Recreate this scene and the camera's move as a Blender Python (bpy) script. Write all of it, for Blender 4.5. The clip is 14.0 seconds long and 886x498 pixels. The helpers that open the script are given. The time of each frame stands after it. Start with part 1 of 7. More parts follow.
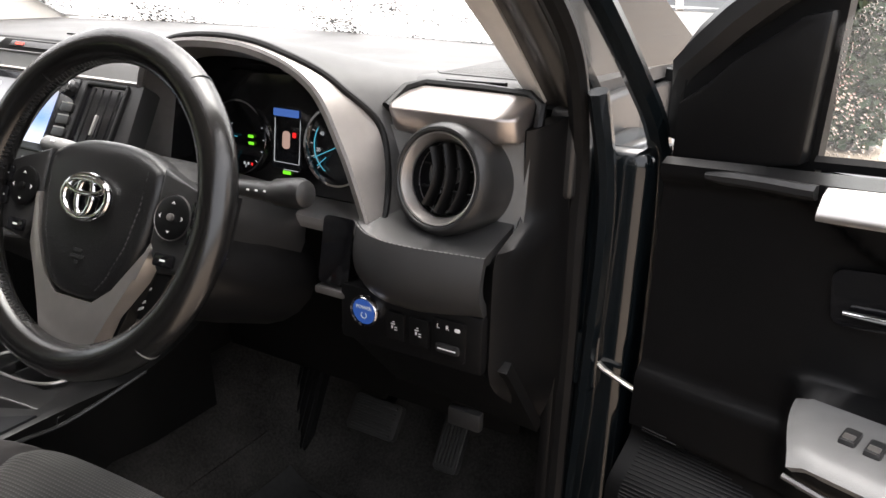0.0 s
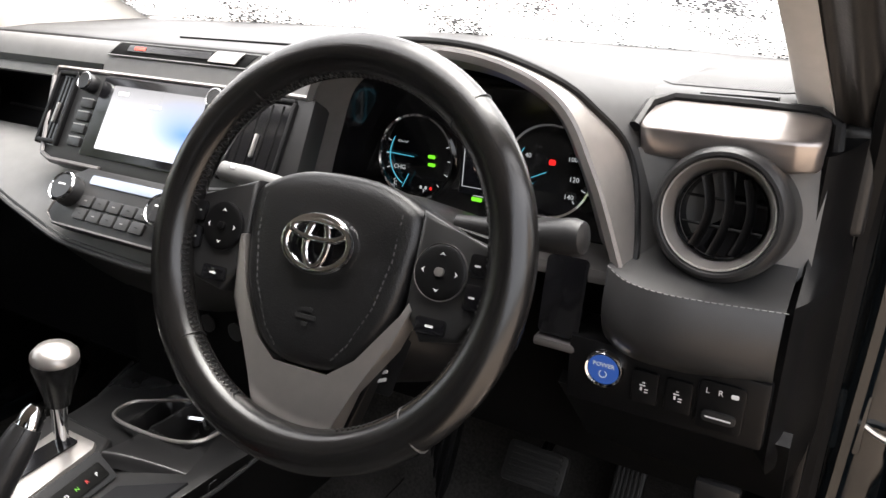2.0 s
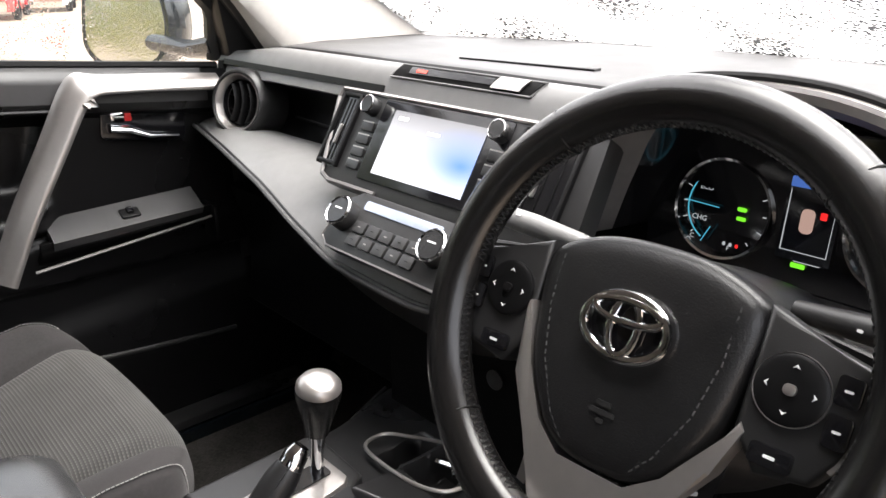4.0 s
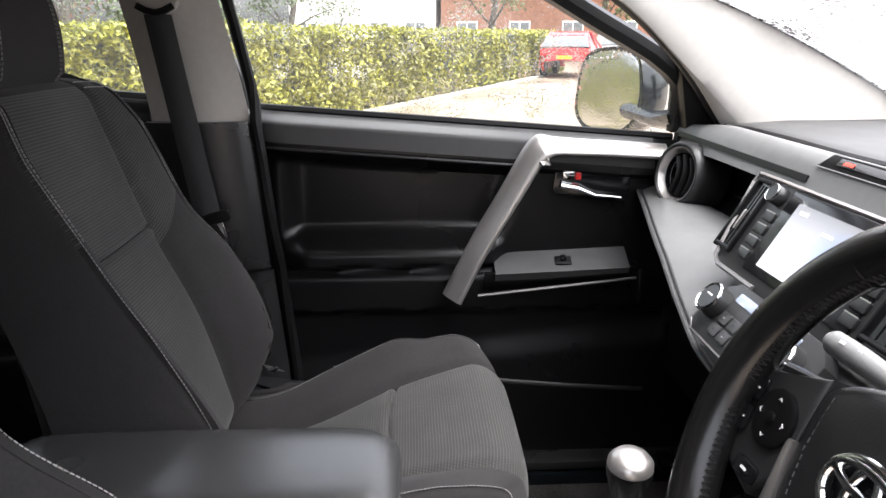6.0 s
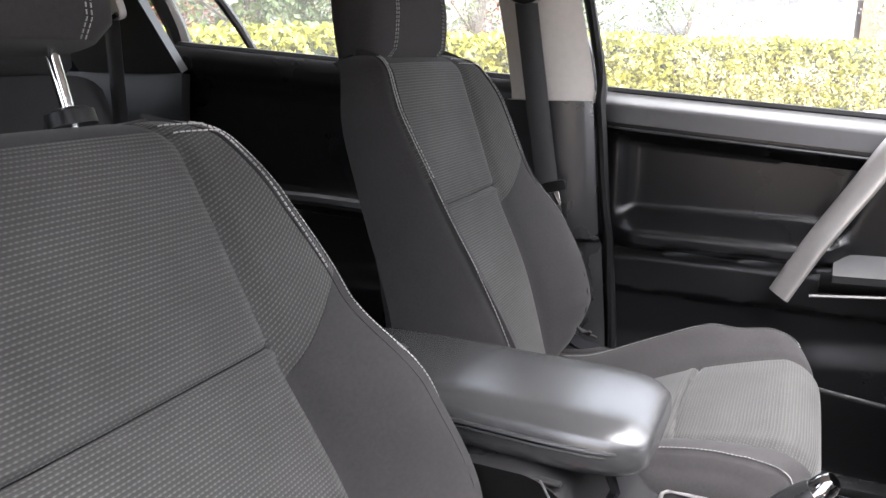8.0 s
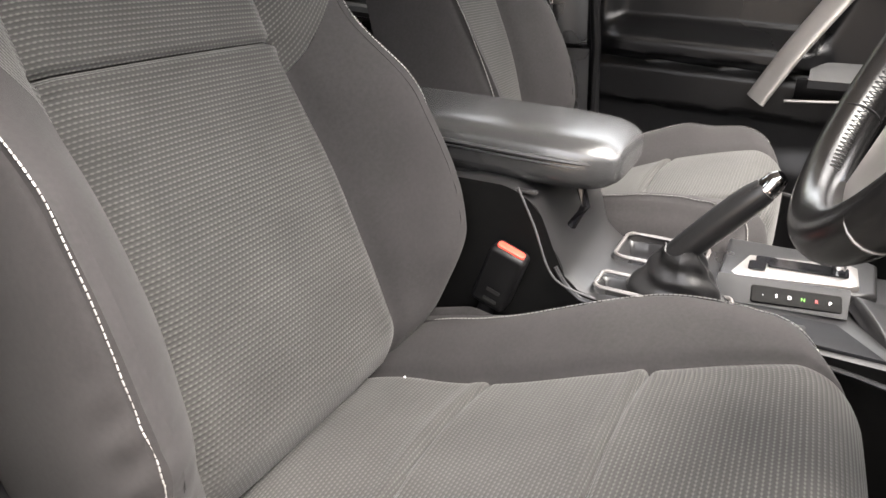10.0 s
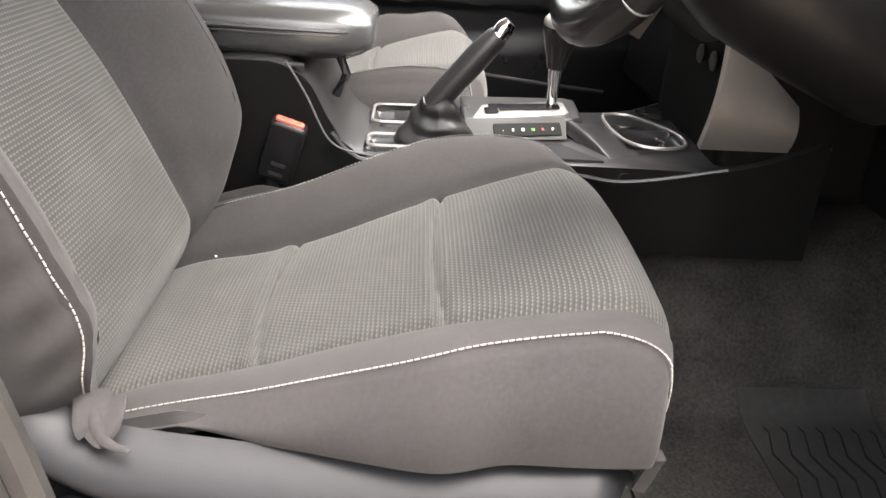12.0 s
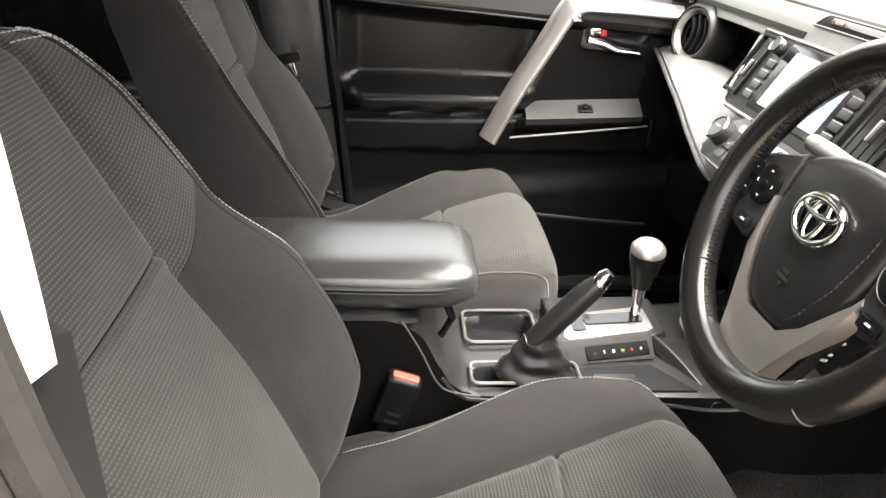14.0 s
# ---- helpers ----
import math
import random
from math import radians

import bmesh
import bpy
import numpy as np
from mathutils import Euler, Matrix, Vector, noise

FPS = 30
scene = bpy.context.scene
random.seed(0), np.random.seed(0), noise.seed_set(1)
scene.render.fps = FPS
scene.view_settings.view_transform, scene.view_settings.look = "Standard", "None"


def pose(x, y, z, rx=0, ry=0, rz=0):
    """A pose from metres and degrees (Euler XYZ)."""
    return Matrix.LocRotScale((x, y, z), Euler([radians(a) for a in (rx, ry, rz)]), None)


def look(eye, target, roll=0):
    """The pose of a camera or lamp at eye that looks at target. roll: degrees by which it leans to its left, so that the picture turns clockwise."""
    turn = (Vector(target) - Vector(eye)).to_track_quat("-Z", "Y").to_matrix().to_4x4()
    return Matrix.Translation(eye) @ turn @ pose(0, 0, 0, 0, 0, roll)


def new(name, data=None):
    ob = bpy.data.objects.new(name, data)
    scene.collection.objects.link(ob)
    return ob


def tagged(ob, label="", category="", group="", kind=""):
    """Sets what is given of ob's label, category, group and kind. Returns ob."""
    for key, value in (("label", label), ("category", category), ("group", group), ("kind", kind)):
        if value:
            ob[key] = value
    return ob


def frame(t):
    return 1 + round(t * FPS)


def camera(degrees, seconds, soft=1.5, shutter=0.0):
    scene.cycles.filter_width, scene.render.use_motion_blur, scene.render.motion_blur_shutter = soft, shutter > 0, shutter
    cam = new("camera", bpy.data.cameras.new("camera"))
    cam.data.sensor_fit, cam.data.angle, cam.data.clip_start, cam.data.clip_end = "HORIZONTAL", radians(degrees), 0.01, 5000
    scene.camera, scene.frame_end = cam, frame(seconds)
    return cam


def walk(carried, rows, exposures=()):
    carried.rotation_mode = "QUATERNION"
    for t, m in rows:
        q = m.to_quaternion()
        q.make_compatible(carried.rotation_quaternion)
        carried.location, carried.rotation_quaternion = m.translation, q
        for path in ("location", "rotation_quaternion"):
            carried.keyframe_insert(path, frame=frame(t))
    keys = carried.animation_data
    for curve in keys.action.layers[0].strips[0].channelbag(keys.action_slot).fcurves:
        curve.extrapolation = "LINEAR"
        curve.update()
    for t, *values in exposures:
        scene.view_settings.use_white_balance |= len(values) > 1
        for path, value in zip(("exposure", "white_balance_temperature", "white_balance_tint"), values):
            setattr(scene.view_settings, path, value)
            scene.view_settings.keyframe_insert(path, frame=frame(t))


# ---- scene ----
cam = camera(60.8, 14.0, 1.5)
METRES, EYE, TILT, LEAN, TURN = 1.62, 1.33, -20.4, -1.3, 29.9
X0, Y0 = 1.041, 0.057
ROWS = [
    (0.0, 0.0, 0.0, 0.0, 0.0, 0.0, -0.0),
    (0.5, -0.0472, 0.0222, 0.007, -0.16, 0.01, 0.26),
    (1.0, -0.0879, 0.0389, 0.0121, -0.21, -0.03, 0.21),
    (1.5, -0.1229, 0.0622, 0.0193, -0.31, -0.08, 0.23),
    (2.0, -0.1579, 0.0895, 0.0304, 0.02, -0.16, 0.19),
    (2.5, -0.1815, 0.1104, 0.0408, 1.55, -0.07, -0.1),
    (3.0, -0.2158, 0.1278, 0.0494, 5.25, -0.15, -1.11),
    (5.5, -0.1405, 0.1898, 0.0882, 44.98, -2.2, -13.3),
    (6.0, -0.1042, 0.1889, 0.0906, 55.98, -3.4, -16.19),
    (6.5, -0.0763, 0.1857, 0.0901, 65.49, -4.6, -18.17),
    (7.0, -0.0546, 0.1936, 0.09, 75.73, -6.77, -19.62),
    (7.5, -0.0394, 0.2084, 0.0822, 83.51, -9.12, -20.31),
    (10.0, 0.0498, 0.2542, -0.0398, 84.94, -19.77, -23.03),
    (10.5, 0.0547, 0.2382, -0.0649, 75.62, -19.49, -23.29),
    (11.0, 0.067, 0.2036, -0.0898, 67.01, -17.19, -22.45),
    (11.5, 0.0832, 0.187, -0.1034, 60.91, -15.17, -21.02),
    (12.0, 0.0888, 0.1758, -0.1125, 56.67, -13.78, -19.54),
    (12.5, 0.0856, 0.1645, -0.107, 55.61, -13.46, -18.55),
    (13.0, 0.0469, 0.1264, -0.0535, 55.3, -12.97, -18.24),
    (13.5, 0.0056, 0.0875, 0.0045, 55.17, -12.82, -18.14),
    (14.0, -0.0115, 0.0525, 0.0393, 54.99, -12.58, -18.12),
]
EXPOSURES = [(0.0, 2.75, 6700, 12), (3.0, 2.9, 6700, 12), (5.5, 2.65, 6400, 13), (6.5, 2.8, 6250, 13), (7.0, 3.3, 6200, 14), (7.5, 3.75, 6200, 15), (10.0, 3.95, 6900, 13), (11.0, 4.15, 6900, 13), (12.5, 4.15, 6950, 12), (13.0, 4.1, 7020, 11), (13.4, 3.85, 7050, 11), (14.0, 3.85, 7000, 11)]
walk(cam, [(t, pose(X0, Y0, EYE, 0, 0, TURN) @ pose(0, 0, 0, TILT, LEAN, 0) @ pose(METRES * x, METRES * y, METRES * z, 90 + pitch, roll, yaw)) for t, x, y, z, yaw, pitch, roll in ROWS], EXPOSURES)

# ---- world and sun ----
world = bpy.data.worlds.new("overcast_sky")
scene.world = world
world.use_nodes = True
wn = world.node_tree.nodes
sky = wn.new("ShaderNodeTexSky")
sky.sky_type, sky.sun_disc = "NISHITA", False
sky.sun_elevation, sky.sun_rotation = radians(70), radians(16)
sky.air_density, sky.dust_density, sky.ozone_density = 1.0, 6.0, 1.0
desat = wn.new("ShaderNodeHueSaturation")
desat.inputs["Saturation"].default_value = 0.25
world.node_tree.links.new(sky.outputs["Color"], desat.inputs["Color"])
world.node_tree.links.new(desat.outputs["Color"], wn["Background"].inputs["Color"])
wn["Background"].inputs["Strength"].default_value = 0.12
sun = new("sun", bpy.data.lights.new("sun", "SUN"))
sun.data.energy, sun.data.angle, sun.data.color = 1.0, radians(60), (1.0, 0.975, 0.94)
sun.matrix_world = look((0.7, 2.4, 7.0), (0, 0, 0))


# ---- materials ----
def surface(name, colour, rough=0.5, metal=0.0, vary=0.25, scale=40.0, bump=0.15, fine=600.0, spec=0.5, coarse=6.0, rough_vary=0.1, coat=0.0):
    """A procedural surface: grain and blotches at two scales, in object space metres."""
    m = bpy.data.materials.new(name)
    m.use_nodes = True
    n, l = m.node_tree.nodes, m.node_tree.links
    b = n["Principled BSDF"]
    co = n.new("ShaderNodeTexCoord")
    big, small = n.new("ShaderNodeTexNoise"), n.new("ShaderNodeTexNoise")
    big.inputs["Scale"].default_value, big.inputs["Detail"].default_value = coarse, 5
    small.inputs["Scale"].default_value, small.inputs["Detail"].default_value = scale, 4
    for q in (big, small):
        l.new(co.outputs["Object"], q.inputs["Vector"])
    mix = n.new("ShaderNodeMath")
    mix.operation = "ADD"
    l.new(big.outputs["Fac"], mix.inputs[0]), l.new(small.outputs["Fac"], mix.inputs[1])
    ramp = n.new("ShaderNodeMapRange")
    ramp.interpolation_type = "SMOOTHSTEP"
    ramp.inputs["From Min"].default_value, ramp.inputs["From Max"].default_value = 0.5, 1.5
    ramp.inputs["To Min"].default_value, ramp.inputs["To Max"].default_value = 1 - vary, 1 + vary
    l.new(mix.outputs[0], ramp.inputs["Value"])
    col = n.new("ShaderNodeVectorMath")
    col.operation = "SCALE"
    col.inputs[0].default_value = colour[:3]
    l.new(ramp.outputs["Result"], col.inputs["Scale"])
    l.new(col.outputs["Vector"], b.inputs["Base Color"])
    rr = n.new("ShaderNodeMapRange")
    rr.interpolation_type = "SMOOTHSTEP"
    rr.inputs["From Min"].default_value, rr.inputs["From Max"].default_value = 0.2, 0.8
    rr.inputs["To Min"].default_value, rr.inputs["To Max"].default_value = max(0.02, rough - rough_vary), min(1, rough + rough_vary)
    l.new(big.outputs["Fac"], rr.inputs["Value"])
    l.new(rr.outputs["Result"], b.inputs["Roughness"])
    b.inputs["Metallic"].default_value = metal
    b.inputs["Specular IOR Level"].default_value = spec
    b.inputs["Coat Weight"].default_value = coat
    if bump:
        grain = n.new("ShaderNodeTexNoise")
        grain.inputs["Scale"].default_value, grain.inputs["Detail"].default_value = fine, 3
        l.new(co.outputs["Object"], grain.inputs["Vector"])
        bp = n.new("ShaderNodeBump")
        bp.inputs["Strength"].default_value, bp.inputs["Distance"].default_value = bump, 0.4 / fine
        l.new(grain.outputs["Fac"], bp.inputs["Height"])
        l.new(bp.outputs["Normal"], b.inputs["Normal"])
    return m


def ribbed(name, dark, light, pitch_v=0.0046, pitch_u=0.0050, bump=0.6):
    """Woven seat cloth: raised ribs across the panel, broken into small dots; laid out in metres by the panel's UV."""
    m = bpy.data.materials.new(name)
    m.use_nodes = True
    n, l = m.node_tree.nodes, m.node_tree.links
    b = n["Principled BSDF"]
    uv = n.new("ShaderNodeUVMap")
    sep = n.new("ShaderNodeSeparateXYZ")
    l.new(uv.outputs["UV"], sep.inputs["Vector"])

    def wave(sock, pitch):
        a, s = n.new("ShaderNodeMath"), n.new("ShaderNodeMath")
        a.operation, s.operation = "MULTIPLY", "SINE"
        a.inputs[1].default_value = 2 * math.pi / pitch
        l.new(sock, a.inputs[0]), l.new(a.outputs[0], s.inputs[0])
        return s.outputs[0]
    wv, wu = wave(sep.outputs["Y"], pitch_v), wave(sep.outputs["X"], pitch_u)
    turn, flip, part_u = (n.new("ShaderNodeMath") for _ in range(3))
    turn.operation, flip.operation, part_u.operation = "MULTIPLY_ADD", "SINE", "MULTIPLY"
    turn.inputs[1].default_value, turn.inputs[2].default_value = math.pi / pitch_v, math.pi / 4
    l.new(sep.outputs["Y"], turn.inputs[0]), l.new(turn.outputs[0], flip.inputs[0])
    half = n.new("ShaderNodeMath")
    half.operation = "MULTIPLY"
    half.inputs[1].default_value = 0.38
    l.new(wu, half.inputs[0])
    l.new(half.outputs[0], part_u.inputs[0]), l.new(flip.outputs[0], part_u.inputs[1])
    h = n.new("ShaderNodeMath")
    h.operation = "ADD"
    l.new(wv, h.inputs[0]), l.new(part_u.outputs[0], h.inputs[1])
    ramp = n.new("ShaderNodeMapRange")
    ramp.interpolation_type = "SMOOTHSTEP"
    ramp.inputs["From Min"].default_value, ramp.inputs["From Max"].default_value = 0.1, 1.4
    l.new(h.outputs[0], ramp.inputs["Value"])
    noise_big = n.new("ShaderNodeTexNoise")
    noise_big.inputs["Scale"].default_value, noise_big.inputs["Detail"].default_value = 9, 5
    co = n.new("ShaderNodeTexCoord")
    l.new(co.outputs["Object"], noise_big.inputs["Vector"])
    mixc = n.new("ShaderNodeMix")
    mixc.data_type = "RGBA"
    mixc.inputs["A"].default_value, mixc.inputs["B"].default_value = (*dark, 1), (*light, 1)
    l.new(ramp.outputs["Result"], mixc.inputs["Factor"])
    sc = n.new("ShaderNodeVectorMath")
    sc.operation = "SCALE"
    wear = n.new("ShaderNodeMapRange")
    wear.inputs["From Min"].default_value, wear.inputs["From Max"].default_value = 0.3, 0.7
    wear.inputs["To Min"].default_value, wear.inputs["To Max"].default_value = 0.8, 1.2
    l.new(noise_big.outputs["Fac"], wear.inputs["Value"])
    l.new(mixc.outputs["Result"], sc.inputs[0]), l.new(wear.outputs["Result"], sc.inputs["Scale"])
    l.new(sc.outputs["Vector"], b.inputs["Base Color"])
    b.inputs["Roughness"].default_value = 0.85
    b.inputs["Specular IOR Level"].default_value = 0.3
    b.inputs["Sheen Weight"].default_value = 0.08
    bp = n.new("ShaderNodeBump")
    bp.inputs["Strength"].default_value, bp.inputs["Distance"].default_value = bump, 0.0004
    l.new(h.outputs[0], bp.inputs["Height"])
    l.new(bp.outputs["Normal"], b.inputs["Normal"])
    return m


def cloth(name, colour, sheen=0.3, fine=900.0, bump=0.25):
    m = surface(name, colour, 0.92, 0, 0.16, 240, bump, fine, 0.15, 16, 0.04)
    m.node_tree.nodes["Principled BSDF"].inputs["Sheen Weight"].default_value = sheen
    return m


def glowing(name, colour, strength):
    m = bpy.data.materials.new(name)
    m.use_nodes = True
    b = m.node_tree.nodes["Principled BSDF"]
    b.inputs["Base Color"].default_value = (0.01, 0.01, 0.01, 1)
    b.inputs["Emission Color"].default_value = (*colour, 1)
    b.inputs["Emission Strength"].default_value = strength
    return m


def wet_glass(name, film, drop_scale, streak=1.0, tint=(0.95, 0.98, 0.97), coverage=0.5, murk=1.0):
    """A rain-wet pane: clear glass with drops that bend the view, and a film of water that scatters some of the daylight."""
    m = bpy.data.materials.new(name)
    m.use_nodes = True
    n, l = m.node_tree.nodes, m.node_tree.links
    n.remove(n["Principled BSDF"])
    out = n["Material Output"]
    co, mp = n.new("ShaderNodeTexCoord"), n.new("ShaderNodeMapping")
    mp.inputs["Scale"].default_value = (1, 1, streak)
    l.new(co.outputs["Object"], mp.inputs["Vector"])
    cell, patch = n.new("ShaderNodeTexVoronoi"), n.new("ShaderNodeTexNoise")
    cell.inputs["Scale"].default_value = drop_scale
    patch.inputs["Scale"].default_value, patch.inputs["Detail"].default_value = drop_scale * 0.06, 6
    l.new(mp.outputs["Vector"], cell.inputs["Vector"]), l.new(mp.outputs["Vector"], patch.inputs["Vector"])
    add = n.new("ShaderNodeMath")
    add.operation = "MULTIPLY_ADD"
    add.inputs[1].default_value = 0.8
    l.new(cell.outputs["Distance"], add.inputs[0]), l.new(patch.outputs["Fac"], add.inputs[2])
    drop = n.new("ShaderNodeMapRange")
    drop.inputs["From Min"].default_value, drop.inputs["From Max"].default_value = coverage + 0.38, coverage + 0.22
    l.new(add.outputs[0], drop.inputs["Value"])
    bp = n.new("ShaderNodeBump")
    bp.inputs["Strength"].default_value, bp.inputs["Distance"].default_value = 1.0, 0.004
    l.new(drop.outputs["Result"], bp.inputs["Height"])
    clear, bend, gloss, milk = (n.new("ShaderNodeBsdf" + k) for k in ("Transparent", "Refraction", "Glossy", "Translucent"))
    clear.inputs["Color"].default_value = (*tint, 1)
    bend.inputs["IOR"].default_value, bend.inputs["Roughness"].default_value = 1.2, 0.05
    bend.inputs["Color"].default_value = (murk, murk, murk, 1)
    gloss.inputs["Roughness"].default_value = 0.03
    milk.inputs["Color"].default_value = (0.95, 0.95, 0.95, 1)
    l.new(bp.outputs["Normal"], bend.inputs["Normal"])
    a, c, d = (n.new("ShaderNodeMixShader") for _ in range(3))
    l.new(drop.outputs["Result"], a.inputs["Fac"]), l.new(clear.outputs[0], a.inputs[1]), l.new(bend.outputs[0], a.inputs[2])
    c.inputs["Fac"].default_value = film
    l.new(a.outputs[0], c.inputs[1]), l.new(milk.outputs[0], c.inputs[2])
    dry = n.new("ShaderNodeMapRange")
    dry.inputs["To Min"].default_value, dry.inputs["To Max"].default_value = film, film * 0.01
    l.new(drop.outputs["Result"], dry.inputs["Value"]), l.new(dry.outputs["Result"], c.inputs["Fac"])
    fr = n.new("ShaderNodeFresnel")
    fr.inputs["IOR"].default_value = 1.35
    l.new(fr.outputs[0], d.inputs["Fac"]), l.new(c.outputs[0], d.inputs[1]), l.new(gloss.outputs[0], d.inputs[2])
    l.new(d.outputs[0], out.inputs["Surface"])
    return m


RIB = ribbed("ribbed_seat_cloth", (0.0265, 0.026, 0.0248), (0.070, 0.0688, 0.0640))
PLAIN = cloth("plain_seat_cloth", (0.0265, 0.0250, 0.0253), 0.05, 1400.0, 0.5)
THREAD = surface("pale_grey_thread", (0.32, 0.31, 0.30), 0.8, 0, 0.1, 60, 0)
LEATHER = surface("black_leather", (0.010, 0.010, 0.0104), 0.32, 0, 0.2, 60, 0.35, 700, 0.45, 9, 0.03)
RIMLEATHER = surface("worn_wheel_leather", (0.006, 0.0058, 0.0058), 0.21, 0, 0.2, 60, 0.22, 900, 0.65, 14, 0.05)
SOFT = surface("soft_black_plastic", (0.017, 0.017, 0.0173), 0.36, 0, 0.15, 50, 0.3, 1100, 0.45, 7, 0.03)
PAD = surface("dark_grey_dash_pad", (0.055, 0.055, 0.0555), 0.52, 0, 0.12, 50, 0.3, 1300, 0.32, 6, 0.06)
GREYPAD = surface("grey_padded_leatherette", (0.15, 0.15, 0.148), 0.42, 0, 0.1, 50, 0.35, 800, 0.5, 6, 0.08)
HARD = surface("hard_black_plastic", (0.0045, 0.0045, 0.0048), 0.38, 0, 0.2, 60, 0.2, 900, 0.22, 6, 0.03)
DOORBLACK = surface("black_door_plastic", (0.0045, 0.0045, 0.0048), 0.28, 0, 0.1, 60, 0.2, 1200, 0.32, 4, 0.015)
GLOSS = surface("gloss_black_plastic", (0.006, 0.006, 0.007), 0.12, 0, 0.1, 30, 0, 10, 0.5, 5, 0.05)
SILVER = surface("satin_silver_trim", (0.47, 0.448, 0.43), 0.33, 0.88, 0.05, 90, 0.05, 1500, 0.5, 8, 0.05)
BRUSHED = surface("brushed_trim_cap", (0.40, 0.365, 0.345), 0.30, 0.9, 0.06, 90, 0.05, 1500, 0.5, 8, 0.04)
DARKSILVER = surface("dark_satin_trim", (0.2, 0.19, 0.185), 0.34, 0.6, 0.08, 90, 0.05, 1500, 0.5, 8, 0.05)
CHROME = surface("chrome", (0.85, 0.85, 0.86), 0.08, 1.0, 0.03, 60, 0, 10, 0.5, 6, 0.03)
GREYTRIM = surface("light_grey_pillar_trim", (0.46, 0.44, 0.41), 0.7, 0, 0.06, 80, 0.2, 1500, 0.35, 5, 0.05)
HEADLINER = surface("pale_headliner_cloth", (0.55, 0.53, 0.5), 0.95, 0, 0.08, 80, 0.3, 900, 0.2, 5, 0.03)
CARPET = surface("black_carpet", (0.026, 0.0245, 0.023), 0.95, 0, 0.6, 220, 1.0, 420, 0.1, 12, 0.03)
# lighter copy of the black rubber, with daylight sheen put into its colour
SEAL = surface("daylight_toned_rubber", (0.020, 0.019, 0.018), 0.42, 0, 0.25, 60, 0.3, 500, 0.5, 9, 0.1)
PEDAL = surface("worn_pedal_rubber", (0.022, 0.022, 0.0215), 0.5, 0, 0.4, 90, 0.4, 600, 0.35, 14, 0.1)
RUBBER = surface("black_rubber", (0.006, 0.006, 0.0063), 0.5, 0, 0.25, 80, 0.3, 700, 0.18, 10, 0.1)
PAINT = surface("black_car_paint", (0.004, 0.006, 0.0075), 0.16, 0, 0.1, 30, 0, 10, 0.5, 4, 0.04, 0.25)
WEBBING = surface("black_belt_webbing", (0.02, 0.02, 0.021), 0.75, 0, 0.15, 80, 0.4, 1400, 0.35, 8, 0.05)
METAL = surface("bare_steel", (0.5, 0.48, 0.45), 0.35, 0.9, 0.15, 60, 0.1, 500, 0.5, 10, 0.1)
ORANGE = surface("red_release_button", (0.72, 0.07, 0.045), 0.4, 0, 0.08, 60, 0.05, 500, 0.5, 6, 0.05)
WHITE = surface("white_print", (0.75, 0.75, 0.75), 0.5, 0, 0.03, 60, 0, 10)
REDPLASTIC = surface("red_lock_marker", (0.6, 0.02, 0.02), 0.4, 0, 0.05, 60, 0)
BLUEBUTTON = glowing("lit_blue_button", (0.02, 0.08, 0.34), 0.13)
TEAL = glowing("teal_dial_light", (0.06, 0.38, 0.52), 0.15)
GREEN = glowing("green_tell_tale", (0.2, 0.9, 0.03), 0.15)
RED = glowing("red_tell_tale", (0.9, 0.02, 0.02), 0.16)
PALEGLOW = glowing("white_dial_light", (0.7, 0.75, 0.78), 0.09)
BLUEGLOW = glowing("blue_display_band", (0.08, 0.2, 0.65), 0.1)
LIDLEATHER = surface("grey_black_armrest_leather", (0.028, 0.0285, 0.029), 0.26, 0, 0.06, 60, 0.2, 700, 1.0, 7, 0.02)
CAPGREY = surface("grey_door_capping", (0.055, 0.055, 0.056), 0.45, 0, 0.08, 50, 0.25, 1200, 0.4, 6, 0.05)
DASHSOFT = surface("soft_dash_moulding", (0.024, 0.024, 0.0243), 0.38, 0, 0.12, 50, 0.3, 1200, 0.6, 7, 0.03)
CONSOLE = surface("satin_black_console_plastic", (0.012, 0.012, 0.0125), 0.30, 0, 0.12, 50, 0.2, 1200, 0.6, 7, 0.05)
VALANCE = surface("satin_grey_seat_plastic", (0.011, 0.0115, 0.013), 0.5, 0, 0.1, 50, 0.25, 1100, 0.18, 6, 0.05)
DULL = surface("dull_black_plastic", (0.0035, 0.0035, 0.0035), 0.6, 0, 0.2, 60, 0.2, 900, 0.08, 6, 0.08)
SCREENDARK = surface("dark_display_glass", (0.008, 0.009, 0.012), 0.15, 0, 0.1, 30, 0)
WINDSCREEN = wet_glass("wet_windscreen_glass", 0.45, 130, 1.0, (0.95, 0.98, 0.97), 0.50, 0.05)
SIDEGLASS = wet_glass("wet_side_glass", 0.03, 260, 1.0, (0.93, 0.97, 0.95), 0.42)


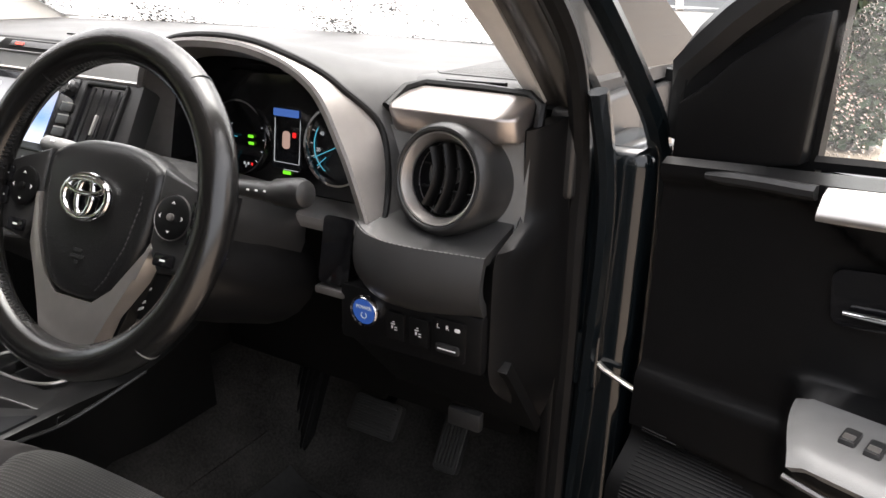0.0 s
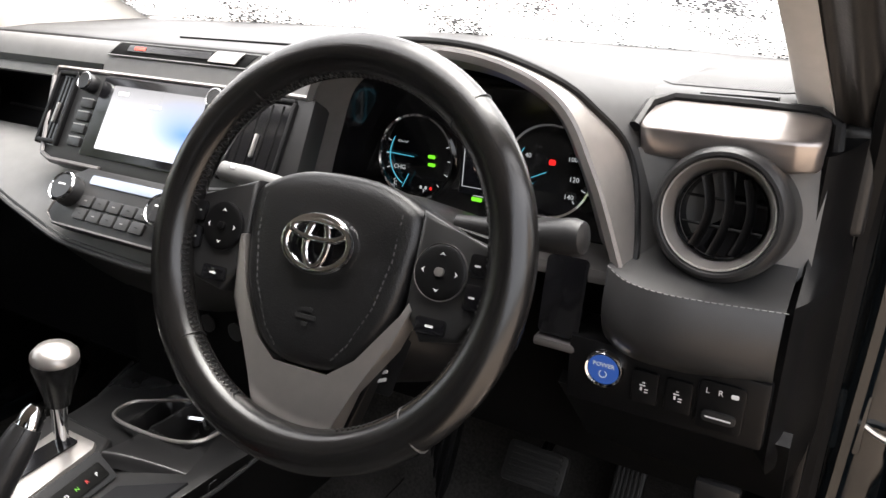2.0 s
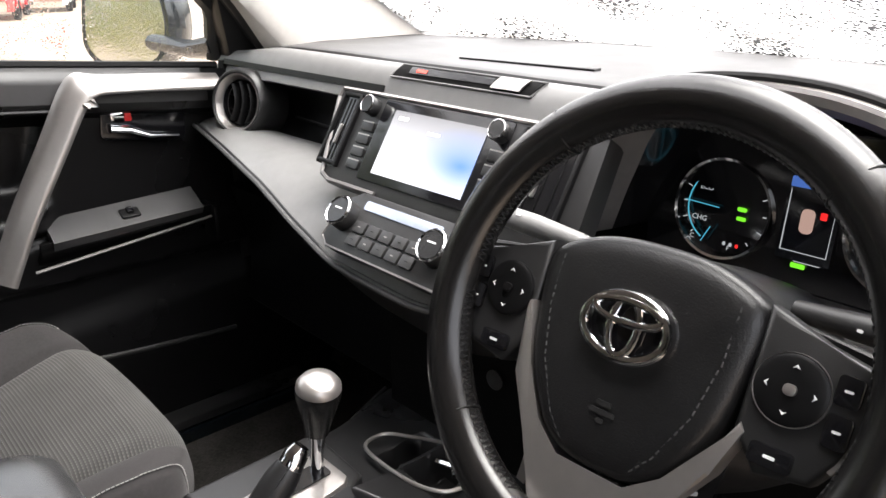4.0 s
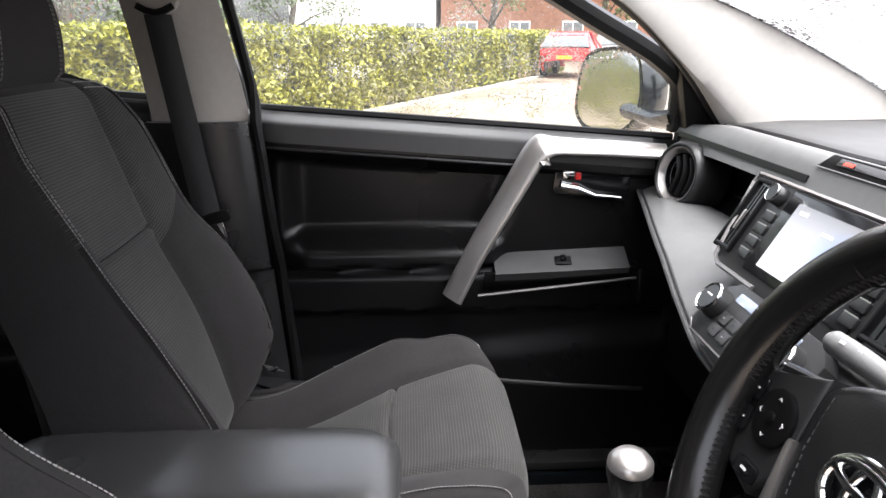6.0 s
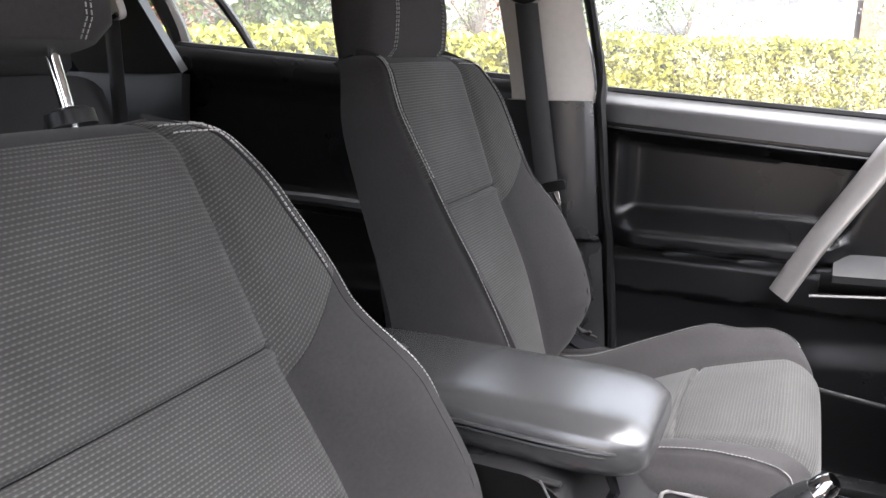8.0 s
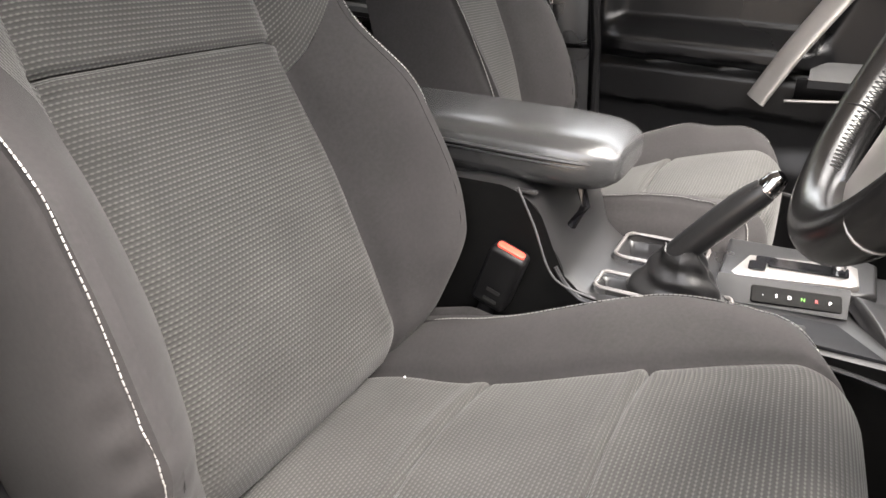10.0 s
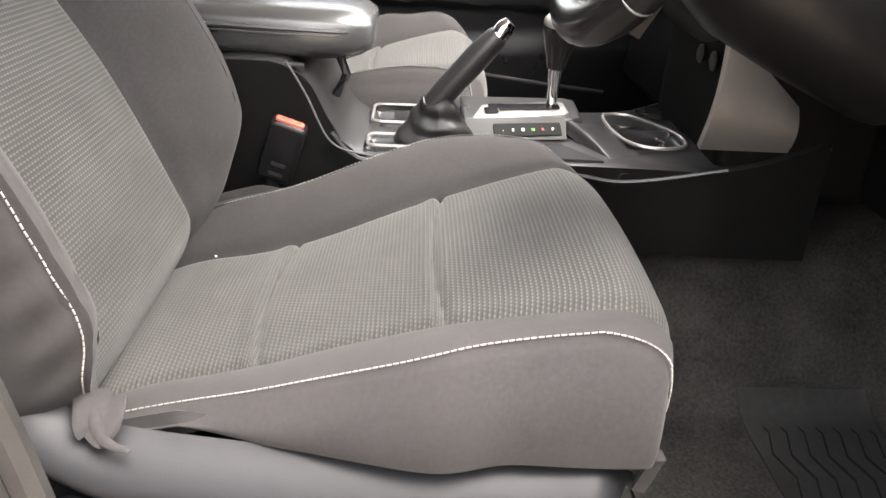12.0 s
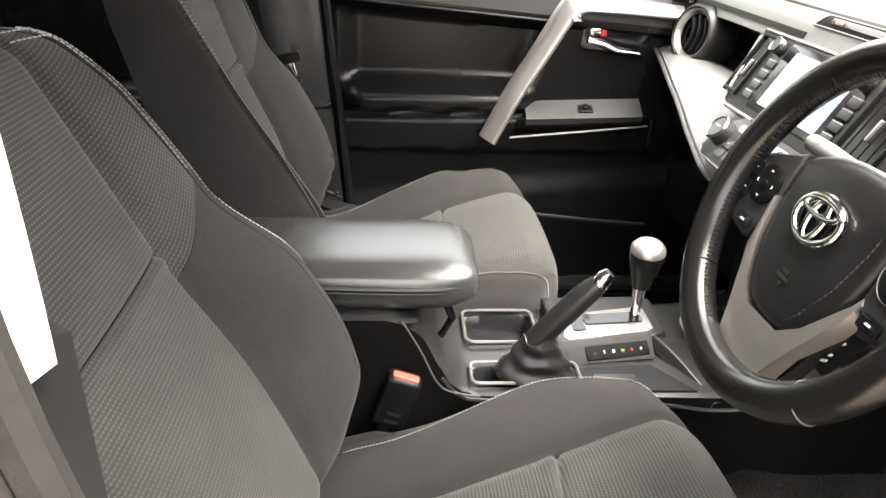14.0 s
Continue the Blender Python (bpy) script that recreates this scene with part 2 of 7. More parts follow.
def make_screen():
    """The lit multimedia display: pale glow with a blue sweep towards its lower edge."""
    m = bpy.data.materials.new("lit_multimedia_display")
    m.use_nodes = True
    n, l = m.node_tree.nodes, m.node_tree.links
    b = n["Principled BSDF"]
    uv, grad = n.new("ShaderNodeUVMap"), n.new("ShaderNodeSeparateXYZ")
    l.new(uv.outputs["UV"], grad.inputs[0])
    ramp = n.new("ShaderNodeValToRGB")
    e = ramp.color_ramp.elements
    e[0].position, e[0].color = 0.35, (0.86, 0.88, 0.92, 1)
    # greyer towards the top: a reflection imitated in the emission colour
    e[1].position, e[1].color = 1.0, (0.30, 0.30, 0.31, 1)
    l.new(grad.outputs["Y"], ramp.inputs["Fac"])
    glow, place = n.new("ShaderNodeTexGradient"), n.new("ShaderNodeMapping")
    glow.gradient_type = "SPHERICAL"
    place.inputs["Location"].default_value, place.inputs["Scale"].default_value = (-1.5, -1.1, 0), (1.7, 2.2, 0)
    l.new(uv.outputs["UV"], place.inputs["Vector"]), l.new(place.outputs["Vector"], glow.inputs["Vector"])
    blue = n.new("ShaderNodeMix")
    blue.data_type = "RGBA"
    blue.inputs["B"].default_value = (0.10, 0.26, 0.72, 1)
    l.new(glow.outputs["Fac"], blue.inputs["Factor"]), l.new(ramp.outputs["Color"], blue.inputs["A"])
    l.new(blue.outputs["Result"], b.inputs["Emission Color"])
    b.inputs["Emission Strength"].default_value = 0.26
    b.inputs["Base Color"].default_value = (0.02, 0.02, 0.025, 1)
    b.inputs["Roughness"].default_value = 0.22
    return m


SCREEN = make_screen()


# ---- mesh tools ----
V = Vector


def curve1(x, *pts):
    """Smooth interpolation through (x, y) pairs."""
    xs, ys = [p[0] for p in pts], [p[1] for p in pts]
    if x <= xs[0]:
        return ys[0]
    if x >= xs[-1]:
        return ys[-1]
    i = max(k for k in range(len(xs) - 1) if xs[k] <= x)
    d = [(ys[k + 1] - ys[k]) / (xs[k + 1] - xs[k]) for k in range(len(xs) - 1)]
    s = [d[0]] + [0 if d[k - 1] * d[k] <= 0 else 2 * d[k - 1] * d[k] / (d[k - 1] + d[k]) for k in range(1, len(d))] + [d[-1]]
    h = xs[i + 1] - xs[i]
    u = (x - xs[i]) / h
    return ((2 * u**3 - 3 * u * u + 1) * ys[i] + (u**3 - 2 * u * u + u) * h * s[i] + (3 * u * u - 2 * u**3) * ys[i + 1] + (u**3 - u * u) * h * s[i + 1])


def spline(points, n, closed=False):
    """n points along a Catmull-Rom curve through the given ones."""
    p = [V(q) for q in points]
    m = len(p)
    out = []
    spans = m if closed else m - 1
    for k in range(n):
        t = k * spans / (n if closed else n - 1)
        i = min(int(t), spans - 1)
        u = t - i
        g = (lambda j: p[j % m]) if closed else (lambda j: p[min(max(j, 0), m - 1)])
        a, b, c, d = g(i - 1), g(i), g(i + 1), g(i + 2)
        out.append(0.5 * (2 * b + (c - a) * u + (2 * a - 5 * b + 4 * c - d) * u * u + (3 * b - a - 3 * c + d) * u**3))
    return out


def smooth01(t):
    t = min(1.0, max(0.0, t))
    return t * t * (3 - 2 * t)


def link_mesh(name, me, material, parent=None, label=""):
    ob = new(name, me)
    if material:
        me.materials.append(material)
    ob.parent = parent
    if label:
        ob["label"] = label
    return ob


def part(name, bm, material, parent=None, label="", smooth=True):
    me = bpy.data.meshes.new(name)
    bmesh.ops.recalc_face_normals(bm, faces=bm.faces)
    bm.to_mesh(me)
    bm.free()
    if smooth:
        me.shade_smooth()
        try:
            me.set_sharp_from_angle(angle=radians(40))
        except AttributeError:
            pass
    return link_mesh(name, me, material, parent, label)


def thing(name, label, category, kind="", group=""):
    ob = new(name)
    ob.empty_display_size = 0.05
    return tagged(ob, label, category, group, kind)


def sheet(name, f, nu, nv, material, parent=None, label="", thick=0.0, flip=False):
    """A curved panel f(u, v), u and v from 0 to 1, given thickness behind its face, with UVs in metres."""
    P = np.array([[f(i / (nu - 1), j / (nv - 1)) for i in range(nu)] for j in range(nv)], dtype=float)
    du, dv = np.gradient(P, axis=1), np.gradient(P, axis=0)
    N = np.cross(du, dv)
    N /= np.maximum(np.linalg.norm(N, axis=2, keepdims=True), 1e-9)
    if flip:
        N = -N
    uu = np.concatenate([np.zeros((nv, 1)), np.cumsum(np.linalg.norm(np.diff(P, axis=1), axis=2), axis=1)], axis=1)
    uu -= uu[:, nu // 2:nu // 2 + 1]
    vv = np.concatenate([np.zeros((1, nu)), np.cumsum(np.linalg.norm(np.diff(P, axis=0), axis=2), axis=0)], axis=0)
    vv[:] = vv[:, nu // 2:nu // 2 + 1]
    idx = np.arange(nu * nv).reshape(nv, nu)
    quads = np.stack([idx[:-1, :-1], idx[:-1, 1:], idx[1:, 1:], idx[1:, :-1]], axis=-1).reshape(-1, 4)
    if flip:
        quads = quads[:, ::-1]
    verts, faces = P.reshape(-1, 3), quads.tolist()
    uvs = np.stack([uu, vv], axis=-1).reshape(-1, 2)
    if thick:
        verts = np.concatenate([verts, (P - N * thick).reshape(-1, 3)])
        k = nu * nv
        faces += (quads[:, ::-1] + k).tolist()
        ring = list(idx[0, :]) + list(idx[1:, -1]) + list(idx[-1, -2::-1]) + list(idx[-2:0:-1, 0])
        for a, b in zip(ring, ring[1:] + ring[:1]):
            faces.append([b, a, a + k, b + k] if not flip else [a, b, b + k, a + k])
        uvs = np.concatenate([uvs, uvs])
    me = bpy.data.meshes.new(name)
    me.from_pydata(verts.tolist(), [], [[int(q) for q in fc] for fc in faces])
    lay = me.uv_layers.new(name="UVMap")
    vi = np.zeros(len(me.loops), dtype=np.int32)
    me.loops.foreach_get("vertex_index", vi)
    lay.data.foreach_set("uv", uvs[vi].astype(np.float32).ravel())
    me.shade_smooth()
    if thick:
        me.set_sharp_from_angle(angle=radians(50))
    return link_mesh(name, me, material, parent, label)


def bm_box(lo, hi, bevel=0.004, seg=2):
    bm = bmesh.new()
    lo, hi = V(lo), V(hi)
    bmesh.ops.create_cube(bm, size=1, matrix=Matrix.Translation((lo + hi) / 2) @ Matrix.Diagonal((*(hi - lo), 1)))
    if bevel:
        bmesh.ops.bevel(bm, geom=bm.edges[:], offset=bevel, segments=seg, affect="EDGES", profile=0.6)
    return bm


def soften(bm, offset, seg=2):
    bmesh.ops.bevel(bm, geom=bm.edges[:], offset=offset, segments=seg, affect="EDGES", profile=0.6)


def bm_prism(outline, depth, m=Matrix(), bevel=0.002, seg=2, taper=0.0):
    """A plate: the 2D outline raised from 0 to depth along local z, with rounded front edges, laid by m."""
    bm = bmesh.new()
    c = sum((V((*p, 0)) for p in outline), V()) / len(outline)
    low = [bm.verts.new((p[0], p[1], 0)) for p in outline]
    top = [bm.verts.new((*(c + (V((*p, 0)) - c) * (1 - taper)).xy, depth)) for p in outline]
    bm.faces.new(low[::-1])
    cap = bm.faces.new(top)
    for i in range(len(low)):
        j = (i + 1) % len(low)
        bm.faces.new((low[i], low[j], top[j], top[i]))
    if bevel:
        bmesh.ops.bevel(bm, geom=list(cap.edges), offset=bevel, segments=seg, affect="EDGES", profile=0.6)
    bm.transform(m)
    return bm


def bm_tube(points, r, n=10, closed=False, flat=1.0, up=None):
    """A round or oval bar along points; r a number or a list of radii."""
    p = [V(q) for q in points]
    k = len(p)
    bm = bmesh.new()
    rings = []
    ref = V(up) if up else V((0.13, 0.29, 0.95))
    for i in range(k):
        a, b = p[(i - 1) % k if closed else max(i - 1, 0)], p[(i + 1) % k if closed else min(i + 1, k - 1)]
        d = (b - a).normalized()
        x = d.cross(ref)
        x = x.normalized() if x.length > 1e-6 else d.orthogonal().normalized()
        y = d.cross(x)
        rad = r[i] if isinstance(r, (list, tuple)) else r
        rings.append([bm.verts.new(p[i] + x * rad * math.cos(t) + y * rad * flat * math.sin(t)) for t in (2 * math.pi * q / n for q in range(n))])
    for i in range(k if closed else k - 1):
        A, B = rings[i], rings[(i + 1) % k]
        for q in range(n):
            bm.faces.new((A[q], A[(q + 1) % n], B[(q + 1) % n], B[q]))
    if not closed:
        bm.faces.new(rings[0][::-1]), bm.faces.new(rings[-1])
    return bm


def bm_lathe(profile, n=40, m=Matrix()):
    """Turn a profile of (radius, height) about local z."""
    bm = bmesh.new()
    rings = [[bm.verts.new((r * math.cos(a), r * math.sin(a), h)) for a in (2 * math.pi * i / n for i in range(n))] if r > 1e-6 else [bm.verts.new((0, 0, h))] for r, h in profile]
    for A, B in zip(rings, rings[1:]):
        for i in range(n):
            j = (i + 1) % n
            if len(A) == 1 and len(B) == 1:
                continue
            if len(A) == 1:
                bm.faces.new((A[0], B[i], B[j]))
            elif len(B) == 1:
                bm.faces.new((A[i], A[j], B[0]))
            else:
                bm.faces.new((A[i], A[j], B[j], B[i]))
    bm.transform(m)
    return bm


def bm_join(*parts):
    out = bmesh.new()
    me = bpy.data.meshes.new("joined_tmp")
    for b in parts:
        b.to_mesh(me)
        out.from_mesh(me)
        b.free()
    bpy.data.meshes.remove(me)
    return out


def bm_stitches(points, length=0.0045, gap=0.003, r=0.0011, lift=(0, 0, 0)):
    """A row of thread stitches along a line."""
    p = [V(q) + V(lift) for q in points]
    bm = bmesh.new()
    acc, step = 0.0, length + gap
    for a, b in zip(p, p[1:]):
        L = (b - a).length
        d = (b - a).normalized() if L > 1e-9 else V((0, 1, 0))
        x = d.orthogonal().normalized()
        y = d.cross(x)
        while acc < L:
            c, e = a + d * acc, a + d * (acc + length)
            lo = [bm.verts.new(c + (x * math.cos(t) + y * math.sin(t)) * r) for t in (0, 2.1, 4.2)]
            hi = [bm.verts.new(e + (x * math.cos(t) + y * math.sin(t)) * r) for t in (0, 2.1, 4.2)]
            for i in range(3):
                bm.faces.new((lo[i], lo[(i + 1) % 3], hi[(i + 1) % 3], hi[i]))
            bm.faces.new(lo[::-1]), bm.faces.new(hi)
            acc += step
        acc -= L
    return bm


def rounded(w, h, r, n=5, cx=0.0, cy=0.0):
    """Outline of a rounded rectangle."""
    out = []
    for sx, sy, a0 in ((1, 1, 0), (-1, 1, 90), (-1, -1, 180), (1, -1, 270)):
        for i in range(n + 1):
            a = radians(a0 + 90 * i / n)
            out.append((cx + sx * (w / 2 - r) + r * math.cos(a), cy + sy * (h / 2 - r) + r * math.sin(a)))
    return out


def ellipse(a, b, n=40, cx=0.0, cy=0.0):
    return [(cx + a * math.cos(2 * math.pi * i / n), cy + b * math.sin(2 * math.pi * i / n)) for i in range(n)]


def frame_of(origin, right, up):
    """A matrix whose x is right, y is up and z comes out of the face."""
    x = V(right).normalized()
    z = x.cross(V(up)).normalized()
    y = z.cross(x)
    return Matrix.Translation(origin) @ Matrix((x, y, z)).transposed().to_4x4()


def lettering(text, size, m, material, parent, name="lettering"):
    """Printed words, as a thin mesh from the built-in font, centred on m."""
    cu = bpy.data.curves.new(name, "FONT")
    cu.body, cu.size, cu.align_x, cu.align_y, cu.extrude, cu.resolution_u = text, size, "CENTER", "CENTER", 0.0002, 2
    tmp = bpy.data.objects.new(name, cu)
    me = bpy.data.meshes.new_from_object(tmp)
    bpy.data.objects.remove(tmp)
    me.transform(m)
    me.materials.clear()
    return link_mesh(name, me, material, parent)


# ---- car shell: floor, roof, pillars, glass ----
def mirror_x(p, s):
    return (p[0] * s, p[1], p[2])


body = thing("car_body", "black-painted car body shell with pale grey pillar trims and dark carpet", "car body", "structure")


def floor_height(x, y):
    tunnel = 0.17 * math.exp(-((x) / 0.195) ** 4)
    toe = 0.34 * smooth01((y - 0.92) / 0.42)
    heel = 0.10 * smooth01((-0.62 - y) / 0.12)
    return 0.42 + max(tunnel * (1 - 0.0 * y), 0) * 1.25 + toe + heel


sheet("carpet_floor", lambda u, v: (-0.76 + 1.52 * u, -1.3 + 2.65 * v, floor_height(-0.76 + 1.52 * u, -1.3 + 2.65 * v)), 60, 70, CARPET, body, "black carpet over the floor and tunnel", 0.02)
sheet("headliner", lambda u, v: (-0.68 + 1.36 * u, -1.75 + 2.12 * v, 1.60 - 0.05 * (2 * u - 1) ** 4 - 0.09 * smooth01((v - 0.75) / 0.25) - 0.06 * smooth01((0.2 - v) / 0.2)), 16, 20, HEADLINER, body, "pale cloth headliner", 0.03, True)
sheet("roof_panel", lambda u, v: (-0.72 + 1.44 * u, -1.8 + 2.2 * v, 1.66 - 0.06 * (2 * u - 1) ** 4 - 0.09 * smooth01((v - 0.75) / 0.25) - 0.06 * smooth01((0.2 - v) / 0.2)), 16, 20, PAINT, body, "", 0.02)
part("firewall", bm_box((-0.76, 1.3, 0.4), (0.76, 1.36, 1.19), 0.01), HARD, body)


def apillar(s):
    """Inner trim of a windscreen pillar: from the door-side edge over a rounded ridge to the glass."""
    door_edge = lambda v: V((s * curve1(v, (0, 0.60), (0.45, 0.655), (0.7, 0.686), (1, 0.713)), curve1(v, (0, 0.20), (0.45, 0.60), (0.7, 0.776), (1, 0.868)), curve1(v, (0, 1.565), (0.45, 1.44), (0.7, 1.30), (1, 1.188))))
    ridge = lambda v: V((s * curve1(v, (0, 0.565), (0.45, 0.618), (0.7, 0.654), (1, 0.676)), curve1(v, (0, 0.24), (0.45, 0.60), (0.7, 0.772), (1, 0.890)), curve1(v, (0, 1.55), (0.45, 1.435), (0.7, 1.30), (1, 1.196))))
    glass_edge = lambda v: V((s * curve1(v, (0, 0.57), (0.6, 0.675), (1, 0.735)), curve1(v, (0, 0.36), (0.5, 0.86), (1, 1.30)), curve1(v, (0, 1.56), (0.5, 1.40), (1, 1.196))))

    def f(u, v):
        if u < 0.5:
            k = u / 0.5
            return door_edge(v).lerp(ridge(v), k) + V((-s * 0.003, -0.008, 0.004)) * math.sin(math.pi * k)
        k = (u - 0.5) / 0.5
        return ridge(v).lerp(glass_edge(v), k) + V((-s * 0.006, 0, 0.004)) * math.sin(math.pi * k ** 0.5)
    return f


for s in (-1, 1):
    f = apillar(s)
    sheet("pillar_trim", f, 22, 30, GREYTRIM, body, "pale grey windscreen pillar trim", 0.012, s < 0)
    sheet("pillar_seal", lambda u, v: f(0, v) + V((s * (0.003 + 0.046 * u), 0.004 + 0.012 * math.sin(3 * math.pi * u) * 0.4, -0.002)), 14, 24, SEAL, body, "black rubber pillar seal", 0.008, s > 0)
    sheet("pillar_skin", lambda u, v: f(u, v) + V((s * 0.055, 0.014, 0.012)), 12, 20, PAINT, body, "", 0.012, s < 0)
    part("windscreen_seal", bm_tube([f(1, k / 11) + V((0, 0.012, 0.004)) for k in range(12)], 0.009, 6), RUBBER, body)

# A-pillar foot and door jamb on the open side
part("jamb_post", bm_box((0.752, 0.90, 0.36), (0.835, 1.06, 1.14), 0.02, 3), PAINT, body, "black painted door jamb")
part("jamb_inner_rib", bm_tube(spline([(0.775, 0.90, 0.60), (0.785, 0.895, 0.85), (0.79, 0.885, 1.08), (0.78, 0.85, 1.21)], 20), 0.012, 8), PAINT, body)
part("jamb_outer_rib", bm_tube(spline([(0.83, 0.965, 0.55), (0.835, 0.965, 0.9), (0.835, 0.94, 1.12), (0.81, 0.86, 1.24), (0.775, 0.66, 1.40)], 26), 0.014, 8), PAINT, body)
part("door_seal", bm_tube(spline([(0.757, 0.30, 0.50), (0.757, 0.70, 0.49), (0.757, 0.87, 0.56), (0.757, 0.892, 0.75), (0.757, 0.885, 1.0), (0.757, 0.868, 1.17), (0.752, 0.78, 1.30), (0.735, 0.50, 1.455), (0.69, 0.15, 1.57)], 60), 0.0125, 8), RUBBER, body, "black rubber door seal")
part("front_wing", bm_box((0.80, 1.0, 0.55), (0.90, 2.0, 0.98), 0.04, 3), PAINT, body)
part("front_wing", bm_box((-0.90, 1.0, 0.55), (-0.80, 2.0, 1.06), 0.04, 3), PAINT, body)
part("sill", bm_box((0.70, -0.35, 0.32), (0.84, 1.0, 0.455), 0.02, 3), PAINT, body)
part("sill_plate", bm_box((0.70, -0.30, 0.455), (0.765, 0.90, 0.475), 0.006), HARD, body, "black plastic scuff plate")
part("sill_plate", bm_box((-0.765, -0.30, 0.455), (-0.70, 0.90, 0.475), 0.006), CONSOLE, body, "satin black scuff plate")
part("sill", bm_box((-0.86, -1.2, 0.32), (-0.70, 1.0, 0.46), 0.02, 3), PAINT, body)
sheet("bonnet", lambda u, v: (-0.80 + 1.6 * u, 1.32 + 0.95 * v, 1.10 - 0.10 * (2 * u - 1) ** 2 - 0.12 * v * v), 16, 14, PAINT, body, "wet black bonnet", 0.01)
# kick panel and dash end trim
part("pillar_foot", bm_box((0.722, 0.862, 1.08), (0.757, 1.12, 1.186), 0.008, 3), SOFT, body)
part("kick_panel", bm_box((0.735, 0.87, 0.44), (0.752, 1.36, 1.17), 0.006), HARD, body)
part("kick_panel", bm_box((-0.79, 0.86, 0.40), (-0.757, 1.36, 1.17), 0.006), HARD, body)
part("check_bracket", bm_box((0.768, 0.888, 0.83), (0.80, 0.90, 0.905), 0.005), PAINT, body)
part("door_check", bm_join(bm_tube([(0.785, 0.905, 0.868), (0.81, 0.888, 0.862), (0.87, 0.875, 0.846)], 0.0065, 6, False, 0.5), bm_lathe([(0, 0), (0.010, 0), (0.010, 0.007), (0.005, 0.008), (0.005, 0.014), (0, 0.014)], 6, frame_of((0.786, 0.900, 0.872), (1, 0, 0), (0, 0, 1)))), METAL, body, "bare steel door check strap")
for z in (0.72, 1.03):
    part("hinge", bm_join(bm_box((0.80, 0.955, z - 0.03), (0.85, 0.985, z + 0.03), 0.006), bm_tube([(0.852, 0.975, z - 0.04), (0.852, 0.975, z + 0.04)], 0.009, 8)), PAINT, body)


# B-pillars
def bpillar(s):
    if s < 0:
        upper = lambda u, v: (s * (0.735 - 0.10 * v ** 1.6 - 0.02 * math.sin(math.pi * u)), -0.217 + 0.184 * u - v * (0.035 + 0.02 * u), 1.20 + 0.36 * v)
    else:
        upper = lambda u, v: (s * (0.735 - 0.10 * v ** 1.6 - 0.02 * math.sin(math.pi * u)), -0.225 + 0.238 * u - 0.10 * v ** 1.7 * (1 - 0.15 * u), 1.20 + 0.36 * v)
    widen = (lambda v: 0.198 + 0.065 * (1 - v)) if s < 0 else (lambda v: 0.248 + 0.08 * (1 - v) ** 2)
    step = lambda v: 0.022 * smooth01((0.612 - v) / 0.015)
    lower = lambda u, v: (s * (0.735 - 0.015 - 0.028 * math.sin(math.pi * u) ** 0.6 + step(v) - 0.03 * smooth01((0.35 - v) / 0.3)), -0.235 + widen(v) * u, 0.47 + 0.735 * v)
    return upper, lower


for s in (-1, 1):
    up, lo = bpillar(s)
    sheet("pillar_trim", up, 14, 16, GREYTRIM, body, "pale grey upper door pillar trim", 0.03, s > 0)
    sheet("pillar_trim", lo, 20, 60, CONSOLE, body, "black plastic lower door pillar trim", 0.03, s > 0)
    if s < 0:
        part("door_seal", bm_tube([V(lo(1, k / 10)) + V((-0.008, 0.014, 0)) for k in range(11)] + [V(up(1, k / 10)) + V((-0.008, 0.014, 0)) for k in range(1, 11)], 0.011, 8), RUBBER, body)
    else:
        flange_y = lambda z: curve1(z, (0.47, 0.150), (0.776, 0.112), (0.87, 0.094), (1.206, 0.008), (1.27, 0.0), (1.55, -0.09))
        flange_x = lambda z: 0.762 - 0.09 * smooth01((z - 1.22) / 0.34) ** 1.5
        part("door_seal", bm_tube([(flange_x(z) + 0.004, flange_y(z), z) for z in [0.47 + 1.08 * k / 30 for k in range(31)]], 0.010, 8), SEAL, body, "black rubber door seal in a daylight-lifted tone")
        sheet("pillar_flange", lambda u, v: (lambda z: (flange_x(z) + 0.012 + 0.08 * u, flange_y(z) - 0.004 - 0.02 * u * u, z))(0.47 + 1.08 * v), 8, 40, SEAL, body, "dark painted pillar flange", 0.006, True)
    # rear quarter: C pillar trim and wheel-house side
    sheet("pillar_trim", lambda u, v: (s * (0.70 - 0.11 * v - 0.02 * math.sin(math.pi * u)), -1.50 + 0.38 * u - 0.10 * v, 1.25 + 0.30 * v), 10, 12, SOFT, body, "dark rear pillar trim", 0.03, s > 0)
    sheet("quarter_panel", lambda u, v: (s * (0.70 - 0.03 * math.sin(math.pi * v)), -1.75 + 0.63 * u, 0.55 + 0.70 * v), 8, 8, HARD, body, "", 0.03, s > 0)
    part("roof_rail", bm_tube(spline([(s * 0.60, 0.2, 1.575), (s * 0.655, -0.2, 1.60), (s * 0.65, -0.9, 1.60), (s * 0.60, -1.6, 1.55)], 24), 0.035, 8), HEADLINER, body)
sheet("tailgate_inner", lambda u, v: (-0.66 + 1.32 * u, -1.78 + 0.06 * (1 - v), 0.5 + 0.72 * v), 8, 8, HARD, body, "", 0.04, True)
part("tailgate_glass_frame", bm_tube([(-0.62, -1.74, 1.22), (0.62, -1.74, 1.22), (0.56, -1.72, 1.53), (-0.56, -1.72, 1.53)], 0.025, 8, True), HARD, body)


def windscreen(u, v):
    x = (2 * u - 1)
    lo = V((0.755 * x, 1.447 - (0.10 if x > 0 else 0.17) * x * x, 1.185 + 0.010 * x * x))
    hi = V((0.57 * x, 0.40 - 0.06 * x * x, 1.555))
    p = lo.lerp(hi, v)
    return p + V((0, 0.03, 0.03)) * math.sin(math.pi * v)


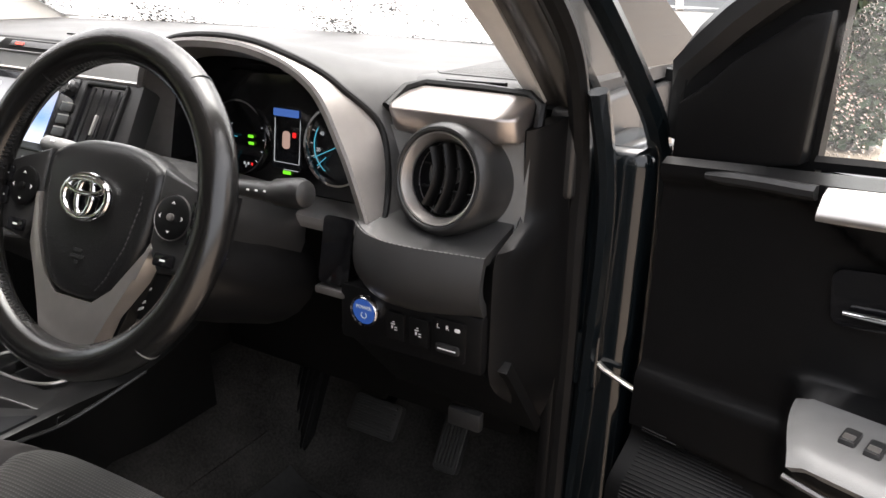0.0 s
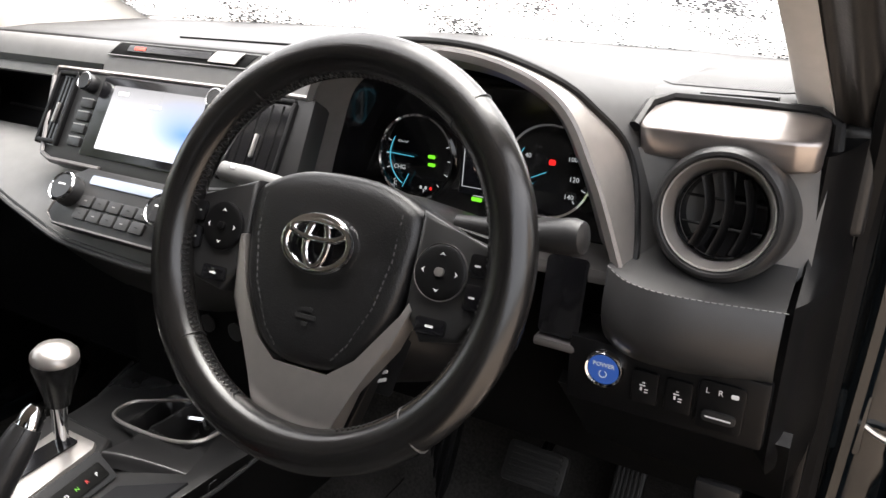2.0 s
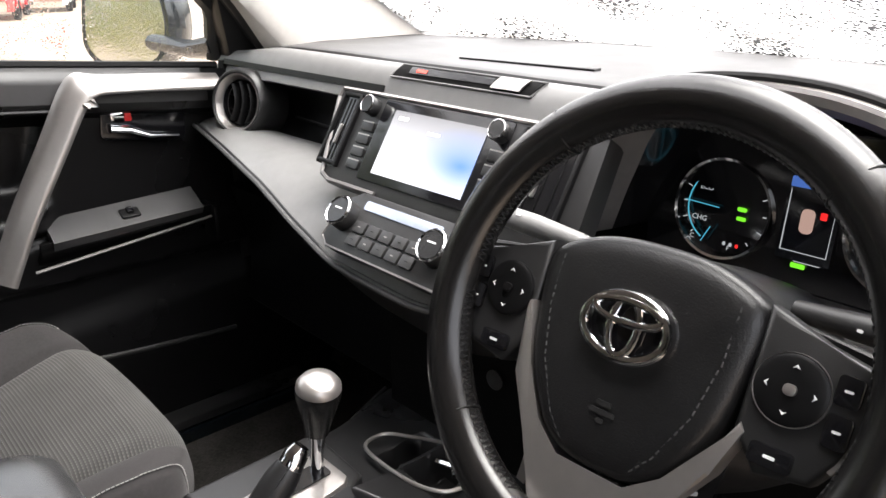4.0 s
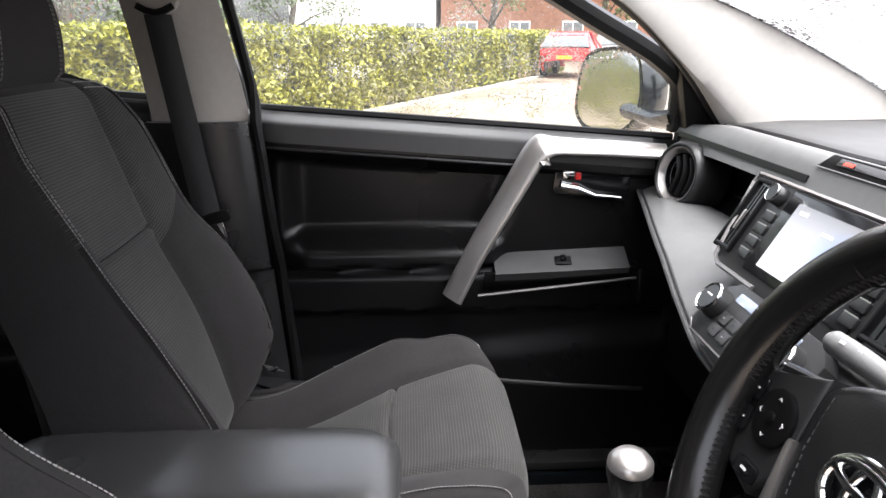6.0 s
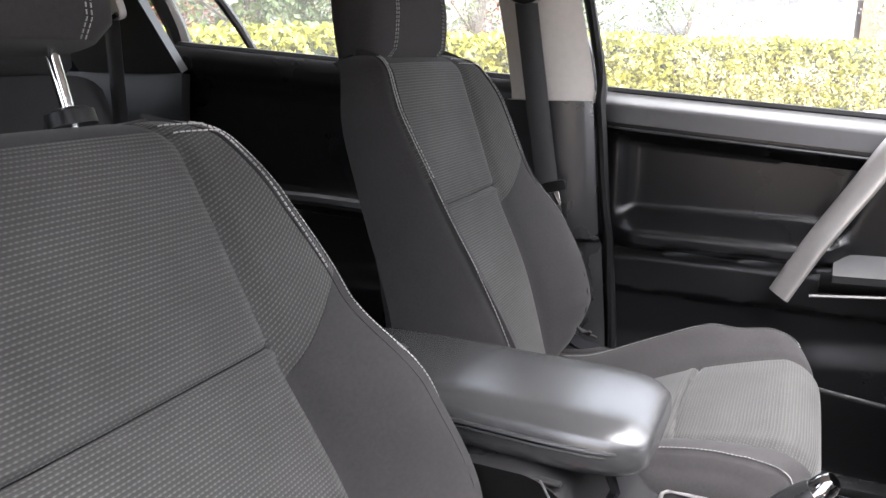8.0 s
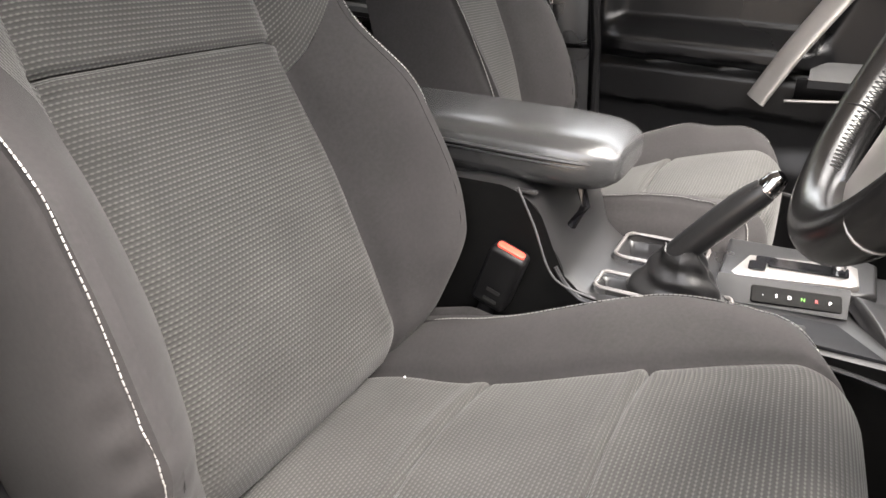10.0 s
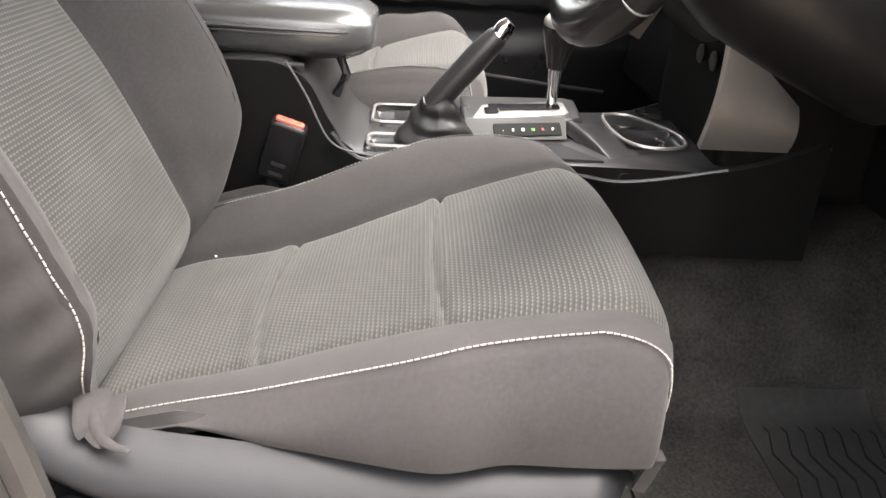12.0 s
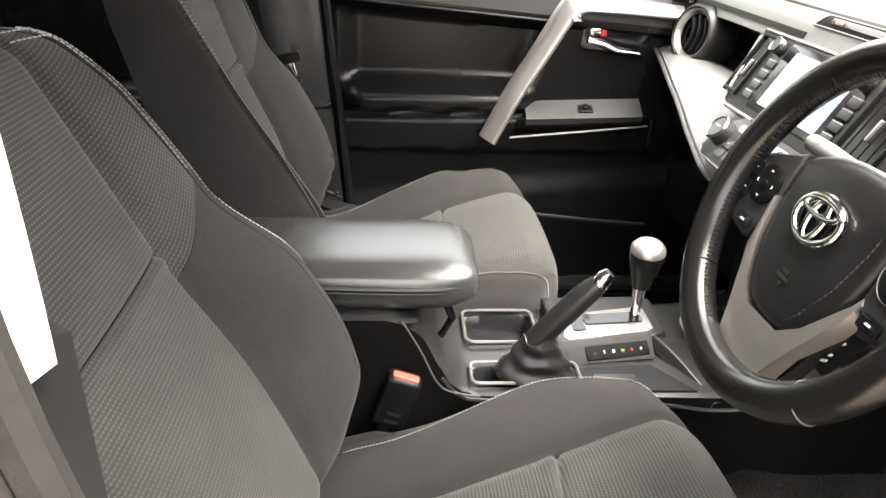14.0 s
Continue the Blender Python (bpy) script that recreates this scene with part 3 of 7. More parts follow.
glass = thing("windscreen", "rain-spattered windscreen glass with a dark edge band", "windscreen", "structure")
pane = sheet("windscreen_pane", windscreen, 24, 20, WINDSCREEN, glass)
pane.visible_shadow = False
part("edge_band", bm_tube([V(windscreen(k / 23, 0.0)) + V((0, -0.012, 0.016)) for k in range(24)], 0.006, 6), GLOSS, glass, "black painted glass edge")
rear_glass = sheet("rear_window_pane", lambda u, v: (-0.6 + 1.2 * u + 0.04 * v * (1 - 2 * u), -1.76 + 0.03 * v, 1.24 + 0.28 * v), 6, 5, SIDEGLASS, glass)
rear_glass.visible_shadow = False

# outer ends of the body, and the wheels it stands on
for s in (-1, 1):
    sheet("rear_wing", lambda u, v: (s * (0.90 - 0.02 * v - 0.10 * smooth01((0.2 - u) / 0.2)), -2.15 + 0.92 * u, 0.42 + 0.72 * v), 14, 8, PAINT, body, "", 0.012, s < 0)
    sheet("rear_pillar_skin", lambda u, v: (s * (0.86 - 0.16 * v), -1.95 + 0.62 * u + 0.12 * v * (1 - u), 1.14 + 0.42 * v), 8, 8, PAINT, body, "", 0.012, s < 0)
    part("headlamp", bm_prism([(-0.16, -0.05), (0.14, -0.07), (0.18, 0.04), (-0.06, 0.06)], 0.03, frame_of((s * 0.62, 2.255, 0.84), (-1, 0, 0), (0, 0, 1)), 0.008), SILVER, body, "clear headlamp")
    for y in (1.52, -1.42):
        wm = frame_of((s * 0.80, y, 0.345), (0, -s, 0), (0, 0, 1))
        road_wheel = part("road_wheel", bm_lathe([(0.23, -0.10), (0.31, -0.10), (0.342, -0.07), (0.345, 0.06), (0.31, 0.095), (0.23, 0.09)], 48, wm), RUBBER, body, "black tyre")
        part("rim", bm_lathe([(0.235, 0.08), (0.225, 0.085), (0.21, 0.04), (0.07, 0.05), (0.05, 0.07), (0.0, 0.07)], 40, wm), SILVER, road_wheel, "silver alloy rim")
part("front_bumper", bm_box((-0.86, 2.10, 0.30), (0.86, 2.26, 0.98), 0.07, 4), PAINT, body)
part("grille", bm_box((-0.45, 2.255, 0.50), (0.45, 2.275, 0.78), 0.02), HARD, body, "black radiator grille")
part("rear_bumper", bm_box((-0.86, -2.22, 0.34), (0.86, -2.02, 0.72), 0.06, 4), PAINT, body)
sheet("tailgate_skin", lambda u, v: (-0.80 + 1.6 * u, -2.13 + 0.10 * v ** 2 + 0.05 * (2 * u - 1) ** 2, 0.66 + 0.56 * v), 10, 8, PAINT, body, "", 0.012)
part("underbody", bm_box((-0.76, -2.0, 0.26), (0.76, 1.36, 0.39), 0.02), HARD, body)


# ---- seats ----
CUSHION_V = (0, 0.18, 0.36, 0.56, 0.70, 0.80, 0.90, 1.0)
BACK_T = (0, 0.12, 0.25, 0.40, 0.62, 0.80, 0.92, 1.0)
BULGE_T = (0, 0.06, 0.18, 0.42, 0.62, 0.80, 0.95, 1.0)
DRIVER_BACK = {
    "wide_in": (0.200, 0.235, 0.256, 0.248, 0.246, 0.218, 0.200, 0.155), "wide_out": (0.190, 0.255, 0.262, 0.260, 0.240, 0.221, 0.205, 0.165),
    "bulge_in": (0.0, 0.030, 0.081, 0.084, 0.040, 0.035, 0.006, 0.0), "bulge_out": (0.003, 0.042, 0.095, 0.098, 0.046, 0.037, 0.004, 0.0)}
PASSENGER_BACK = {
    "wide_in": (0.200, 0.235, 0.256, 0.243, 0.226, 0.223, 0.197, 0.152), "wide_out": (0.190, 0.255, 0.262, 0.260, 0.240, 0.221, 0.205, 0.165),
    "bulge_in": (0.0, 0.036, 0.128, 0.097, 0.071, 0.048, 0.028, 0.0), "bulge_out": (0.003, 0.030, 0.077, 0.064, 0.037, 0.033, 0.007, 0.0)}


def knots(x, xs, ys):
    return curve1(x, *zip(xs, ys))


def build_seat(cx, dy, dz, recline, outer, head_lift, shape, label):
    """A front seat about the line x = cx; outer is +1 or -1 for its door side."""
    seat = thing("bucket_seat", label, "seat", "", "front seats")
    zc = lambda y: curve1(y, (0.0, 0.6352), (0.09, 0.6449), (0.17, 0.6622), (0.33, 0.7239), (0.44, 0.7547), (0.50, 0.7667))
    ridge_in, ridge_out = (0.023, 0.044, 0.0485, 0.037, 0.022, 0.010, 0.012, 0.008), (0.030, 0.035, 0.046, 0.043, 0.026, 0.022, 0.028, 0.006)
    half_in, half_out = (0.1463, 0.1466, 0.1531, 0.159, 0.174, 0.184, 0.172, 0.16), (0.1427, 0.114, 0.120, 0.1405, 0.152, 0.1595, 0.156, 0.16)
    wide_in, wide_out = (0.2178, 0.216, 0.2335, 0.256, 0.2515, 0.247, 0.222, 0.203), (0.2222, 0.200, 0.2245, 0.245, 0.2325, 0.2335, 0.2315, 0.209)

    def cushion(s, v):
        """s across from -1 to 1, v from the rear to the front and down over the nose."""
        y = 0.478 * min(v / 0.78, 1)
        drop, ahead, a = 0.0, 0.0, abs(s)
        out = s * outer > 0
        if v > 0.78:
            t = (v - 0.78) / 0.22 * radians(118)
            ahead, drop = 0.06 * math.sin(t), 0.06 * (1 - math.cos(t)) + 0.035 * max(0, (v - 0.9) / 0.1)
        hb = knots(v, CUSHION_V, ridge_out if out else ridge_in)
        half = knots(v, CUSHION_V, half_out if out else half_in)
        wide = knots(v, CUSHION_V, wide_out if out else wide_in)
        ahead -= 0.0444 * smooth01((a - 0.35) / 0.65) * smooth01((v - 0.45) / 0.33)
        if a <= 0.5:
            x = a / 0.5 * half
            z = zc(y) + 0.010 * (1 - (a / 0.5) ** 2) - 0.006 * math.exp(-((0.5 - a) / 0.03) ** 2)
            for groove in (0.163, 0.331):
                z -= 0.008 * math.exp(-((y - groove - 0.012 * (a / 0.5) ** 2) / 0.0035) ** 2)
                z += 0.0025 * math.exp(-((y - groove + 0.012 - 0.012 * (a / 0.5) ** 2) / 0.008) ** 2)
        elif a <= 0.8:
            t = (a - 0.5) / 0.3
            x = half + (wide - half) * t
            z = zc(y) + hb * math.sin(t * math.pi / 2) ** 0.9 - 0.006 * math.exp(-(t / 0.1) ** 2)
        else:
            t = (a - 0.8) / 0.2
            x = wide + 0.026 * math.sin(t * math.pi * 0.62) - 0.003 * math.exp(-((t - 0.05) / 0.03) ** 2)
            top = zc(y) + hb - drop
            low = min(0.690 - 0.008 * v, top - 0.004)
            z = top + (low - top) * t ** 1.25 + drop
        zz = z - drop - (0.022 * max(0.0, (0.15 - v) / 0.15) ** 2 if a < 0.8 else 0.0)
        return V((cx + math.copysign(x, s), dy + y + ahead, dz + zz))

    sheet("cushion_panel", lambda u, v: cushion(-0.5 + u, v), 51, 200, RIB, seat, "dark grey ribbed cloth seat panel", 0.02)
    for q in (-1, 1):
        sheet("cushion_bolster", lambda u, v: cushion(q * (0.5 + 0.5 * u), v), 60, 80, PLAIN, seat, "charcoal plain cloth side bolster", 0.012, q < 0)
        line = [cushion(q * 0.797, 0.02 + 0.96 * k / 90) + V((q * 0.0012, 0.001 * smooth01((k - 70) / 10), 0.0012)) for k in range(91)]
        part("stitching", bm_stitches(line, 0.0040, 0.0013, 0.00075), THREAD, seat, "pale grey stitching")
    part("seat_base", bm_box((cx - 0.20, dy + 0.02, dz + 0.47), (cx + 0.20, dy + 0.44, dz + 0.615), 0.03, 3), HARD, seat)
    for q in (-1, 1):
        part("seat_rail", bm_box((cx + q * 0.19 - 0.02, dy - 0.05, 0.43), (cx + q * 0.19 + 0.02, dy + 0.45, 0.50 + dz), 0.004), METAL, seat)

    # side valance on the door side: a rounded rail with a scooped face below it
    def valance(u, v):
        y = -0.16 + 0.652 * u
        nose = smooth01((u - 0.92) / 0.08)
        top = curve1(y, (-0.16, 0.748), (0.0, 0.735), (0.05, 0.728), (0.10, 0.702), (0.17, 0.691), (0.29, 0.679), (0.40, 0.675), (0.49, 0.683))
        edge = 0.036 * math.sin(math.pi / 2 * min(1, v / 0.14))
        x = 0.243 + edge - 0.020 * smooth01((v - 0.17) / 0.10) - 0.055 * nose ** 2
        scoop = smooth01((y - 0.07) / 0.03) * smooth01((0.46 - y) / 0.05)
        x += 0.014 * smooth01((v - 0.34) / 0.10) * scoop
        return V((cx + outer * x, dy + y, dz + top - 0.012 * smooth01(v / 0.14) - 0.15 * v))
    sheet("side_valance", valance, 80, 50, VALANCE, seat, "satin dark grey plastic seat valance", 0.02, outer > 0)
    part("height_lever", bm_prism([(p[0], p[1]) for p in ((-0.085, -0.02), (-0.06, -0.034), (0.02, -0.03), (0.06, -0.012), (0.068, 0.002), (0.055, 0.010), (0.0, 0.020), (-0.06, 0.022), (-0.085, 0.012))][::1 if outer > 0 else -1], 0.018, frame_of((cx + outer * 0.268, dy + 0.13, dz + 0.635), (0, outer, 0), (0, 0, 1)) @ pose(0, 0, 0, 0, 0, 0 if outer > 0 else 180), 0.007, 3), VALANCE, seat, "dark grey recliner lever")

    # twisted cloth flap where cushion and back meet
    at = lambda x, y, z: V((cx + outer * x, dy + y, dz + z))

    def flap(u, v):
        a, b = at(0.236, 0.074 + 0.036 * u, 0.726 - 0.006 * u), at(0.266, 0.086 + 0.022 * u, 0.706 - 0.004 * u)
        fold = 0.0030 * math.sin(2.6 * math.pi * u + 3 * v) + 0.006 * math.sin(math.pi * v)
        return a.lerp(b, v) + V((outer * fold, 0.002 * math.sin(5 * v), 0.002 * math.sin(7 * u)))
    sheet("cloth_tuck", flap, 22, 22, PLAIN, seat, "creased cloth flap", 0.004, outer < 0)
    part("flap_roll", bm_tube(spline([at(0.236, 0.080, 0.730), at(0.254, 0.092, 0.717), at(0.268, 0.104, 0.706), at(0.270, 0.120, 0.700)], 16), [0.003 + 0.003 * math.sin(math.pi * min(1, k / 12)) for k in range(16)], 10, False, 0.7), PLAIN, seat, "creased cloth fold")

    # backrest
    c, sn = math.cos(radians(recline)), math.sin(radians(recline))
    L = 0.6746
    joint = (0.0546, 0.6512)

    def back(s, t):
        a = abs(s)
        side = "out" if s * outer > 0 else "in"
        along = L * t
        wC = curve1(t, (0, 0.169), (0.12, 0.1626), (0.3, 0.150), (0.6, 0.149), (0.9, 0.145), (1, 0.125))
        wO = knots(t, BACK_T, shape["wide_" + side])
        pb = knots(t, BULGE_T, shape["bulge_" + side])
        out = 0.006 + 0.016 * math.sin(math.pi * min(1, t * 1.6)) ** 2 - 0.034 * max(0.0, (0.075 - t) / 0.075) ** 2
        rollt = max(0, (t - 0.9) / 0.1)
        out -= 0.0445 * rollt ** 2.2
        along -= 0.012 * rollt ** 2.5
        if a <= 0.5:
            x = a / 0.5 * wC
            n = out + 0.006 * (1 - (a / 0.5) ** 2) - 0.007 * math.exp(-((0.5 - a) / 0.03) ** 2)
            n -= 0.008 * math.exp(-((t - 0.585) / 0.006) ** 2) - 0.003 * math.exp(-((t - 0.572) / 0.012) ** 2)
        elif a <= 0.8:
            k = (a - 0.5) / 0.3
            x = wC + (wO - wC) * k ** 0.9
            n = out + pb * math.sin(k * math.pi / 2) - 0.007 * math.exp(-(k / 0.1) ** 2)
            crease = math.exp(-((k - 0.80) / 0.22) ** 2) * smooth01((0.30 - t) / 0.12) * smooth01((t - 0.02) / 0.04)
            n -= 0.0022 * (side == "out") * crease * abs(math.sin(t * 62 + 2.5 * k)) ** 5
        else:
            k = (a - 0.8) / 0.2
            x = wO + 0.014 * math.sin(k * math.pi * 0.7) * (1 - 0.5 * t) - 0.0025 * math.exp(-((k - 0.07) / 0.03) ** 2)
            x += 0.0022 * math.sin(t * 120 + 9 * k) * math.exp(-((k - 0.2) / 0.12) ** 2) * smooth01((0.34 - t) / 0.15)
            deep = curve1(t, (0, 0.085), (0.2, 0.080), (0.5, 0.062), (0.7, 0.058), (0.9, 0.050), (1, 0.035))
            n = out + pb - (pb + deep) * k ** 1.15
        return V((cx + math.copysign(x, s), dy + joint[0] - sn * along + c * n, dz + joint[1] + c * along + sn * n))

    edge = lambda a: 0.585 if a < 0.5 else 0.53 + 0.125 * min(1, (a - 0.5) / 0.3)
    sheet("backrest_panel", lambda u, v: back(-0.5 + u, 0.584 * v), 41, 140, RIB, seat, "dark grey ribbed cloth back panel", 0.02, True)
    sheet("backrest_upper", lambda u, v: back(-0.5 + u, 0.586 + 0.364 * v), 41, 90, RIB, seat, "dark grey ribbed cloth shoulder panel", 0.02, True)
    sheet("backrest_top", lambda u, v: back(-0.5 + u, 0.951 + 0.049 * v), 41, 20, PLAIN, seat, "plain charcoal cloth top edge", 0.02, True)
    for q in (-1, 1):
        sheet("shoulder_panel", lambda u, v: back(q * (0.5 + 0.3 * u), edge(0.5 + 0.3 * u) + 0.0005 + (0.9995 - edge(0.5 + 0.3 * u)) * v), 24, 60, RIB, seat, "ribbed cloth shoulder wing", 0.012, q > 0)
        sheet("backrest_bolster", lambda u, v: back(q * (0.5 + 0.3 * u), (edge(0.5 + 0.3 * u) - 0.0005) * v), 40, 110, PLAIN, seat, "charcoal plain cloth back bolster", 0.012, q > 0)
        sheet("backrest_side", lambda u, v: back(q * (0.8 + 0.2 * u), v), 30, 170, PLAIN, seat, "charcoal cloth backrest side", 0.012, q > 0)
        lift = V((q * 0.0013, 0.0012 * c, 0.0012 * sn))
        line = [back(q * (0.797 + 0.018 * smooth01((0.55 - t) / 0.3)), t) + lift for t in [0.03 + 0.93 * k / 110 for k in range(111)]]
        part("stitching", bm_stitches(line, 0.0040, 0.0013, 0.00075), THREAD, seat)
        top_rows = [bm_stitches([back(q * (0.53 + 0.26 * k / 24), t0 - 0.012 * k / 24) + V((0, 0.0015, 0.0012)) for k in range(25)], 0.0048, 0.0019, 0.0010) for t0 in (0.962, 0.940)]
        second = bm_stitches([back(q * 0.765, t) + V((0, 0.0015 * c, 0.0012)) for t in [0.66 + 0.30 * k / 50 for k in range(51)]], 0.0048, 0.0019, 0.0010)
        part("stitching", bm_join(second, *top_rows), THREAD, seat)

    def shell(u, v):
        e = 2 * u - 1
        deep = curve1(v, (0, 0.085), (0.2, 0.080), (0.5, 0.062), (0.7, 0.058), (0.9, 0.050), (1, 0.035)) + 0.035 * (1 - e ** 4) * (1 - 0.6 * v)
        wide = knots(v, BACK_T, shape["wide_in"]) - 0.006
        return V((cx + e * wide, dy + joint[0] - sn * L * 0.985 * v - c * deep, dz + joint[1] + c * L * 0.985 * v - sn * deep))
    sheet("backrest_shell", shell, 18, 24, PLAIN, seat, "", 0.01)
    part("backrest_core", bm_tube([V((cx, dy + joint[0] - sn * L * k - c * 0.03, dz + joint[1] + c * L * k - sn * 0.03)) for k in (0.03, 0.3, 0.6, 0.9, 0.955)], [0.16, 0.2, 0.185, 0.16, 0.13], 16, False, 0.16, (0, 1, 0)), PLAIN, seat)

    # headrest
    hb = V((cx, dy + joint[0] - sn * (L + 0.02) - c * 0.045, dz + joint[1] + c * (L + 0.02) - sn * 0.045))
    hr = recline * 0.55
    axis, fwd = V((0, -math.sin(radians(hr)), math.cos(radians(hr)))), V((0, math.cos(radians(hr)), math.sin(radians(hr))))
    head = part("headrest", bm_headrest(hb + axis * head_lift, axis, fwd), PLAIN, seat, "charcoal cloth headrest with a stitched panel")
    for q in (-1, 1):
        part("stitching", bm_join(*[bm_stitches(headrest_line(hb + axis * head_lift, axis, fwd, q, off), 0.0045, 0.002, 0.0009) for off in (0.068, 0.074)]), THREAD, head)
        part("headrest_post", bm_tube([hb + V((q * 0.078, 0, 0)) - axis * 0.05, hb + V((q * 0.078, 0, 0)) + axis * (head_lift + 0.03)], 0.0065, 10), CHROME, seat, "chrome headrest post")
        part("post_collar", bm_lathe([(0.0, -0.012), (0.024, -0.012), (0.023, 0.002), (0.012, 0.006), (0.0, 0.006)], 20, frame_of(hb + V((q * 0.078, 0, 0)) - axis * 0.014, (1, 0, 0), axis.cross(V((1, 0, 0))))), HARD, seat, "black post collar")
    return seat


def head_profile(t):
    return curve1(t, (0, 0.120), (0.04, 0.136), (0.25, 0.137), (0.7, 0.121), (0.94, 0.108), (1, 0.09)), curve1(t, (0, 0.036), (0.08, 0.052), (0.4, 0.058), (0.8, 0.046), (0.95, 0.034), (1, 0.02))


def bm_headrest(base, axis, fwd):
    bm = bmesh.new()
    rings = []
    for k in range(17):
        t = k / 16
        w, d = head_profile(t)
        c = base + axis * (0.245 * t) + fwd * (0.012 * math.sin(math.pi * t))
        ring = []
        for i in range(40):
            a = 2 * math.pi * i / 40
            cx, sy = math.cos(a), math.sin(a)
            x = math.copysign(abs(cx) ** 0.32, cx) * w
            y = math.copysign(abs(sy) ** 0.75, sy) * d
            ring.append(bm.verts.new(c + V((x, 0, 0)) + fwd * y))
        rings.append(ring)
    for A, B in zip(rings, rings[1:]):
        for i in range(40):
            bm.faces.new((A[i], A[(i + 1) % 40], B[(i + 1) % 40], B[i]))
    bm.faces.new(rings[0][::-1]), bm.faces.new(rings[-1])
    return bm


def headrest_line(base, axis, fwd, q, off):
    out = []
    for k in range(17):
        t = k / 16
        w, d = head_profile(t)
        c = base + axis * (0.245 * t) + fwd * (0.012 * math.sin(math.pi * t))
        x = min(w * 0.97, off + 0.018 * (1 - t))
        y = d * max(0.0, 1 - (x / w) ** (2 / 0.32)) ** (0.75 / 2)
        out.append(c + V((q * x, 0, 0)) + fwd * (y + 0.0008))
    return out


driver_seat = build_seat(0.389, 0.0, 0.0, 25.7, 1, 0.05, DRIVER_BACK, "charcoal cloth front seat, headrest raised, beside the open door")
passenger_seat = build_seat(-0.372, -0.105, 0.027, 18.1, -1, -0.042, PASSENGER_BACK, "charcoal cloth front seat with ribbed panels, headrest lowered")

# rear bench
bench = thing("rear_bench_seat", "dark charcoal cloth rear bench seat behind the front seats", "seat")
for cx, w in ((-0.33, 0.27), (0.20, 0.38)):
    sheet("rear_cushion", lambda u, v: V((cx + (2 * u - 1) * w, -1.10 + 0.50 * v, 0.70 + 0.03 * v - 0.05 * abs(2 * u - 1) ** 6 - 0.12 * smooth01((v - 0.86) / 0.14) + 0.02 * math.sin(math.pi * u))), 20, 20, PLAIN, bench, "", 0.12)
    sheet("rear_back", lambda u, v: V((cx + (2 * u - 1) * w, -1.06 - 0.24 * v + 0.03 * math.sin(math.pi * u), 0.70 + 0.55 * v - 0.04 * abs(2 * u - 1) ** 6)), 20, 20, PLAIN, bench, "", 0.10, True)
for cx in (-0.38, 0.0, 0.38):
    hbase = V((cx, -1.32, 1.245))
    part("rear_headrest", bm_headrest(hbase, V((0, -0.25, 0.97)), V((0, 0.97, 0.25))), PLAIN, bench)

lint = bmesh.new()
bmesh.ops.create_icosphere(lint, subdivisions=1, radius=0.0016)
lint.transform(Matrix.Translation((0.276, 0.081, 0.6575)))
part("lint_speck", lint, WHITE, driver_seat, "white speck of lint")


# ---- dashboard ----
dash = thing("dashboard", "dark grey dashboard with satin silver trim and grey padded ledge", "dashboard")


def dash_front(x):
    return 0.862 + 0.02 * smooth01((x - 0.60) / 0.1)


def pad(u, v):
    x = -0.79 + 1.53 * u
    rear = 1.455 - (0.10 if x > 0 else 0.17) * (x / 0.755) ** 2
    y = dash_front(x) + (rear - dash_front(x)) * v
    z = 1.204 - 0.010 * v - 0.02 * smooth01((abs(x) - 0.6) / 0.2) * smooth01((0.3 - v) / 0.3 if x < 0 else 0)
    z -= 0.010 * math.exp(-(v / 0.02) ** 2)
    return V((x, y, z))


sheet("upper_pad", pad, 120, 40, PAD, dash, "dark grey soft upper pad", 0.02)
# long slots for the windscreen air
part("air_slot", bm_prism([(-0.25, 0.945), (-0.01, 0.972), (-0.012, 0.99), (-0.25, 0.962)], 0.005, Matrix.Translation((0, 0, 1.2005)), 0.001), HARD, dash, "long windscreen air slot")
part("air_slot", bm_prism([(0.588, 0.857), (0.660, 0.868), (0.661, 0.876), (0.590, 0.866)], 0.006, Matrix.Translation((0, 0, 1.2000)), 0.001), HARD, dash, "narrow side window air slot")
grille = part("speaker_grille", bm_prism([(0.530, 0.935), (0.546, 0.914), (0.661, 0.917), (0.672, 0.93), (0.655, 1.09), (0.565, 1.12)], 0.004, Matrix.Translation((0, 0, 1.2008)), 0.002), PAD, dash, "ribbed tweeter grille")
for k in range(44):
    x = 0.548 + 0.0026 * k
    part("rib", bm_box((x, 0.922, 1.2044), (x + 0.0014, 1.09, 1.2051), 0.0003, 1), PAD, grille)
# front trim band on the passenger side and over the centre
band = lambda u, v: V((-0.80 + 0.94 * u, 0.858 - 0.062 * v - 0.02 * math.sin(math.pi * v) * 0.3, 1.196 - 0.004 * v + 0.012 * math.sin(math.pi * min(1, v * 1.2)) - 0.042 * v ** 2.5 - 0.018 * smooth01((0.25 - u) / 0.25)))
sheet("trim_band", band, 60, 14, GREYPAD, dash, "satin grey upper trim band", 0.015, True)
on_band = lambda x, v: band((x + 0.80) / 0.94, v) + V((0, -0.0012, 0.0022))
recess = sheet("clock_recess", lambda u, v: on_band(-0.238 + 0.268 * u - 0.012 * v, 0.40 + 0.25 * v), 30, 8, DULL, dash, "dark clock recess in the trim band", 0.001, True)
part("recess_rim", bm_tube([on_band(-0.241, 0.39), on_band(0.032, 0.39), on_band(0.018, 0.66), on_band(-0.254, 0.66)], 0.0014, 6, True), GREYPAD, recess)
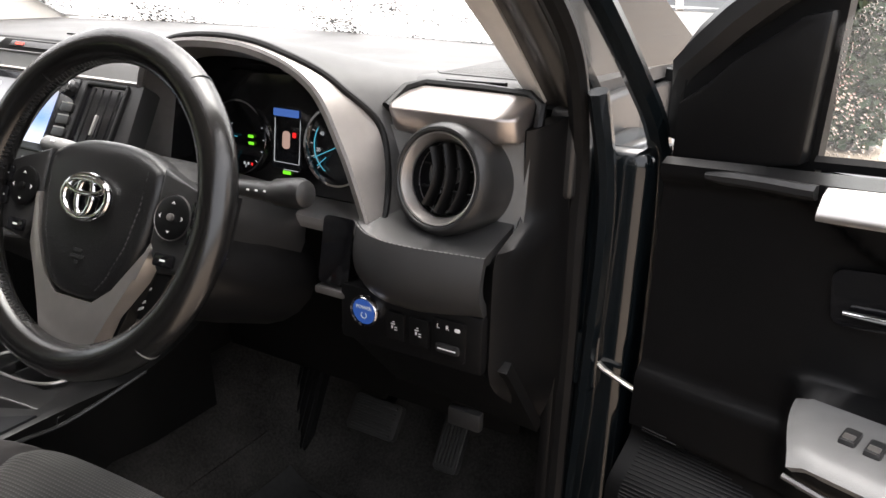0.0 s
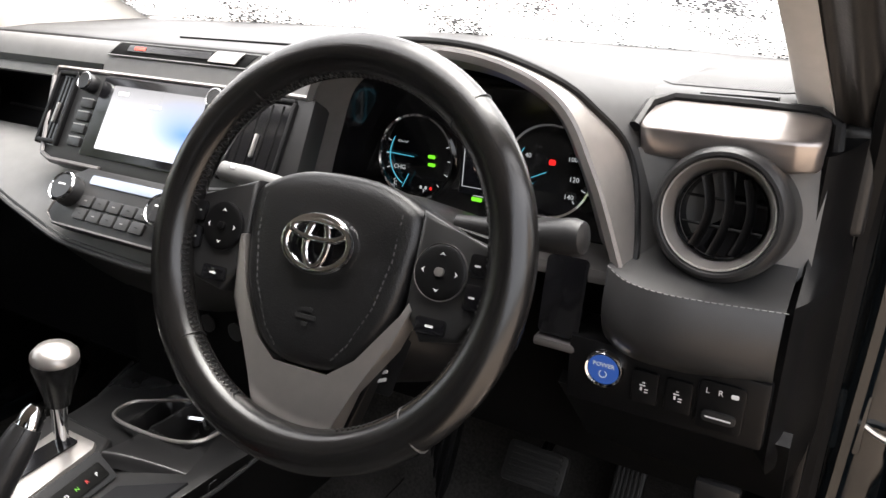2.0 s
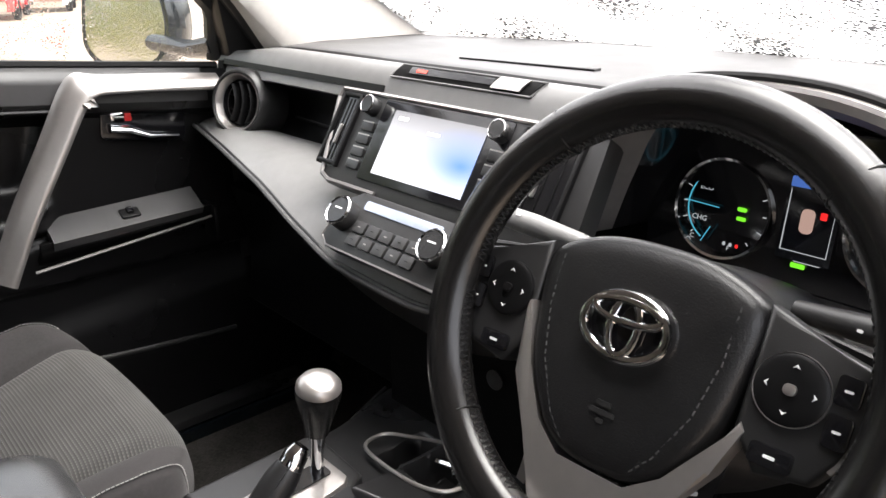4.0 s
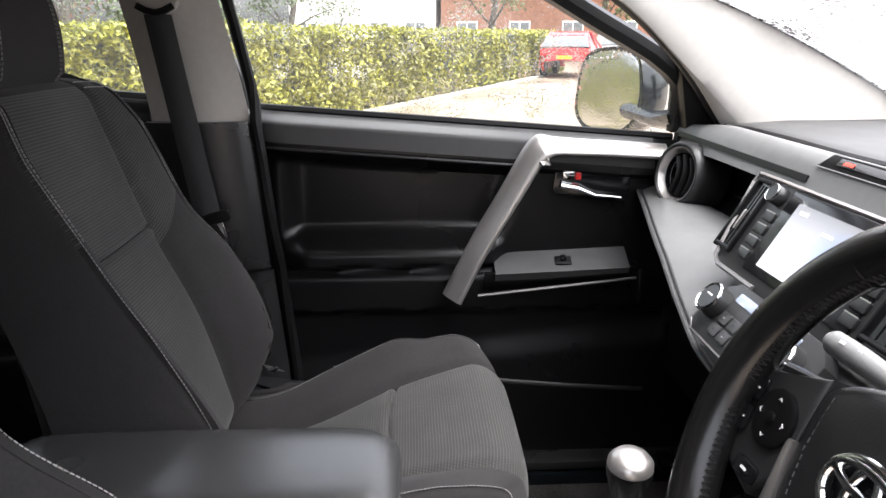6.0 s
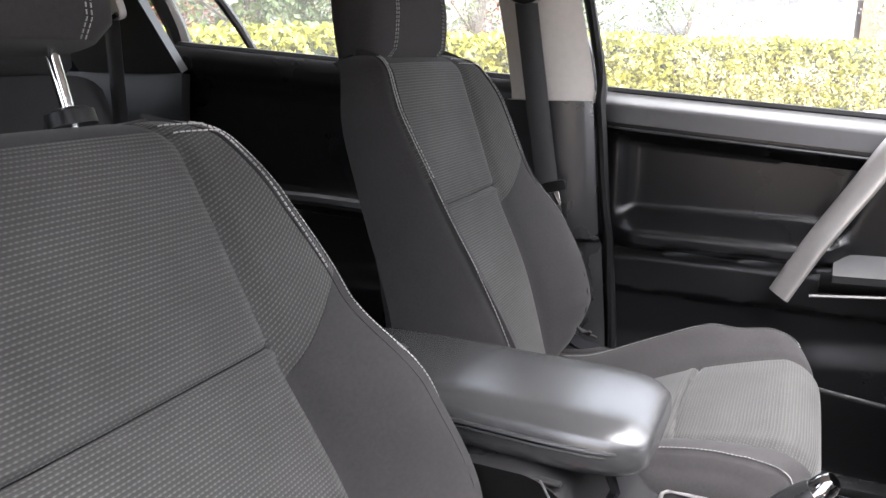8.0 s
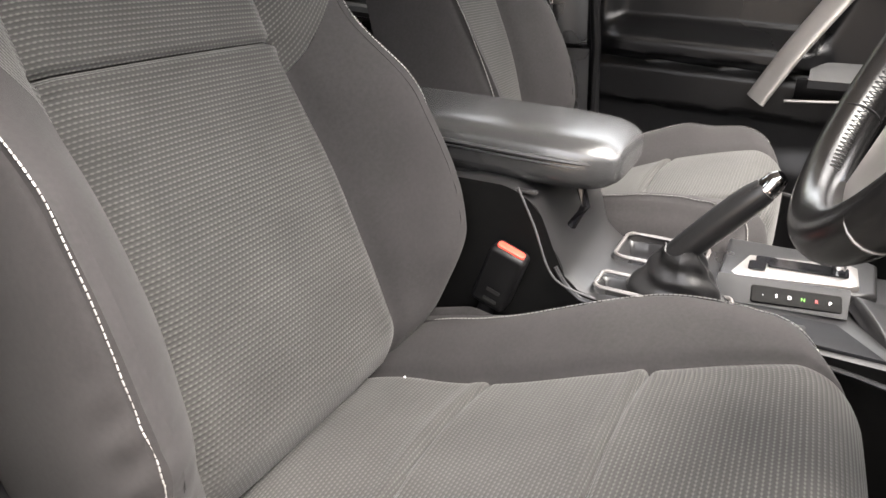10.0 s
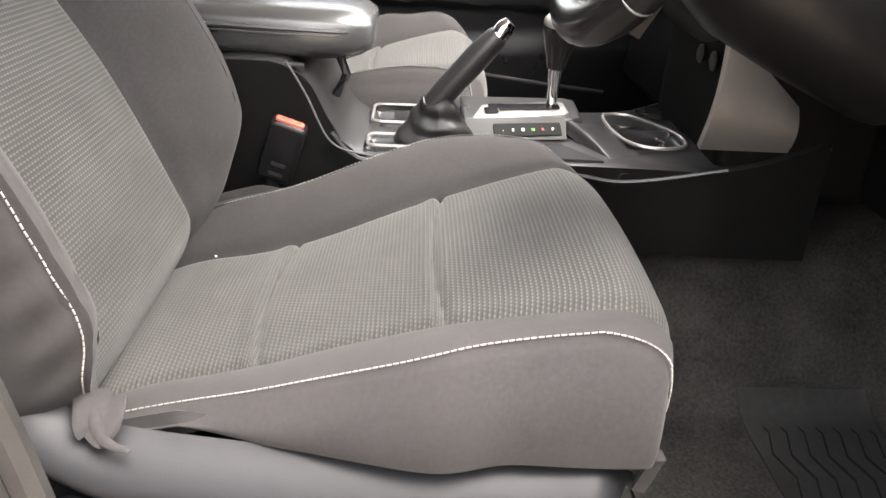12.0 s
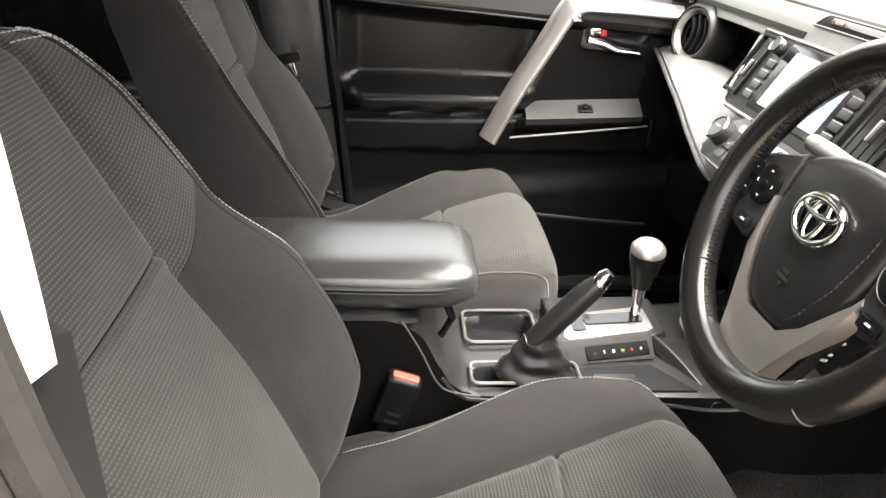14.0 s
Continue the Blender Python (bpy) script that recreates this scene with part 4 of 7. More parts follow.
sheet("clock_glass", lambda u, v: on_band(-0.215 + 0.165 * u, 0.46 + 0.13 * v) + V((0, -0.0008, 0.0012)), 12, 4, GLOSS, recess, "small dark clock display", 0.0006, True)
part("pad_groove", bm_tube([(-0.79 + 0.92 * k / 20, 0.8605 + 0.002 * math.sin(k), 1.1985 - 0.018 * smooth01((0.25 - k / 20) / 0.25)) for k in range(21)], 0.0055, 6), HARD, dash, "dark groove along the pad edge")
sheet("warning_lamp", lambda u, v: on_band(-0.20 + 0.022 * u, 0.51 + 0.06 * v) + V((0, -0.0014, 0.002)), 3, 3, ORANGE, dash, "small orange airbag warning lamp", 0.0004, True)
sheet("hazard_button", lambda u, v: on_band(-0.040 + 0.050 * u - 0.01 * v, 0.43 + 0.21 * v) + V((0, -0.002, 0.003)), 8, 6, SILVER, dash, "silver button in the recess", 0.002, True)
# dark recess under the band
sheet("dash_recess", lambda u, v: V((-0.76 + 0.50 * u, 0.80 + 0.07 * math.sin(math.pi * v) ** 0.6 , 1.165 - 0.13 * v)), 20, 10, HARD, dash, "", 0.01, True)
part("recess_line", bm_tube([(-0.60, 0.858, 1.075), (-0.27, 0.845, 1.07)], 0.003, 6), SOFT, dash)

edge_y = lambda x: curve1(x, (-0.78, 0.735), (-0.66, 0.71), (-0.42, 0.665), (-0.26, 0.645), (-0.14, 0.632), (0.0, 0.625), (0.12, 0.64))
edge_z = lambda x: curve1(x, (-0.78, 1.05), (-0.66, 1.045), (-0.42, 1.022), (-0.26, 0.982), (-0.14, 0.962), (0.0, 0.962), (0.12, 0.975))


def ledge(u, v):
    x = -0.775 + 0.895 * u
    y0, z0 = 0.825 - 0.10 * smooth01((x + 0.30) / 0.12), 1.05 - 0.02 * smooth01((x + 0.30) / 0.12)
    y1, z1 = edge_y(x), edge_z(x)
    k = v
    bulge = 0.014 * math.sin(math.pi * k)
    return V((x, y0 + (y1 - y0) * k - bulge * 0.5, z0 + (z1 - z0) * k ** 1.5 + bulge))


sheet("padded_ledge", ledge, 70, 20, GREYPAD, dash, "grey padded leatherette ledge with a stitched edge", 0.012, True)
line = [V((x, edge_y(x) - 0.002, edge_z(x) + 0.004)) for x in [-0.77 + 0.89 * k / 70 for k in range(71)]]
part("ledge_piping", bm_tube(line, 0.004, 8), PAD, dash)
part("stitching", bm_stitches([p + V((0, 0.006, 0.005)) for p in line], 0.004, 0.002, 0.0007), PAD, dash)
sheet("ledge_underside", lambda u, v: V((line[int(u * 70)].x, line[int(u * 70)].y + 0.10 * v ** 0.6 * (0.4 + 0.6 * v), line[int(u * 70)].z - 0.004 - 0.10 * v)), 50, 10, SOFT, dash, "", 0.01, True)
sheet("glovebox", lambda u, v: V((-0.74 + 0.56 * u, 0.80 + 0.03 * math.sin(math.pi * v) - 0.02 + 0.10 * smooth01((v - 0.85) / 0.15), 0.93 - 0.30 * v)), 14, 12, HARD, dash, "black glovebox lid", 0.02, True)
part("glovebox_handle", bm_box((-0.45, 0.762, 0.885), (-0.36, 0.778, 0.91), 0.005), HARD, dash)
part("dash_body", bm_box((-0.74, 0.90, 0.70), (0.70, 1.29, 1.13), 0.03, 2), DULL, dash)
# dash end cheeks
cheek_front = lambda z: 0.814 - 0.069 * smooth01((1.065 - z) / 0.03) + 0.13 * smooth01((0.90 - z) / 0.15)
sheet("dash_cheek", lambda u, v: V((0.716 + 0.041 * u ** 0.7, cheek_front(1.165 - 0.41 * v) * (1 - u) + 0.892 * u, 1.165 - 0.41 * v + 0.02 * u * (1 - v))), 12, 24, HARD, dash, "black dash end panel", 0.02, True)
sheet("dash_cheek", lambda u, v: V((-0.76, 0.80 + 0.16 * u, 1.17 - 0.5 * v)), 6, 10, SOFT, dash, "", 0.02, True)


def round_vent(c, tilt_x, label):
    """A round air vent in a deep collar, with upright and level vanes."""
    m = frame_of(c, (math.cos(tilt_x), math.sin(tilt_x), 0), (0, 0.22, 1))
    v = part("round_vent", bm_lathe([(0.060, -0.075), (0.0635, -0.02), (0.0635, -0.010), (0.0615, -0.002), (0.0575, 0.003), (0.0545, 0.003), (0.0525, 0.0005), (0.052, -0.004)], 48, m), SOFT, dash, label)
    part("vent_ring", bm_lathe([(0.0525, -0.002), (0.0518, 0.0015), (0.050, 0.001), (0.0445, -0.010), (0.041, -0.022)], 48, m), SILVER, v, "satin silver vent ring")
    part("vent_bowl", bm_lathe([(0.0415, -0.01), (0.041, -0.045), (0.0, -0.05)], 40, m), GLOSS, v)
    for x in (-0.021, -0.003, 0.017):
        h = math.sqrt(0.040 ** 2 - x * x)
        blade = [m @ V((x + 0.008 * math.sin(math.pi * k / 8), -h + 2 * h * k / 8, -0.016 - 0.003 * math.sin(math.pi * k / 8))) for k in range(9)]
        part("vane", bm_tube(blade, 0.008, 8, False, 0.22, m.to_3x3() @ V((1, 0, 0.35))), HARD, v)
    for y in (-0.013, 0.013):
        h = math.sqrt(0.040 ** 2 - y * y)
        part("vane", bm_tube([m @ V((-h, y, -0.024)), m @ V((h, y, -0.024))], 0.0016, 6), HARD, v)
    return v


round_vent((0.637, 0.757, 1.112), -0.12, "round air vent in a black collar")
round_vent((-0.645, 0.762, 1.108), 0.33, "round air vent in a black collar")

# fascia behind the right vent, knee pad and switch panel
sheet("vent_fascia", lambda u, v: V((0.545 + 0.175 * u, 0.80 + 0.02 * u - 0.012 * v, 1.155 - 0.11 * v)), 8, 8, GREYPAD, dash, "satin grey vent fascia", 0.004, True)


CAP = ((0.848, 1.197), (0.843, 1.1968), (0.796, 1.1838), (0.789, 1.1812), (0.7862, 1.1790), (0.7855, 1.1762), (0.7965, 1.152), (0.7985, 1.1495), (0.803, 1.148), (0.83, 1.149), (0.85, 1.165))


def bm_cap():
    """A bar of the section CAP with blunt bevelled ends."""
    bm = bmesh.new()
    prev = None
    for x, k, lean in ((0.547, 0.55, 0.0), (0.5485, 0.80, 0.0), (0.552, 0.93, 0.004), (0.558, 0.99, 0.004), (0.563, 1.0, 0.004), (0.62, 1.0, 0.0), (0.688, 1.0, 0.0), (0.692, 0.99, 0.0), (0.704, 0.90, 0.0), (0.709, 0.84, 0.0), (0.7115, 0.74, 0.0), (0.7125, 0.5, 0.0)):
        cy, cz = (0.83, 1.172) if x < 0.6 else (0.842, 1.176)
        ring = [bm.verts.new((x + lean * (y - 0.785) * 30 * (x < 0.6), cy + (y - cy) * k, cz + (z - cz) * (0.4 + 0.6 * k))) for y, z in CAP]
        if prev:
            for a in range(len(CAP)):
                b = (a + 1) % len(CAP)
                bm.faces.new((prev[a], prev[b], ring[b], ring[a]))
        else:
            bm.faces.new(ring[::-1])
        prev = ring
    bm.faces.new(prev)
    bmesh.ops.recalc_face_normals(bm, faces=bm.faces[:])
    return bm


part("cap_gap", bm_tube([(0.541, 0.80, 1.175), (0.546, 0.835, 1.194), (0.565, 0.8535, 1.1985), (0.64, 0.855, 1.1985), (0.70, 0.853, 1.197), (0.718, 0.845, 1.188), (0.722, 0.83, 1.16)], 0.0065, 8), HARD, dash, "dark gap behind the trim cap")
part("silver_trim_cap", bm_cap(), BRUSHED, dash, "brushed silver trim cap over the vent")
stitch = spline([(0.552, 0.722, 1.056), (0.575, 0.716, 1.046), (0.62, 0.716, 1.042), (0.71, 0.735, 1.040)], 40)


def knee(u, v):
    p = stitch[min(39, int(u * 39))]
    k = v - 0.35
    if k < 0:
        return p + V((0, 0.09 * (-k / 0.35), 0.022 * (-k / 0.35)))
    k /= 0.65
    return p + V((0, -0.013 * math.sin(math.pi * 0.75 * k) + 0.026 * k ** 3, -0.084 * k))


sheet("knee_pad", knee, 40, 24, DASHSOFT, dash, "black leather-look knee pad with pale stitching", 0.015, True)
part("stitching", bm_stitches([p + V((0, -0.004, 0.0015)) for p in stitch], 0.004, 0.002, 0.0006), GREYPAD, dash)
part("switch_panel", bm_box((0.515, 0.735, 0.895), (0.712, 0.80, 0.968), 0.006), HARD, dash, "black switch panel")
sheet("lower_cover", lambda u, v: V((0.50 + 0.235 * u, 0.755 + 0.13 * v - 0.02 * v * u, 0.897 - 0.14 * v)), 10, 8, HARD, dash, "", 0.015, True)
part("bonnet_release", bm_box((0.655, 0.762, 0.80), (0.70, 0.775, 0.825), 0.004), SOFT, dash)
part("coin_tray", bm_prism([(p[0], p[1]) for p in rounded(0.045, 0.085, 0.006)], 0.004, frame_of((0.50, 0.752, 1.0), (1, 0, 0), (0, 0.2, 1)), 0.001), GLOSS, dash)
part("coin_tray_lip", bm_box((0.475, 0.735, 0.945), (0.525, 0.76, 0.955), 0.003), DARKSILVER, dash)

FACE = lambda x, z: frame_of((x, 0.7345, z), (1, 0, 0), (0, 0.0, 1))
power = part("power_button", bm_lathe([(0.020, 0.0), (0.0205, 0.006), (0.0185, 0.009), (0.0165, 0.008)], 32, FACE(0.556, 0.942)), CHROME, dash, "chrome-ringed power button")
part("button_face", bm_lathe([(0.0168, 0.0), (0.0165, 0.0065), (0.0, 0.0072)], 32, FACE(0.556, 0.942)), BLUEBUTTON, power, "glowing blue button face")
lettering("POWER", 0.0065, FACE(0.556, 0.947) @ Matrix.Translation((0, 0, 0.0074)), PALEGLOW, power)
part("power_symbol", bm_tube([FACE(0.556, 0.937) @ V((0.0038 * math.sin(a), 0.0038 * math.cos(a), 0.0074)) for a in [0.5 + 5.2 * k / 14 for k in range(15)]], 0.0005, 5), PALEGLOW, power)
for x in (0.598, 0.631):
    b = part("switch", bm_prism(rounded(0.026, 0.036, 0.003, 3), 0.004, FACE(x, 0.932), 0.0015), HARD, dash, "black push switch with pale symbols")
    for dx, dz_, w, h in ((-0.002, 0.003, 0.006, 0.0012), (-0.003, -0.001, 0.002, 0.004), (0.002, -0.001, 0.004, 0.0011), (0.002, -0.004, 0.004, 0.0011), (-0.001, 0.006, 0.003, 0.0011)):
        part("symbol_bar", bm_prism(rounded(w, h, 0.0006, 2), 0.0004, FACE(x, 0.932) @ Matrix.Translation((dx, dz_, 0.0042)), 0), WHITE, b, "", False)
mirror_switch = part("mirror_switch", bm_prism(rounded(0.044, 0.052, 0.006, 4), 0.003, FACE(0.670, 0.932), 0.0015), HARD, dash, "mirror adjusting switch")
part("rocker", bm_prism(rounded(0.032, 0.012, 0.005, 4), 0.006, FACE(0.670, 0.922), 0.002), SOFT, mirror_switch)
part("rocker_line", bm_prism(rounded(0.024, 0.0014, 0.0006, 2), 0.0006, FACE(0.670, 0.922) @ Matrix.Translation((0, 0, 0.0062)), 0), WHITE, mirror_switch)
lettering("L", 0.008, FACE(0.657, 0.948) @ Matrix.Translation((0, 0, 0.0035)), WHITE, mirror_switch)
lettering("R", 0.008, FACE(0.669, 0.948) @ Matrix.Translation((0, 0, 0.0035)), WHITE, mirror_switch)
part("symbol_bar", bm_prism(rounded(0.007, 0.0045, 0.0015, 3), 0.0005, FACE(0.682, 0.948) @ Matrix.Translation((0, 0, 0.0033)), 0), WHITE, mirror_switch)

# ---- instrument binnacle ----
LIP = spline([(0.115, 0.765, 1.045), (0.150, 0.755, 1.13), (0.195, 0.74, 1.205), (0.275, 0.725, 1.238), (0.40, 0.718, 1.240), (0.485, 0.722, 1.208), (0.527, 0.726, 1.14), (0.561, 0.727, 1.053)], 90)
centre = V((0.36, 0.72, 1.10))


def lip_at(u):
    t = u * 89
    i = min(int(t), 88)
    return LIP[i].lerp(LIP[i + 1], t - i)


def lip_width(u):
    return curve1(u, (0, 0.05), (0.25, 0.02), (0.4, 0.010), (0.62, 0.010), (0.75, 0.025), (0.85, 0.05), (1, 0.02))


def bezel(u, v):
    p = lip_at(u)
    out = (p - centre)
    out.y = 0
    out.normalize()
    w = lip_width(u)
    return p + out * (0.35 * w * v) + V((0, w * 1.15 * v, 0.0))


binnacle = thing("instrument_cluster", "instrument binnacle with two lit dials and a centre display", "instruments")
# one surround in two tones: the inboard 36% takes the darker one
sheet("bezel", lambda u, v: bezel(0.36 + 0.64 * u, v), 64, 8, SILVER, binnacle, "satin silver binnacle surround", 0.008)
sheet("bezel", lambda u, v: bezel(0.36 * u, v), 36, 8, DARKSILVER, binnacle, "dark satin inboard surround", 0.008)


def cowl(u, v):
    p = bezel(u, 1.0)
    out = (p - centre)
    out.y = 0
    out.normalize()
    high = smooth01((p.z - 1.15) / 0.06)
    k = smooth01(v)
    z = p.z + 0.003 * math.sin(math.pi * v) + (1.199 - p.z) * high * k
    x = p.x + out.x * (0.055 * math.sin(v * math.pi / 2)) * (0.35 + 0.65 * high)
    return V((x, p.y + (0.07 + 0.20 * high) * v, z))


sheet("cowl", cowl, 90, 12, PAD, binnacle, "soft dark grey cowl", 0.01)
part("cowl_gap", bm_tube([bezel(k / 79, 1.0) + V((0, 0.004, 0.002)) for k in range(80)], 0.0045, 8), RUBBER, binnacle, "black gap round the bezel")
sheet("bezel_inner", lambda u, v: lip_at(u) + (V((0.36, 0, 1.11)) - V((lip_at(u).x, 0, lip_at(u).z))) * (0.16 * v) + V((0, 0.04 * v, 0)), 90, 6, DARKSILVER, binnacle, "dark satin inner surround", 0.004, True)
sheet("tunnel", lambda u, v: (lambda q: q + (V((0.36, 0, 1.11)) - V((q.x, 0, q.z))) * (0.14 * v) + V((0, 0.055 * v, 0)))(lip_at(u) + (V((0.36, 0, 1.11)) - V((lip_at(u).x, 0, lip_at(u).z))) * 0.16 + V((0, 0.04, 0))), 90, 6, GLOSS, binnacle, "", 0.004, True)
part("dial_plate", bm_box((0.18, 0.835, 1.0), (0.525, 0.85, 1.195), 0.004), GLOSS, binnacle)
part("lower_shelf", bm_box((0.17, 0.755, 1.018), (0.545, 0.835, 1.036), 0.008), DARKSILVER, binnacle)
DIAL = lambda x, z, out=0.0: frame_of((x - 0.007, 0.834 - out, z), (1, 0, 0), (0, 0.12, 1))


def dial(x, z, words, needle_deg, sub_deg, label):
    r = 0.052
    d = part("dial", bm_lathe([(0.0, -0.004), (r - 0.003, -0.004), (r - 0.002, 0.004)], 48, DIAL(x, z)), GLOSS, binnacle, label)
    part("dial_ring", bm_lathe([(r - 0.0025, 0.0), (r - 0.002, 0.007), (r + 0.0005, 0.008), (r + 0.002, 0.0)], 56, DIAL(x, z)), CHROME, d, "chrome dial ring")
    arc = [DIAL(x, z) @ V((0.040 * math.cos(a), 0.040 * math.sin(a), 0.001)) for a in [radians(100 + 140 * k / 30) for k in range(31)]]
    part("scale_arc", bm_tube(arc, 0.0008, 5), TEAL, d)
    for k in range(13):
        a = radians(225 - 270 * k / 12)
        part("scale_mark", bm_tube([DIAL(x, z) @ V((q * math.cos(a), q * math.sin(a), 0.001)) for q in (0.042, 0.047 if k % 2 else 0.0455)], 0.0006, 4), PALEGLOW, d)
    for txt, tx, tz, size in words:
        lettering(txt, size, DIAL(x, z) @ Matrix.Translation((tx, tz, 0.001)), PALEGLOW, d)
    for a, q0, q1 in ((needle_deg, 0.004, 0.043), (sub_deg, 0.024, 0.043)):
        a = radians(a)
        part("needle", bm_tube([DIAL(x, z) @ V((q0 * math.cos(a), q0 * math.sin(a), 0.003)), DIAL(x, z) @ V((q1 * math.cos(a), q1 * math.sin(a), 0.003))], 0.0006, 5), TEAL, d, "teal lit needle")
    return d


left_dial = dial(0.277, 1.10, (("ECO", -0.022, 0.018, 0.0075), ("PWR", 0.018, 0.030, 0.0075), ("CHG", -0.025, -0.015, 0.008), ("C", -0.03, -0.036, 0.007), ("F", 0.012, -0.04, 0.007)), 178, 245, "power dial with teal scale and green tell-tales")
for dz_ in (0.005, -0.005):
    part("tell_tale", bm_prism(rounded(0.010, 0.0042, 0.0015, 3), 0.0006, DIAL(0.297, 1.098 + dz_) @ Matrix.Translation((0, 0, 0.001)), 0), GREEN, left_dial, "lit green tell-tale")
for k in range(3):
    part("tell_tale", bm_prism(rounded(0.003, 0.004, 0.001, 2), 0.0006, DIAL(0.282 + 0.007 * k, 1.063) @ Matrix.Translation((0, 0, 0.001)), 0), RED if k == 2 else PALEGLOW, left_dial)
right_dial = dial(0.450, 1.108, (("20", -0.033, -0.008, 0.0075), ("40", -0.028, 0.014, 0.0075), ("60", -0.012, 0.030, 0.0075), ("80", 0.008, 0.032, 0.0075), ("100", 0.025, 0.016, 0.008), ("120", 0.029, -0.006, 0.008), ("140", 0.025, -0.026, 0.008)), 206, 222, "speedometer dial with teal needle")
part("tell_tale", bm_prism(rounded(0.008, 0.0065, 0.002, 3), 0.0006, DIAL(0.452, 1.118) @ Matrix.Translation((0, 0, 0.001)), 0), RED, right_dial, "lit red tell-tale")
disp = part("centre_display", bm_prism(rounded(0.052, 0.084, 0.002, 3), 0.001, DIAL(0.364, 1.108), 0), SCREENDARK, binnacle, "small colour display with a car diagram")
part("display_border", bm_tube([DIAL(0.364, 1.106, 0.001) @ V((sx * 0.022, sy * 0.031, 0.001)) for sx, sy in ((-1, -1), (1, -1), (1, 1), (-1, 1))], 0.0007, 4, True), PALEGLOW, disp)
part("display_band", bm_prism(rounded(0.044, 0.010, 0.001, 2), 0.0005, DIAL(0.364, 1.143) @ Matrix.Translation((0, 0, 0.0012)), 0), BLUEGLOW, disp)
part("car_diagram", bm_prism(rounded(0.013, 0.024, 0.005, 4), 0.0006, DIAL(0.362, 1.106) @ Matrix.Translation((0, 0, 0.0014)), 0), glowing("pale_pink_diagram", (0.75, 0.5, 0.42), 0.09), disp, "glowing car outline")
part("warning_flag", bm_prism(rounded(0.006, 0.007, 0.001, 2), 0.0006, DIAL(0.3765, 1.114) @ Matrix.Translation((0, 0, 0.0014)), 0), RED, disp)
part("odometer_bar", bm_prism(rounded(0.026, 0.0045, 0.001, 2), 0.0006, DIAL(0.368, 1.066) @ Matrix.Translation((0, 0, 0.0012)), 0), PALEGLOW, disp, "odometer reading")
part("eco_bar", bm_prism(rounded(0.014, 0.005, 0.001, 2), 0.0006, DIAL(0.360, 1.060) @ Matrix.Translation((0, 0, 0.0012)), 0), GREEN, disp)

# ---- centre stack ----
ST, SB = V((0, 0.752, 1.170)), V((0, 0.690, 1.068))
UPS = (ST - SB).normalized()
STACK = lambda x, h, out=0.0: frame_of((x, SB.y + UPS.y * h, SB.z + UPS.z * h), (1, 0, 0), UPS) @ Matrix.Translation((0, 0, out))
HT = (ST - SB).length
stack = thing("multimedia_unit", "centre dashboard unit with lit touch screen, knobs and air vents", "car stereo")
part("unit_body", bm_prism([(-0.285, HT + 0.006), (-0.292, HT - 0.01), (-0.262, -0.008), (-0.24, -0.016), (0.165, -0.016), (0.19, -0.006), (0.182, HT), (0.172, HT + 0.006)][::-1], 0.03, STACK(0, 0, -0.028), 0.004), SOFT, stack, "dark satin surround")
part("unit_frame", bm_tube([STACK(0, 0, 0.003) @ V((x, y, 0)) for x, y in ((-0.283, HT + 0.002), (-0.286, HT - 0.012), (-0.256, -0.004), (-0.236, -0.012), (-0.13, -0.012))], 0.0035, 6), DARKSILVER, stack)
part("unit_frame", bm_tube([STACK(0, 0, 0.003) @ V((x, y, 0)) for x, y in ((-0.283, HT + 0.002), (0.174, HT + 0.002))], 0.003, 6), SILVER, stack)
part("screen_glass", bm_prism(rounded(0.235, HT - 0.004, 0.004, 3, -0.062, HT / 2), 0.003, STACK(0, 0, 0.001), 0.001), GLOSS, stack, "gloss black screen surround")
W2, H2 = 0.172, 0.090
lit = sheet("display", lambda u, v: STACK(-0.066, 0.014, 0.0052) @ V(((u - 0.5) * W2, v * H2, 0)), 2, 2, SCREEN, stack, "lit touch screen glowing white and blue")
for loop in lit.data.loops:
    co = lit.data.vertices[loop.vertex_index].co
    lit.data.uv_layers[0].data[loop.index].uv = ((co.x + 0.066) / W2 + 0.5, (co.z - 1.07) / 0.09)
part("screen_caption", bm_prism(rounded(0.02, 0.005, 0.001, 2), 0.0003, STACK(-0.13, 0.094, 0.0056), 0), WHITE, stack)
part("screen_caption", bm_prism(rounded(0.024, 0.004, 0.001, 2), 0.0003, STACK(-0.065, 0.082, 0.0056), 0), WHITE, stack)


def slot_vent(x0, x1):
    w = x1 - x0
    v = part("slot_vent", bm_join(*[bm_prism(rounded(a, b, 0.003, 3, cx, cy), 0.006, STACK(0, 0, 0.002), 0.002) for a, b, cx, cy in ((w, 0.006, (x0 + x1) / 2, HT - 0.006), (w, 0.006, (x0 + x1) / 2, 0.012), (0.006, HT - 0.014, x0, HT / 2), (0.006, HT - 0.014, x1, HT / 2))]), HARD, stack, "upright slot air vent")
    part("vent_bowl", bm_prism(rounded(w, HT - 0.014, 0.003, 3, (x0 + x1) / 2, HT / 2), 0.001, STACK(0, 0, 0.0022), 0), GLOSS, v)
    for k in range(1, 5):
        x = x0 + w * k / 5
        part("vane", bm_box((-0.0010, 0.016, -0.001), (0.0010, HT - 0.012, 0.0042), 0.0005, 1), DULL, v).data.transform(STACK(x, 0, 0.0))
    part("vent_tab", bm_prism(rounded(0.0045, 0.03, 0.002, 3), 0.004, STACK((x0 + x1) / 2, HT * 0.45, 0.004), 0.0015), SILVER, v, "silver vent tab")
    return v


